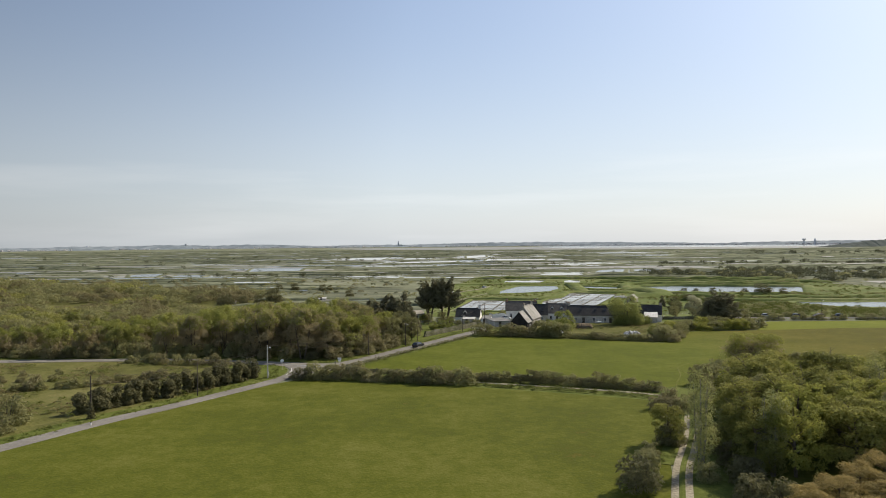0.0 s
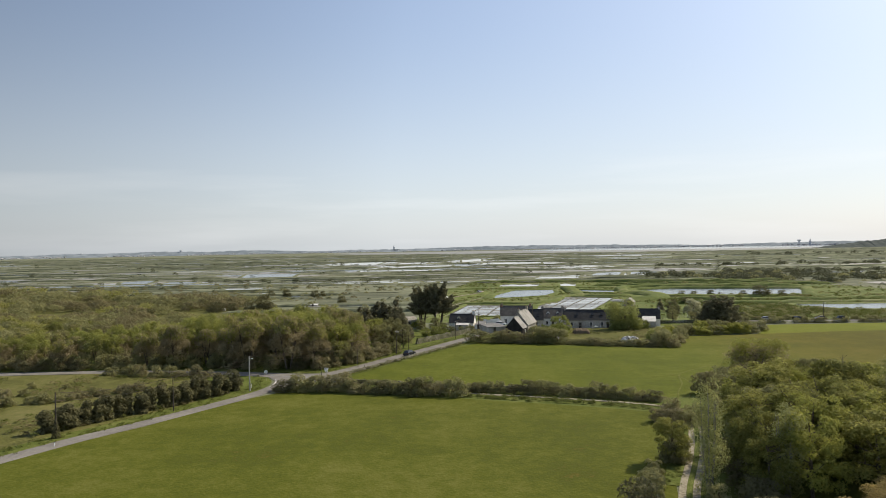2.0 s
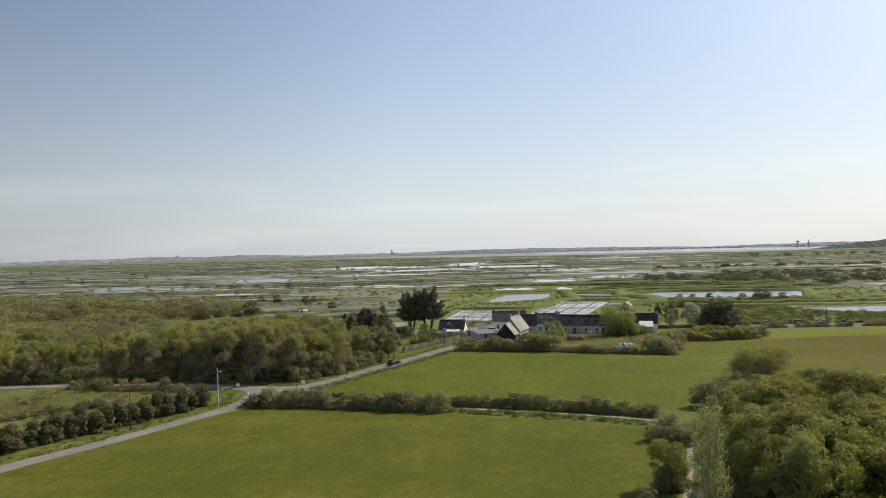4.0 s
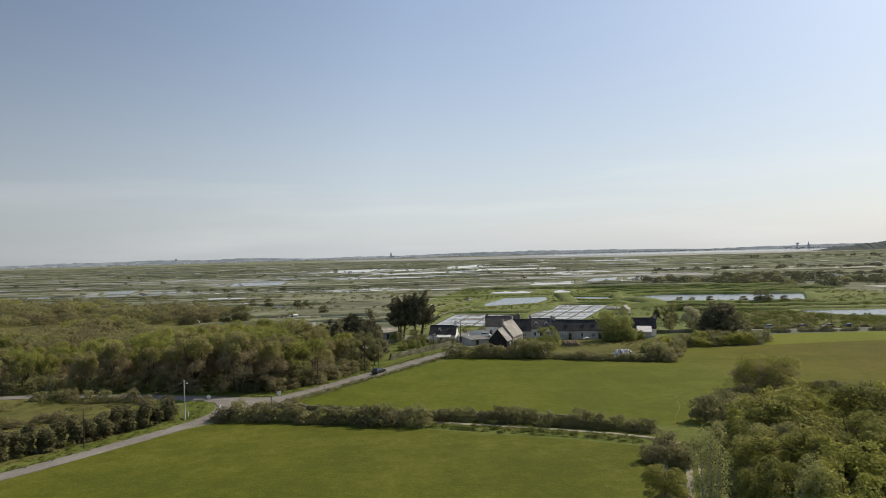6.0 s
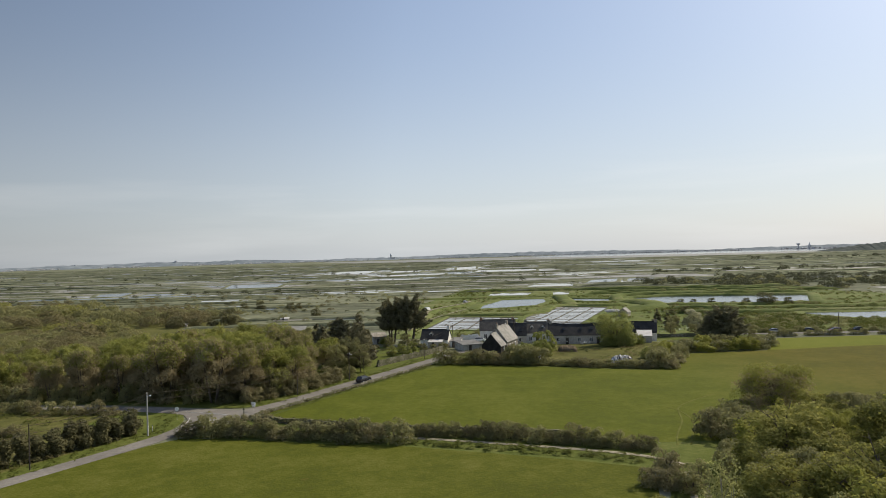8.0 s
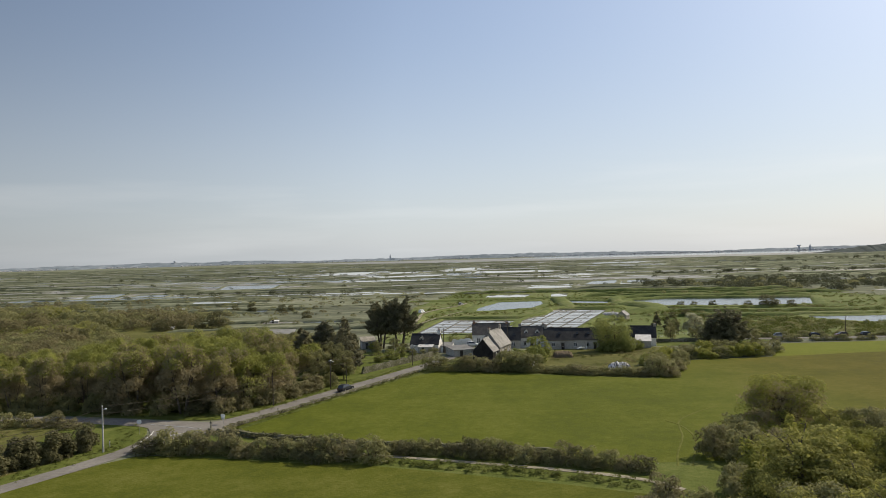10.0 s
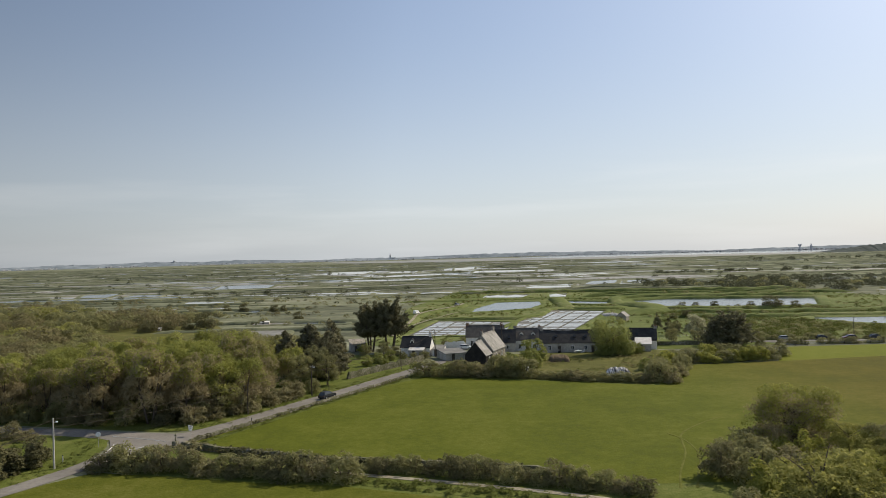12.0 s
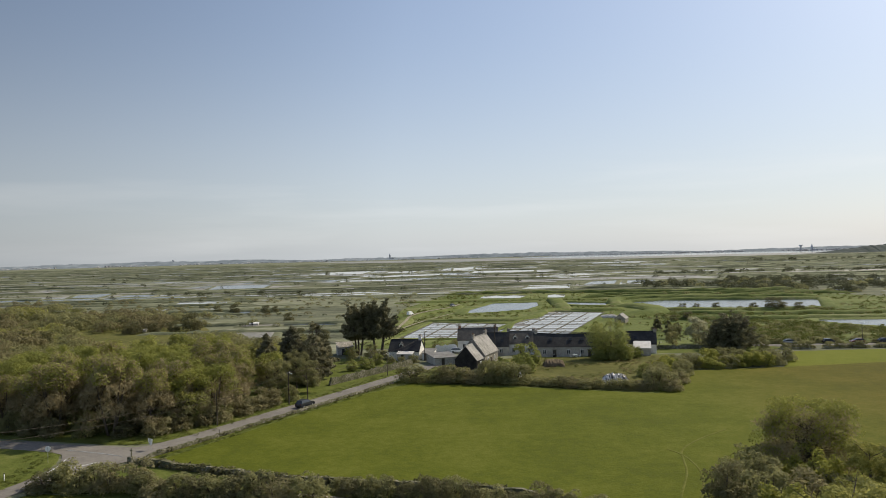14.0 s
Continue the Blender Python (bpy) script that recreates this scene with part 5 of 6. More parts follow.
# the wood on the near side of the track
pts, rng = scatter([(41, 80), (44, 94), (49, 108), (57, 120), (64, 134), (70, 139), (80, 137), (98, 138), (98, 128), (74, 86), (57, 80)], 6.1, 44)
for x, y in pts:
    u = rng.random()
    kind = "broad" if u < 0.82 else "dull" if u < 0.92 else "poplar"
    h = rng.uniform(8.5, 12.0) * (0.72 if y > 112 else 1.0)
    if kind == "poplar":
        plant(kind, x, y, h * 1.2, h * 0.42)
    else:
        plant(kind, x, y, h, h * rng.uniform(0.85, 1.1), rng.choice((0, 1, 2, 3)) if kind == "broad" else 1)
plant("fresh_bush", -5.5, 278, 3.0, 4.0, 1)
plant("poplar", 33.8, 85.0, 13.4, 3.5, 0)
for x, y, h, w, i in ((41.5, 87, 9.5, 7.5, 2), (44, 95.5, 9, 7.5, 0), (44.5, 83, 10.5, 8.5, 3), (46, 102, 9.5, 8, 1), (48, 92, 11, 9, 2)):
    plant("broad", x, y, h, w, i)
for x, y, h, w in ((38.5, 69, 4.4, 5.5), (42.5, 71, 4.8, 6), (46.5, 73.5, 5.2, 6.2), (50.5, 76, 5.6, 6.5), (55, 79, 6, 6.5), (42, 66, 4.6, 5.6), (46.5, 68.5, 4.9, 6), (51, 71, 5.2, 6.2), (56, 74, 5.6, 6.5)):
    plant("dull", x, y, h, w, 0, "low reddish-brown budding tree at the wood's edge")
plant("round", 71.0, 151.5, 9.8, 16.0, 0)
pts, r3 = scatter([(57, 128), (59, 142), (64, 147), (74, 142), (86, 152), (96, 146), (92, 136), (72, 134)], 4.6, 45)
for x, y in pts:
    if r3.random() < 0.4:
        plant("fresh_bush", x, y, r3.uniform(3.2, 5.2), r3.uniform(5, 7), 1)
    else:
        plant("bush", x, y, r3.uniform(3.2, 5.2), r3.uniform(5, 7), r3.choice((0, 2, 2, 3)))
plant("broad", 33.6, 97.0, 6.3, 6.0, 2, "dense green tree beside the gravel track")
for x, y, h, w, i in ((55, 140, 4.6, 6, 1), (58, 146, 3.6, 5, 0), (62, 150, 4, 6, 0), (40.6, 116.3, 2.8, 4.2, 3), (42.4, 115.0, 2.6, 4.0, 2), (38.8, 117.6, 2.6, 4.0, 3), (44.6, 118, 3.0, 4.2, 0), (36, 76, 3.0, 4.4, 1), (38.5, 73.5, 3.2, 4.8, 1), (37.5, 80, 3.4, 4.6, 1), (42.5, 123, 3.2, 4.4, 3), (51, 124, 4, 5, 0), (49, 117, 4.5, 5, 2),
                      (26.0, 83, 3.6, 4.6, 2), (24.2, 78.5, 4.2, 5.4, 1), (28.0, 87.5, 2.4, 3.4, 2), (29.5, 92, 2.0, 3.0, 0), (33.5, 82, 2.4, 3.2, 2)):
    plant("bush", x, y, h, w, i)
plant("bush", 33.2, 96.2, 2.8, 4.0, 1)
plant("bush", 34.4, 97.2, 3.2, 4.2, 0)
for x, y, h, w, i in ((39.8, 83.5, 8.0, 6.4, 1), (41.0, 90.0, 8.6, 6.8, 2)):
    plant("broad", x, y, h, w, i)
for x, y, h in ((37.6, 81.5, 3.4), (38.4, 86.0, 3.8), (39.6, 93.0, 4.0)):
    plant("bush", x, y, h, h * 1.3, 1)
# bushes on the marsh
for x, y, h in ((153, 424, 3.4), (160, 423, 3.2), (170, 421.5, 3.6), (189, 419, 3.2), (205, 404, 4.2), (184.5, 413, 2.4), (180, 415, 2.0), (136, 370, 4), (128, 366, 3)):
    plant("bush", x, y, h, h * 1.45, 1, "dark rounded bush on a marsh bank")

plant("bush", 194.5, 407.5, 7.0, 11.5, 1, "large dark mounded bush on the pond bank")


def clumps(name, spots, material, label, category, seed, shape=(1.2, 1.0, 0.75), flat=False):
    """Many small bushes of leaf sprays: spots of (place, size, coarseness)."""
    rg = np.random.RandomState(seed)
    vs, count = [], 0
    for (x, y), k, coarse in spots:
        n = int(np.clip(260 / coarse, 10, 900))
        c = np.array((x, y, gz(x, y) + k * 0.6 * shape[2]))
        d = rg.normal(size=(n, 3))
        d /= np.linalg.norm(d, axis=1)[:, None]
        d[:, 2] = np.where(d[:, 2] < -0.25, -d[:, 2], d[:, 2])
        p = c + d * np.array(shape) * k * rg.uniform(0.72, 1.1, n)[:, None]
        nr = rg.normal(size=(n, 3)) * 0.28 + np.array((0.0, 0.0, 1.0)) if flat else d * 0.75 + rg.normal(size=(n, 3)) * 0.5 + np.array((0.12, 0.0, 0.5))
        t = rg.normal(size=(n, 3)) + np.array((0, 0, 0.6))
        nr /= np.linalg.norm(nr, axis=1)[:, None]
        b = np.cross(nr, t)
        b /= np.linalg.norm(b, axis=1)[:, None]
        t = np.cross(b, nr)
        s = (k * 1.55 / math.sqrt(n)) * rg.uniform(0.6, 1.4, n)[:, None]
        vs.append(np.stack([p - t * s * 0.8 - b * s * 0.75, p - t * s * 0.7 + b * s * 0.75, p + t * s * 1.2], 1).reshape(-1, 3))
        count += n
    v = np.concatenate(vs)
    me = bpy.data.meshes.new(name)
    me.vertices.add(len(v))
    me.vertices.foreach_set("co", v.ravel())
    me.loops.add(len(v))
    me.loops.foreach_set("vertex_index", np.arange(len(v), dtype=np.int32))
    me.polygons.add(count)
    me.polygons.foreach_set("loop_start", np.arange(0, len(v), 3, dtype=np.int32))
    me.update(calc_edges=True)
    me.materials.append(M[material])
    tagged(new(name, me), label, category, kind="stuff")


CLEARING = [(-142, 332), (-104, 326), (-84, 350), (-82, 378), (-120, 374), (-138, 350)]


def marsh_scrub():
    """Scattered bushes all over the marsh, beyond counting."""
    rng = random.Random(91)
    olive, dark, brown, fresh, pasture = [], [], [], [], []
    belts = [((300, 720), (560, 640), 90, 4.5, dark), ((300, 900), (900, 860), 110, 5.5, dark), ((-420, 480), (-80, 430), 40, 3.5, olive),
             ((-500, 620), (-200, 560), 30, 3.5, brown), ((700, 1500), (1500, 1400), 70, 8, dark), ((180, 520), (330, 515), 26, 2.5, olive), ((-240, 690), (-40, 650), 30, 3, dark)]
    for (x0, y0), (x1, y1), n, s, store in belts:
        for _ in range(n):
            u = rng.random()
            y = y0 + (y1 - y0) * u + rng.gauss(0, 10)
            store.append(((x0 + (x1 - x0) * u + rng.gauss(0, 8), y), s * rng.uniform(0.3, 1.0), 1 + y / 500))
    for _ in range(230):
        y = rng.uniform(420, 1700)
        x = rng.uniform(-0.75, 0.7) * y
        if not inside(x, y, KEEP_CLEAR):
            dark.append(((x, y), rng.uniform(0.8, 2.4) * (1 + y / 2600), 1 + y / 400))
    pts, r2 = scatter([(196, 690), (205, 612), (250, 580), (284, 532), (322, 498), (420, 560), (400, 610), (310, 712)], 9.5, 95, 0.5)
    for x, y in pts:  # a belt of dark bushes
        if noise.noise((x * 0.02, y * 0.03, 21.0)) > -0.22:
            (dark if r2.random() < 0.9 else olive).append(((x, y), r2.uniform(1.6, 4.4), 2.0))
    pts, r2 = scatter(KEEP_CLEAR, 4.6, 99, 0.5)
    for x, y in pts:  # tussocks on the banks round the ponds
        if noise.noise((x * 0.035, y * 0.05, 31.0)) + r2.uniform(-0.25, 0.25) < -0.05:
            continue
        if any(inside(x + dx, y + dy, p) for p in WET for dx, dy in ((0, 0), (3, 0), (-3, 0), (0, 4), (0, -4))):
            continue
        (pasture if r2.random() < 0.72 else olive).append(((x, y + 0.5), r2.uniform(0.45, 1.15), 6.0))
    pts, r2 = scatter([(-330, 430), (-150, 400), (-20, 372), (0, 470), (24, 600), (-380, 640)], 10.5, 101, 0.5)
    for x, y in pts:  # low scrub over the near marsh
        v = noise.noise((x * 0.016, y * 0.03, 41.0)) + r2.uniform(-0.2, 0.2)
        if v > 0.02:
            (dark if v > 0.3 else olive if r2.random() < 0.6 else brown).append(((x, y), r2.uniform(0.7, 2.3), 3.0))
    # the rough pasture beyond the road on the right
    pts, r2 = scatter([(118, 284), (160, 280), (235, 276), (255, 304), (200, 308), (178, 330), (172, 352), (136, 352), (126, 320)], 3.6, 92, 0.5)
    for x, y in pts:
        if noise.noise((x * 0.05, y * 0.08, 2.0)) > -0.25:
            (pasture if r2.random() < 0.7 else olive).append(((x, y), r2.uniform(0.8, 2.0), 2.0))
    pts, r2 = scatter([(112, 330), (136, 360), (180, 372), (260, 368), (260, 410), (200, 412), (150, 420), (120, 380)], 6.0, 93, 0.5)
    for x, y in pts:
        if noise.noise((x * 0.04, y * 0.06, 4.0)) > 0.0:
            (pasture if r2.random() < 0.6 else olive).append(((x, y), r2.uniform(0.7, 1.8), 2.5))
    # the thicket behind the willow wood: soft mounds in drifts with clearings between
    pts, r2 = scatter([(-440, 240), (-140, 226), (-60, 240), (-24, 250), (-24, 300), (-60, 330), (-95, 400), (-150, 470), (-260, 540), (-470, 520)], 8.6, 94, 0.5)
    for x, y in pts:
        v = noise.noise((x * 0.014, y * 0.026, 6.0))
        if v < (-0.6 if y < 325 else -0.3 if y < 420 else -0.1) or inside(x, y, CLEARING) or inside(x, y, [(-108, 300), (-70, 300), (-60, 345), (-70, 392), (-104, 392)]):
            continue
        k = r2.uniform(2.6, 6.0) * (1.2 if v > 0.2 else 0.85)
        u = noise.noise((x * 0.022, y * 0.035, 16.0)) + r2.uniform(-0.16, 0.16)
        (brown if u < -0.1 else fresh if u > 0.24 else olive).append(((x, y), k, 0.42 if y < 300 else 0.5 + y / 900))
    reeds = [spot for spot in SHRUBS if noise.noise((spot[0][0] * 0.008, spot[0][1] * 0.02, 51.0)) > 0.0]
    rushes = [spot for spot in SHRUBS if noise.noise((spot[0][0] * 0.008, spot[0][1] * 0.02, 51.0)) <= 0.0]
    clumps("bank_reeds", reeds, "l_belt", "dark reeds and brambles in rows along the marsh banks", "reeds", 9, (3.6, 0.9, 0.6))
    clumps("bank_rushes", rushes, "l_grass", "olive rushes in rows along the marsh banks", "rushes", 10, (3.6, 0.9, 0.5), True)
    clumps("marsh_scrub", olive, "l_olive", "olive scrub scattered over the marsh", "scrub", 1)
    clumps("dark_scrub", dark, "l_belt", "dark bushes and reeds along the marsh banks", "scrub", 2)
    clumps("pasture_scrub", pasture, "l_grass", "green tussocks and low shrubs of the rough pasture", "scrub", 8)
    clumps("brown_thicket", brown, "l_thicket", "brownish bare thicket behind the willow wood", "scrub", 3)
    clumps("green_thicket", fresh, "l_yellow", "yellow-green thicket and rough shrubs", "scrub", 4)


marsh_scrub()


def rough_grass():
    """Coarse tussocks in the meadow, the garden and along the verges."""
    rng = random.Random(96)
    green, straw = [], []
    for poly, gap, big in (([(-120, 100), (-68, 100), (-60, 116), (-46, 138), (-40, 160), (-60, 174), (-120, 176)], 2.3, 0.75), ([(17, 228), (44, 219), (67, 209), (80, 240), (86, 258), (42, 258), (34, 242)], 2.0, 0.6)):
        pts, r2 = scatter(poly, gap, 97, 0.5)
        for x, y in pts:
            v = noise.noise((x * 0.07, y * 0.07, 3.0))
            if v > -0.1:
                (straw if v + r2.uniform(-0.3, 0.3) > 0.15 else green).append(((x, y), r2.uniform(0.3, big), 6.0))
    for pts, wd in VERGES:
        for p in resample(pts, 0.9):
            for _ in range(3):
                tall = 1.7 if wd == 3.4 else 1.0
                green.append(((p[0] + rng.uniform(-wd, wd) * 0.5, p[1] + rng.uniform(-wd, wd) * 0.5), rng.uniform(0.15, 0.38) * tall, 8.0))
    ivy = []
    for pts in ([(-22.8, 163.6), (-10, 157.6), (1.4, 152.4), (12, 149.6), (23.6, 147.2), (34, 143)], [(-22.6, 165.6), (-17.0, 175.2), (-14.6, 179.4), (-7.0, 193.2), (2.4, 209.6), (11.5, 225.8)]):
        for p in resample(pts, 0.6):
            if rng.random() < (0.97 if p[1] < 163 else 0.35):
                ivy.append(((p[0] + rng.uniform(-0.3, 0.3), p[1] + rng.uniform(-0.4, 0.4)), rng.uniform(0.5, 1.0) * (1 if p[1] < 163 else 0.7), 5.0))
    clumps("wall_ivy", ivy, "l_dark", "dark ivy and bramble growing over the low walls", "ivy", 7)
    clumps("verge_tussocks", green, "l_grass", "green tussocks along verges and pastures", "grass", 5, flat=True)
    clumps("meadow_tussocks", straw, "l_straw", "straw-coloured rough grass in the meadow", "grass", 6, flat=True)


rough_grass()


# ---------------------------------------------------------------- the hamlet
def house(name, x, y, rz, length, depth, eave, ridge, wall, roof, label, chimneys=(), windows=(), doors=(), dormers=(), skylights=(), group="houses of the hamlet", sag=0.0):
    """A gabled house: the length lies along its x, its front looks to -y; windows and doors are (side, along, sill, width, height)."""
    root = thing(name, pose(x, y, gz(x, y), 0, 0, rz), label, "house", group)
    l, d = length / 2, depth / 2
    v = [(-l, -d, -0.3), (l, -d, -0.3), (l, d, -0.3), (-l, d, -0.3), (-l, -d, eave), (l, -d, eave), (l, d, eave), (-l, d, eave), (-l, 0, ridge), (l, 0, ridge)]
    raw("wall", v, [(0, 1, 5, 4), (1, 2, 6, 9, 5), (2, 3, 7, 6), (3, 0, 4, 8, 7)], wall, root)
    sl = (ridge - eave) / d
    rg = random.Random(int(length * 100 + depth * 7))
    nx = 8
    for side in (-1, 1):
        vs, fs = [], []
        for i in range(nx + 1):
            xx = -l - 0.15 + (length + 0.3) * i / nx
            dip = -sag * math.sin(math.pi * i / nx) + rg.uniform(-0.02, 0.02)
            vs += [(xx, side * (d + 0.25), eave - 0.25 * sl + 0.06), (xx, 0, ridge + 0.08 + dip), (xx, side * (d + 0.25), eave - 0.25 * sl + 0.20), (xx, 0, ridge + 0.22 + dip)]
        for i in range(nx):
            a = i * 4
            fs += [(a + 2, a + 6, a + 7, a + 3), (a, a + 1, a + 5, a + 4), (a, a + 4, a + 6, a + 2)]
        fs += [(0, 2, 3, 1), (nx * 4, nx * 4 + 1, nx * 4 + 3, nx * 4 + 2)]
        raw("roof", vs, fs, roof, root)
    bm = bmesh.new()
    add_box(bm, (0, 0, ridge + 0.24), (length + 0.3, 0.26, 0.14), 0, 0.04)
    part("ridge_cap", bm, roof, root)
    for cx, ch, mt in chimneys:
        bm = bmesh.new()
        add_box(bm, (cx, 0, ridge - 0.6 + (ch + 0.6) / 2), (0.9, 0.6, ch + 0.6), 0, 0.03)
        c = part("chimney", bm, mt, root)
        bm = bmesh.new()
        add_box(bm, (cx, 0, ridge + ch + 0.06), (1.05, 0.75, 0.14), 0, 0.03)
        part("chimney_cap", bm, "stone", c)
        bm = bmesh.new()
        for q in (-0.2, 0.2):
            add_tube(bm, (cx + q, 0, ridge + ch + 0.1), (cx + q, 0, ridge + ch + 0.5), 0.11, 0.09)
        part("chimney_pot", bm, "brick", c)

    def place(ob, side, along, z):
        if side == "front":
            ob.matrix_basis = pose(along, -d, z)
        elif side == "back":
            ob.matrix_basis = pose(along, d, z, 0, 0, 180)
        elif side == "right":
            ob.matrix_basis = pose(l, along, z, 0, 0, 90)
        else:
            ob.matrix_basis = pose(-l, along, z, 0, 0, -90)
    for side, along, sill, w, h in windows:
        bm = bmesh.new()
        for q in (-w / 2, 0, w / 2):
            add_box(bm, (q, -0.03, h / 2), (0.08, 0.10, h))
        for q in (0, h):
            add_box(bm, (0, -0.03, q), (w + 0.08, 0.10, 0.08))
        wdw = part("window", bm, "sign_white", root)
        place(wdw, side, along, sill)
        bm = bmesh.new()
        add_box(bm, (0, -0.012, h / 2), (w, 0.03, h))
        part("pane", bm, "glass", wdw)
        bm = bmesh.new()
        add_box(bm, (0, -0.08, -0.08), (w + 0.3, 0.2, 0.1))
        part("sill", bm, "stone", wdw)
    for side, along, w, h in doors:
        bm = bmesh.new()
        add_box(bm, (0, -0.04, h / 2), (w, 0.1, h), 0, 0.02)
        dr = part("door", bm, "wood", root)
        place(dr, side, along, 0)
        bm = bmesh.new()
        add_box(bm, (0, -0.03, h + 0.12), (w + 0.4, 0.14, 0.24), 0, 0.02)
        part("lintel", bm, "stone", dr)
    for along, w in dormers:
        yy, zz = -d * 0.62, eave + (ridge - eave) * 0.22
        dm = new("dormer")
        dm.parent = root
        dm.matrix_basis = pose(along, yy, zz)
        k = w / 2
        raw("cheek", [(-k, 0, 0), (k, 0, 0), (k, 0, 1.2), (-k, 0, 1.2), (0, 0, 1.2 + k), (-k, 1.6, 0), (k, 1.6, 0), (k, 1.6, 1.2), (-k, 1.6, 1.2), (0, 1.6, 1.2 + k)],
            [(0, 1, 2, 4, 3), (1, 6, 7, 2), (5, 0, 3, 8)], wall, dm)
        raw("dormer_roof", [(-k - 0.15, -0.15, 1.1), (0, -0.15, 1.35 + k), (k + 0.15, -0.15, 1.1), (-k - 0.15, 2.4, 1.1), (0, 2.4, 1.35 + k), (k + 0.15, 2.4, 1.1),
                            (-k - 0.1, -0.15, 1.0), (0, -0.15, 1.22 + k), (k + 0.1, -0.15, 1.0)], [(0, 1, 4, 3), (1, 2, 5, 4), (0, 6, 7, 1), (1, 7, 8, 2)], roof, dm)
        bm = bmesh.new()
        add_box(bm, (0, -0.02, 0.65), (w * 0.62, 0.06, 0.95))
        part("pane", bm, "glass", dm)
    for along, up in skylights:
        q = new("skylight")
        q.parent = root
        yy = -d * (1 - up)
        q.matrix_basis = pose(along, yy - 0.1, eave + (ridge - eave) * up + 0.12, math.degrees(math.atan(sl)))
        bm = bmesh.new()
        add_box(bm, (0, 0, 0.06), (0.95, 1.1, 0.12), 0, 0.02)
        part("frame", bm, "boards", q)
        bm = bmesh.new()
        add_box(bm, (0, 0, 0.13), (0.8, 0.95, 0.03))
        part("pane", bm, "glass", q)
    return root


def lean_to(name, x, y, rz, length, depth, front, back, wall, roof, label):
    root = thing(name, pose(x, y, gz(x, y), 0, 0, rz), label, "outbuilding")
    l, d = length / 2, depth / 2
    v = [(-l, -d, -0.2), (l, -d, -0.2), (l, d, -0.2), (-l, d, -0.2), (-l, -d, front), (l, -d, front), (l, d, back), (-l, d, back)]
    raw("wall", v, [(0, 1, 5, 4), (1, 2, 6, 5), (2, 3, 7, 6), (3, 0, 4, 7)], wall, root)
    bm = bmesh.new()
    add_box(bm, (0, 0, 0), (length + 0.4, math.hypot(depth + 0.5, back - front), 0.12))
    r = part("roof", bm, roof, root)
    r.matrix_basis = pose(0, 0, (front + back) / 2 + 0.08, math.degrees(math.atan2(back - front, depth)))
    bm = bmesh.new()
    add_box(bm, (-l * 0.3, -d - 0.03, 1.0), (0.9, 0.08, 2.0), 0, 0.02)
    part("door", bm, "wood", root)


# the stone house: gable towards the road, its long side towards the pasture
dx, dy = 0.42, 0.907
ang = math.degrees(math.atan2(dy, dx))
cx, cy = 34.9 + 5.3 * dx - 3.5 * dy, 247.4 + 5.3 * dy + 3.5 * dx
house("stone_house", cx, cy, ang, 10.6, 7.0, 3.3, 7.7, "stone", "old_slate", "rubble stone house with a lichen-grey slate roof", chimneys=((-4.7, 0.9, "stone"), (4.7, 1.1, "stone")),
      windows=(("front", -2.6, 1.0, 0.9, 1.3), ("front", 2.4, 1.0, 0.9, 1.3)), doors=(("front", 0.0, 1.0, 2.0),), sag=0.15)
ax, ay = 32.6 + 2.5 * dx - 3.3 * dy, 242.4 + 2.5 * dy + 3.3 * dx
house("stone_annexe", ax, ay, ang, 5.0, 6.2, 2.6, 6.1, "boards", "old_slate", "low annexe with dark boarded gable and grey slate roof", windows=(("front", 0.5, 0.9, 0.8, 1.0),))
house("white_house", 12.8, 268.6, -13, 9.4, 6.4, 2.7, 5.6, "white_wall", "slate", "whitewashed cottage with dark slate roof and tall white gable chimney",
      chimneys=((4.3, 1.3, "white_wall"),), windows=(("front", 2.0, 0.9, 0.9, 1.2), ("right", 0.8, 0.9, 0.8, 1.1)), doors=(("front", -0.5, 0.9, 2.0),), dormers=((-1.2, 1.2),))
lean_to("porch", 12.6, 264.1, -13, 4.6, 2.2, 2.0, 2.5, "grey_wall", "sheet", "low white flat-roofed porch extension")
lean_to("white_annexe", 19.6, 266.6, -13, 3.2, 5.5, 2.0, 2.6, "white_wall", "flat_roof", "small white annexe beside the cottage gable")
house("long_farmhouse", 62.3, 266.6, -8, 22.0, 7.0, 3.1, 6.5, "grey_wall", "slate", "long grey farmhouse with dark slate roof", chimneys=((-10.4, 0.9, "stone"),),
      windows=(("front", -8.0, 0.9, 0.9, 1.3), ("front", -1.0, 0.9, 0.9, 1.3), ("front", 3.0, 0.9, 0.9, 1.3), ("front", 7.5, 0.9, 0.9, 1.3)), doors=(("front", -5.0, 1.0, 2.1), ("front", 5.2, 1.0, 2.1)),
      skylights=((-6.0, 0.5), (-0.3, 0.5), (3.2, 0.5)), sag=0.2)
house("middle_house", 48.3, 274.4, -8, 8.4, 6.8, 3.4, 6.7, "white_wall", "brown_slate", "white farmhouse with weathered brown slate roof and dormers",
      chimneys=((3.9, 0.8, "stone"), (-3.9, 0.8, "stone")), windows=(("front", -2.3, 0.9, 0.9, 1.3), ("front", 2.3, 0.9, 0.9, 1.3)), doors=(("front", 0, 1.0, 2.1),), dormers=((-1.8, 1.3), (1.9, 1.3)))
house("dark_house", 40.6, 273.5, -8, 7.6, 6.8, 2.9, 6.5, "grey_wall", "slate", "grey house with dark slate roof", windows=(("front", 1.5, 0.9, 0.9, 1.2),), skylights=((1.8, 0.4),))
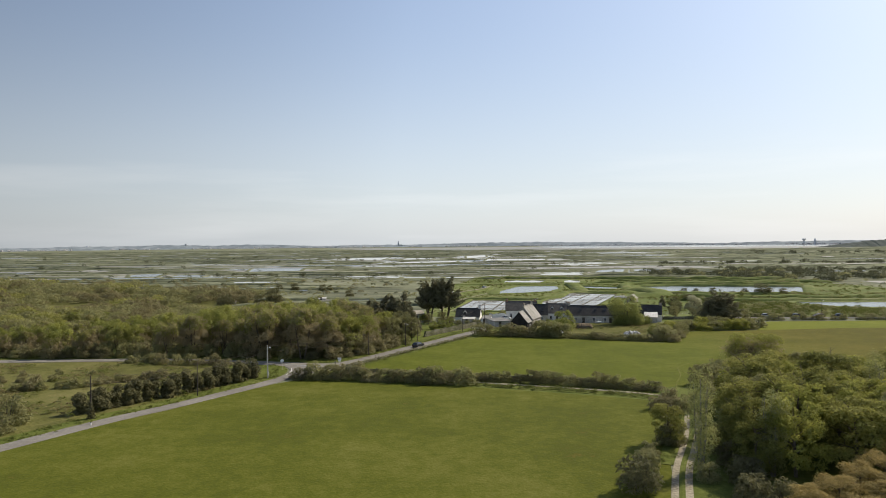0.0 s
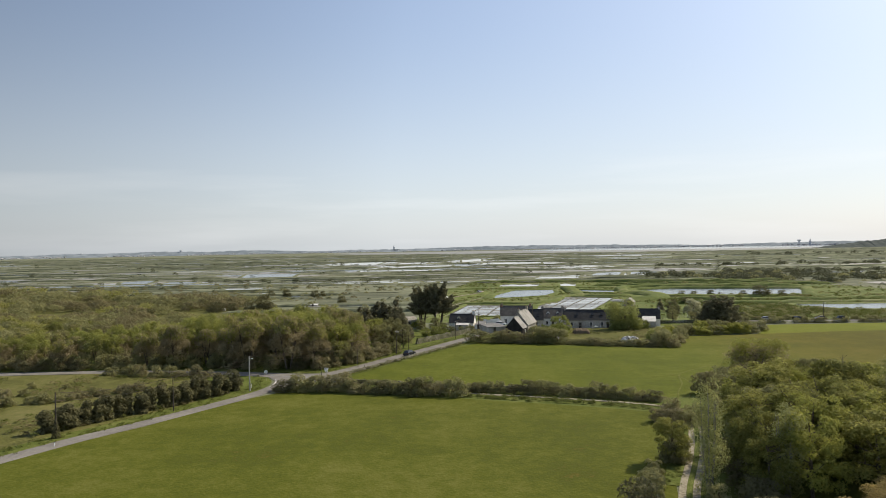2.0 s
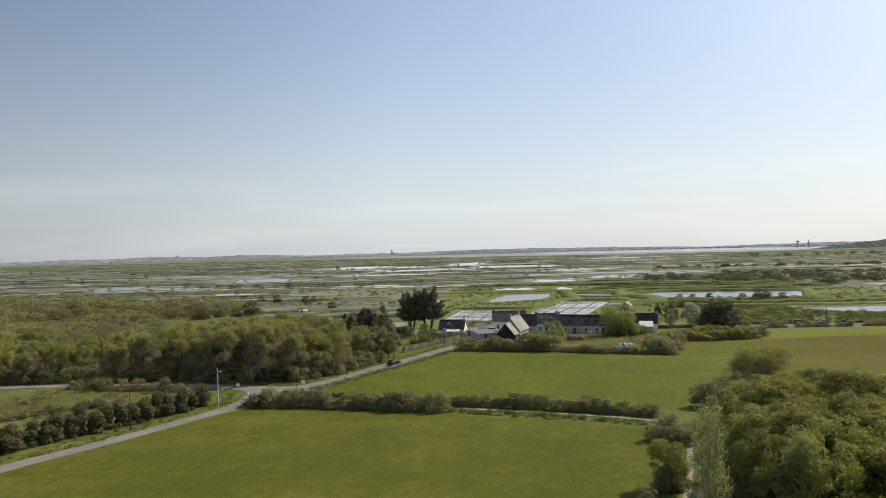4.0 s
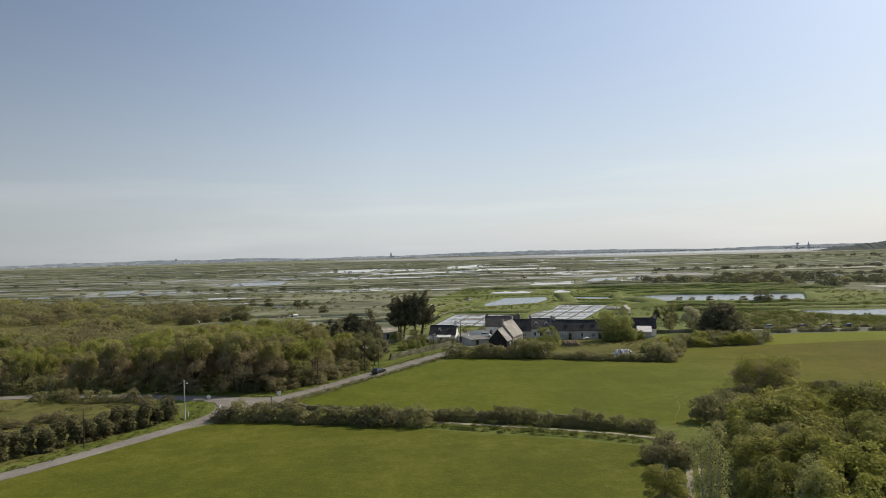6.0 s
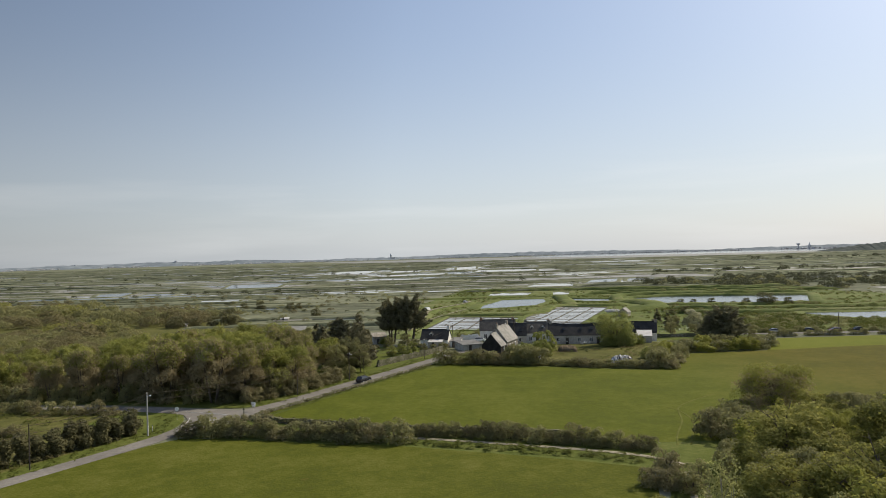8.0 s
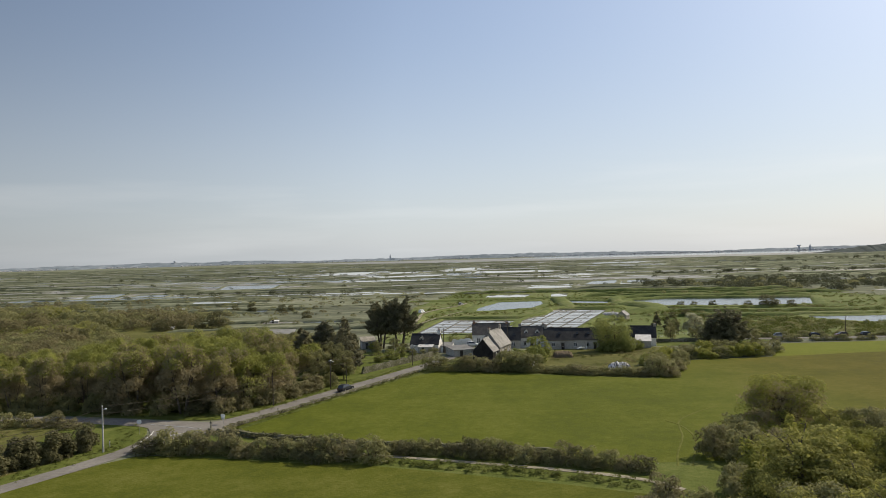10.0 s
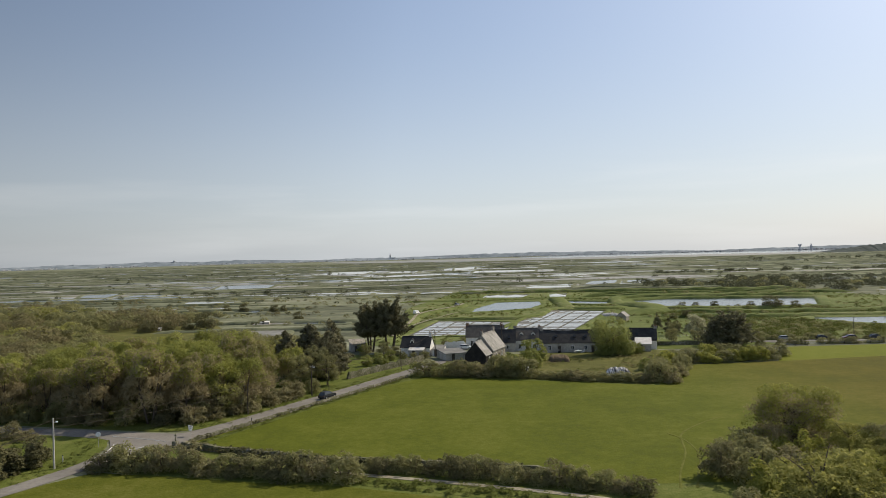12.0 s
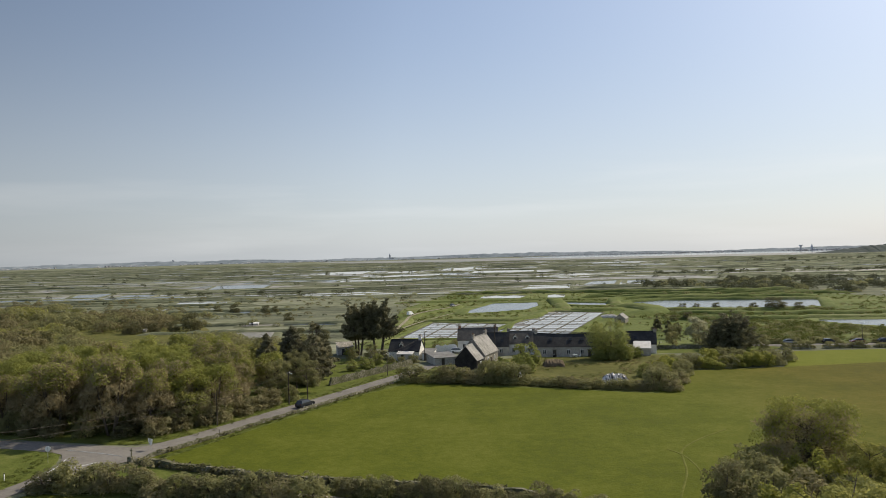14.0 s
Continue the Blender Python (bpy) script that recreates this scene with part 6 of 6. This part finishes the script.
house("back_house", 35.6, 287.0, -6, 13.0, 6.6, 3.6, 7.0, "white_wall", "brown_slate", "white house with brown-grey slate roof behind a yard", chimneys=((-6.0, 0.9, "brick"), (5.6, 0.8, "brick")),
      windows=(("front", -4.4, 0.4, 1.0, 1.9), ("front", 3.0, 0.9, 0.9, 1.2)))
house("small_house", 84.2, 269.0, -16, 8.6, 6.0, 3.0, 6.2, "white_wall", "slate", "small pale house with dark slate roof and lean-to", chimneys=((4.0, 0.8, "stone"),), windows=(("right", 0.5, 0.9, 0.8, 1.0),), skylights=((-1.6, 0.45),))
lean_to("garden_shed", 82.6, 262.8, -16, 4.6, 4.6, 2.3, 3.6, "grey_wall", "sheet", "pale lean-to shed with a sloping sheet roof")
house("salt_barn", 104.6, 366.0, 62, 6.6, 4.6, 2.1, 3.9, "stone", "old_slate", "small stone salt barn with a patchy grey roof", doors=(("left", 0, 1.2, 2.0),))
lean_to("pale_shed", -8.0, 284, 14, 5.0, 5.0, 2.5, 3.5, "grey_wall", "stone", "pale sheet-metal shed under the dark trees")
lean_to("yard_garage", 23.4, 257.0, 16, 6.8, 9.0, 2.1, 2.3, "grey_wall", "flat_roof", "low grey flat-roofed garage beside the yard")
for x, y in ((-112, 373), (-66, 392)):
    lean_to("marsh_hut", x, y, 5, 4.2, 2.6, 1.3, 1.6, "grey_wall", "sheet", "small pale hut among marsh bushes")


def stone_wall(name, pts, w, h, material, label, seed):
    rng = random.Random(seed)
    v, f = section(pts, [(-w / 2, -0.2), (-w * 0.48, h * 0.55), (-w * 0.36, h), (w * 0.36, h * 0.97), (w * 0.48, h * 0.5), (w / 2, -0.2)], 0.7, None, 0.16, rng)
    tagged(raw(name, v, f, material), label, "wall", kind="structure")


stone_wall("wall_garden", [(-3.8, 224.6), (-1.8, 228), (4, 237), (10, 246.2), (15, 254.5)], 0.7, 1.75, "mossy", "grey rubble stone garden wall", 1)
stone_wall("wall_road", rounded([(-22.6, 165.6), (-17.0, 175.2), (-14.6, 179.4), (-7.0, 193.2), (2.4, 209.6), (11.5, 225.8)], 1), 0.6, 0.65, "mossy", "low mossy stone wall along the pasture", 2)
stone_wall("wall_pasture", rounded([(-22.8, 163.6), (-10, 157.6), (1.4, 152.4), (12, 149.6), (23.6, 147.2), (34, 143)], 1), 0.9, 0.95, "mossy", "low overgrown stone wall below the pasture", 3)
stone_wall("wall_paddock", [(88, 276), (100, 274), (118, 272)], 0.5, 1.2, "mossy", "dark stone paddock wall", 4)
stone_wall("wall_yard", [(21, 280.5), (29, 279.5)], 0.4, 2.6, "white_wall", "white rendered yard wall", 5)


def tarp_heap(x, y, length, width, h, label, material="tarp", seed=3):
    rng = random.Random(seed)
    n, k = 22, 10
    verts, faces = [], []
    for i in range(n + 1):
        for j in range(k + 1):
            u, v = i / n * 2 - 1, j / k * 2 - 1
            e = max(0, 1 - u ** 4) * max(0, 1 - abs(v) ** 2.2)
            z = h * e ** 0.6 * (1 + 0.22 * noise.noise((i * 0.6, j * 0.7, seed))) + rng.uniform(-0.05, 0.05) * e
            verts.append((u * length / 2, v * width / 2, z))
    for i in range(n):
        for j in range(k):
            a = i * (k + 1) + j
            faces.append((a, a + k + 1, a + k + 2, a + 1))
    ob = raw("covered_heap", verts, faces, material)
    ob.matrix_basis = pose(x, y, gz(x, y) + 0.05, 0, 0, -8)
    tagged(ob, label, "heap")


tarp_heap(63.0, 219.0, 6.2, 3.8, 2.0, "heap under wrinkled black and white plastic sheet")
tarp_heap(104.5, 388, 9, 5, 1.6, "grey covered salt heap beside the barn", "salt", 4)
tarp_heap(53.5, 246, 6, 5.5, 1.7, "heap of bare brown garden soil", "soil", 6)


# ---------------------------------------------------------------- roadside things
def pole(x, y, h, mtl, label, lamp=False, ivy=False, arm=True, r=0.13):
    root = thing("utility_pole", pose(x, y, gz(x, y)), label, "pole")
    bm = bmesh.new()
    add_tube(bm, (0, 0, -0.3), (0, 0, h), r, r * 0.62, 8)
    part("shaft", bm, mtl, root)
    if arm:
        bm = bmesh.new()
        add_box(bm, (0, 0, h - 0.35), (0.9, 0.1, 0.1), 1.0, 0.01)
        a = part("crossarm", bm, "metal", root)
        for q in (-0.38, 0.38):
            bm = bmesh.new()
            add_tube(bm, (q * 0.54, q * 0.84, h - 0.3), (q * 0.54, q * 0.84, h - 0.12), 0.05, 0.035)
            part("insulator", bm, "sign_white", a)
    if lamp:
        bm = bmesh.new()
        add_tube(bm, (0, 0, h - 0.75), (0.5, -0.16, h - 0.5), 0.035, 0.03)
        b = part("lamp_arm", bm, "metal", root)
        bm = bmesh.new()
        add_box(bm, (0.62, -0.2, h - 0.5), (0.36, 0.24, 0.2), -0.3, 0.06)
        part("lamp_head", bm, "sign_white", b)
    if ivy:
        c = new("ivy", leaf_mesh("ivy", [((0, 0, 0.4 + 0.5 * k), (0.75 - 0.12 * k, 0.75 - 0.12 * k, 0.5)) for k in range(5)], 420, 0.25, 820, "l_dark", low=-0.9))
        c.parent = root
    return root


POLES = [(-56.9, 114.9, 7.3), (-45.7, 133.4, 6.6), (-37.0, 152.8, 7.5), (-18.0, 186.0, 6.2), (-8.8, 203.6, 7.0), (9.2, 236.6, 6.2), (18.4, 261.5, 8.2)]
pole(*POLES[0], "wood", "wooden utility pole wrapped in ivy at its foot", ivy=True, arm=False)
pole(*POLES[1], "wood", "slim wooden utility pole beside the road", r=0.1, arm=False)
pole(*POLES[2], "concrete", "pale concrete utility pole with a street lamp at the junction", lamp=True, r=0.16, arm=False)
pole(*POLES[3], "wood", "wooden utility pole at the edge of the wood", r=0.1, arm=False)
pole(*POLES[4], "wood", "wooden utility pole with a street lamp", lamp=True)
pole(*POLES[5], "wood", "wooden utility pole beside the garden wall", lamp=True, r=0.11)
pole(*POLES[6], "wood", "tall wooden utility pole by the cottage", r=0.15)
pole(-5.4, 206.0, 5.2, "wood", "short wooden stay pole beside the road", arm=False, r=0.09)
pole(152.9, 270.5, 7.8, "wood", "wooden street lamp pole behind the pasture", lamp=True)
pole(39.5, 268, 9.5, "wood", "tall dark wooden pole between the houses", r=0.16)


def wire(a, b, side, drop):
    ax, ay, ah = a
    bx, by, bh = b
    p, q = Vector((ax, ay, gz(ax, ay) + ah - drop)), Vector((bx, by, gz(bx, by) + bh - drop))
    n, sides = 14, 4
    along = (q - p).normalized()
    across = along.cross(Vector((0, 0, 1))).normalized()
    vs, fs = [], []
    for i in range(n + 1):
        u = i / n
        c = p.lerp(q, u) + Vector((side * 0.35, side * 0.2, -2.7 * u * (1 - u)))
        for k in range(sides):
            a = k * math.tau / sides
            vs.append(c + across * math.cos(a) * 0.026 + Vector((0, 0, math.sin(a) * 0.026)))
    for i in range(n):
        for k in range(sides):
            fs.append((i * sides + k, i * sides + (k + 1) % sides, (i + 1) * sides + (k + 1) % sides, (i + 1) * sides + k))
    fs += [tuple(range(sides)), tuple(n * sides + k for k in reversed(range(sides)))]
    tagged(raw("overhead_wire", vs, fs, "wood"), "thin dark overhead wire slung between poles", "wire", "overhead wires")


for a, b in zip(POLES[:-1], POLES[1:]):
    wire(a, b, 1, 0.15)
    wire(a, b, -1, 1.3)


def road_sign(x, y, kind, rz, label):
    root = thing("road_sign", pose(x, y, gz(x, y), 0, 0, rz), label, "road sign")
    bm = bmesh.new()
    add_tube(bm, (0, 0.05, -0.2), (0, 0.05, 2.5 if kind != "board" else 1.9), 0.035, 0.035, 7)
    part("post", bm, "metal", root)
    if kind == "octagon":
        bm = bmesh.new()
        bmesh.ops.create_cone(bm, cap_ends=True, segments=8, radius1=0.42, radius2=0.42, depth=0.03, matrix=Matrix.Translation((0, 0, 2.15)) @ Matrix.Rotation(radians(90), 4, "X") @ Matrix.Rotation(radians(22.5), 4, "Z"))
        part("plate", bm, "sign_white", root)
    elif kind == "board":
        for k, (w, z) in enumerate(((1.3, 1.75), (1.15, 1.42), (0.9, 1.1))):
            v = [(-w / 2, -0.02, z - 0.13), (w / 2 - 0.15, -0.02, z - 0.13), (w / 2, -0.02, z), (w / 2 - 0.15, -0.02, z + 0.13), (-w / 2, -0.02, z + 0.13)]
            v += [(a, 0.01, c) for a, b, c in v]
            raw("plate", v, [(0, 1, 2, 3, 4), (9, 8, 7, 6, 5), (0, 5, 6, 1), (1, 6, 7, 2), (2, 7, 8, 3), (3, 8, 9, 4), (4, 9, 5, 0)], "sign_white", root)
            bm = bmesh.new()
            add_box(bm, (-0.1, -0.026, z), (w * 0.6, 0.008, 0.07))
            part("lettering", bm, "car_dark", root)
    else:
        bm = bmesh.new()
        add_box(bm, (0, 0, 2.2), (0.7, 0.03, 0.5), 0, 0.01)
        part("plate", bm, "sign_white", root)


road_sign(-36.6, 165.0, "octagon", 200, "octagonal stop sign seen from behind on a metal post")
road_sign(-23.6, 170.6, "board", -35, "white direction sign with arrow boards")


def small_post(x, y, h, label, material="sign_white"):
    root = thing("marker_post", pose(x, y, gz(x, y)), label, "post")
    bm = bmesh.new()
    add_tube(bm, (0, 0, -0.1), (0, 0, h), 0.07, 0.06, 8)
    part("shaft", bm, material, root)
    bm = bmesh.new()
    add_tube(bm, (0, 0, h * 0.98), (0, 0, h + 0.12), 0.085, 0.05, 8)
    part("cap", bm, "car_dark", root)


small_post(-37.6, 156.2, 1.1, "short white marker post on the verge")
small_post(-54.6, 110.3, 0.6, "short pale concrete kilometre post by the road")
small_post(-15.4, 178.9, 1.0, "short dark post beside the low wall", "wood")
small_post(12.6, 231.0, 1.0, "short dark post beside the road", "wood")


def wayside_cross(x, y):
    root = thing("wayside_cross", pose(x, y, gz(x, y), 0, 0, -25), "small dark stone wayside cross on a square plinth", "cross")
    bm = bmesh.new()
    add_box(bm, (0, 0, 0.45), (0.9, 0.9, 1.1), 0, 0.05, 0.92)
    part("plinth", bm, "mossy", root)
    bm = bmesh.new()
    add_box(bm, (0, 0, 1.6), (0.18, 0.16, 1.3), 0, 0.03, 0.8)
    part("shaft", bm, "mossy", root)
    bm = bmesh.new()
    add_box(bm, (0, 0, 1.92), (0.6, 0.15, 0.16), 0, 0.03)
    part("arm", bm, "mossy", root)


wayside_cross(-23.6, 163.8)


# ---------------------------------------------------------------- cars
def car(x, y, rz, paint, label, van=False, z=0.12):
    """A small car: its nose looks along +x."""
    root = thing("van" if van else "car", pose(x, y, gz(x, y) + z, 0, 0, rz), label, "van" if van else "car")
    lo = [(-2.05, 0.35), (-2.1, 0.85), (-1.95, 1.0), (1.0 if not van else 1.35, 1.02), (1.95, 0.82), (2.1, 0.55), (2.05, 0.3)]
    hi = [(-1.9, 0.98), (-1.55, 1.45), (-0.3, 1.52), (0.35, 1.45), (1.1, 1.0)] if not van else [(-2.02, 0.98), (-1.98, 1.85), (0.3, 1.9), (0.75, 1.78), (1.45, 1.0)]

    def loft(name, prof, w0, w1, mtl, lab=""):
        n = len(prof)
        zs = [p[1] for p in prof]
        zmin, zmax = min(zs), max(zs)
        vs = []
        for s in (-1, 1):
            for px, pz in prof:
                k = (pz - zmin) / (zmax - zmin)
                vs.append((px, s * (w0 + (w1 - w0) * k), pz))
        fs = [tuple(range(n)), tuple(reversed(range(n, 2 * n)))] + [(i, i + n, (i + 1) % n + n, (i + 1) % n) for i in range(n)]
        return raw(name, vs, fs, mtl, root, lab)
    loft("body", lo, 0.88, 0.82, paint)
    loft("cabin", hi, 0.80, 0.62 if not van else 0.74, "glass" if not van else paint, "dark glazed cabin" if not van else "")
    roofp = [(-1.55, 1.45), (-0.3, 1.525), (0.35, 1.455), (0.35, 1.49), (-0.3, 1.56), (-1.55, 1.49)]
    if not van:
        loft("roof", roofp, 0.66, 0.6, paint)
    else:
        raw("windscreen", [(0.8, -0.7, 1.74), (0.8, 0.7, 1.74), (1.47, 0.76, 1.05), (1.47, -0.76, 1.05)], [(0, 1, 2, 3)], "glass", root)
    for wx in (-1.3, 1.3):
        for wy in (-0.8, 0.8):
            bm = bmesh.new()
            add_tube(bm, (wx, wy - 0.1, 0.32), (wx, wy + 0.1, 0.32), 0.32, 0.32, 14)
            wh = part("wheel", bm, "black", root)
            bm = bmesh.new()
            s = 0.105 if wy > 0 else -0.105
            add_tube(bm, (wx, wy + s * 0.9, 0.32), (wx, wy + s * 1.08, 0.32), 0.19, 0.18, 10)
            part("rim", bm, "metal", wh)
    for s in (-0.6, 0.6):
        bm = bmesh.new()
        add_box(bm, (2.06, s, 0.68), (0.08, 0.32, 0.14), 0, 0.02)
        part("headlight", bm, "sign_white", root)
        bm = bmesh.new()
        add_box(bm, (-2.07, s * 1.15, 0.82), (0.07, 0.2, 0.2), 0, 0.02)
        part("tail_light", bm, "car_red", root)


car(-5.0, 200.9, 60.5, "car_dark", "dark hatchback car driving up the road to the hamlet")
car(28.4, 279.0, -8, "car_white", "white car parked in the yard behind the garage")
car(135.3, 279.5, -6, "car_grey", "silver car parked on the road behind the pasture")
car(147.0, 278.0, -6, "car_dark", "black car parked on the road behind the pasture")
car(155.2, 276.8, 174, "car_red", "dark red car parked beside the lamp pole")
car(163.5, 275.8, -6, "car_dark", "dark car parked on the road behind the pasture")
car(8.4, 413.5, 60, "car_white", "white van standing on the marsh track", True, 1.5)
car(31.5, 463, 60, "car_grey", "small grey car far along the marsh track", False, 1.5)


# ---------------------------------------------------------------- small things in the garden
def drum(x, y, r, h, material, label):
    root = thing("water_butt", pose(x, y, gz(x, y) + 0.05), label, "barrel")
    bm = bmesh.new()
    add_tube(bm, (0, 0, 0), (0, 0, h * 0.5), r * 0.9, r, 12)
    add_tube(bm, (0, 0, h * 0.5), (0, 0, h), r, r * 0.88, 12)
    part("body", bm, material, root)
    bm = bmesh.new()
    add_tube(bm, (0, 0, h), (0, 0, h + 0.05), r * 0.92, r * 0.9, 12)
    part("lid", bm, "sheet", root)


drum(42.2, 229.6, 0.5, 1.1, "sign_white", "white plastic barrel in the hedge gap")
drum(56.4, 262.2, 0.35, 0.9, "black", "dark rain barrel beside the farmhouse wall")


def garden_table(x, y, rz):
    root = thing("garden_table", pose(x, y, gz(x, y) + 0.06, 0, 0, rz), "white garden table before the farmhouse", "table")
    bm = bmesh.new()
    add_box(bm, (0, 0, 0.72), (1.8, 0.95, 0.05), 0, 0.02)
    part("tabletop", bm, "sign_white", root)
    for a in (-0.75, 0.75):
        for b in (-0.38, 0.38):
            bm = bmesh.new()
            add_tube(bm, (a, b, 0), (a, b, 0.7), 0.03, 0.03, 6)
            part("leg", bm, "sign_white", root)


def garden_chair(x, y, rz):
    root = thing("garden_chair", pose(x, y, gz(x, y) + 0.06, 0, 0, rz), "white plastic garden chair before the farmhouse", "chair", "garden chairs")
    bm = bmesh.new()
    add_box(bm, (0, 0, 0.43), (0.5, 0.5, 0.05), 0, 0.02)
    part("seat", bm, "sign_white", root)
    bm = bmesh.new()
    add_box(bm, (0, 0.25, 0.7), (0.5, 0.05, 0.55), 0, 0.02)
    part("backrest", bm, "sign_white", root)
    for a in (-0.2, 0.2):
        for b in (-0.2, 0.2):
            bm = bmesh.new()
            add_tube(bm, (a, b, 0), (a, b, 0.42), 0.02, 0.02, 6)
            part("leg", bm, "sign_white", root)
    return root


garden_table(62.2, 261.0, 15)
chair = garden_chair(61.0, 260.6, 80)
copy_thing(chair, pose(63.6, 260.9, gz(63.6, 260.9) + 0.06, 0, 0, -70))
copy_thing(chair, pose(62.4, 262.1, gz(62.4, 262.1) + 0.06, 0, 0, 5))


def fence(pts, gap, label):
    """A wire fence: each post is a part."""
    root = thing("wire_fence", Matrix(), label, "fence")
    ps = resample(pts, gap)
    bm = bmesh.new()
    add_tube(bm, (0, 0, -0.2), (0, 0, 1.15), 0.06, 0.05, 6)
    first = part("post", bm, "wood", root)
    first.matrix_basis = pose(ps[0][0], ps[0][1], gz(*ps[0]))
    for p in ps[1:]:
        o = new("post", first.data)
        o.parent = root
        o.matrix_basis = pose(p[0], p[1], gz(*p))
    for h in (0.55, 0.95):
        bm = bmesh.new()
        for p, q in zip(ps[:-1], ps[1:]):
            add_tube(bm, (p[0], p[1], gz(*p) + h), (q[0], q[1], gz(*q) + h), 0.012, 0.012, 3)
        part("wire", bm, "metal", root)


fence([(112, 243), (126, 263), (150, 264.5), (200, 262)], 4.0, "wooden post and wire fence along the crop strip")
fence([(90, 272), (96, 288), (112, 300), (126, 296)], 4.0, "wooden post and wire fence round the paddock")
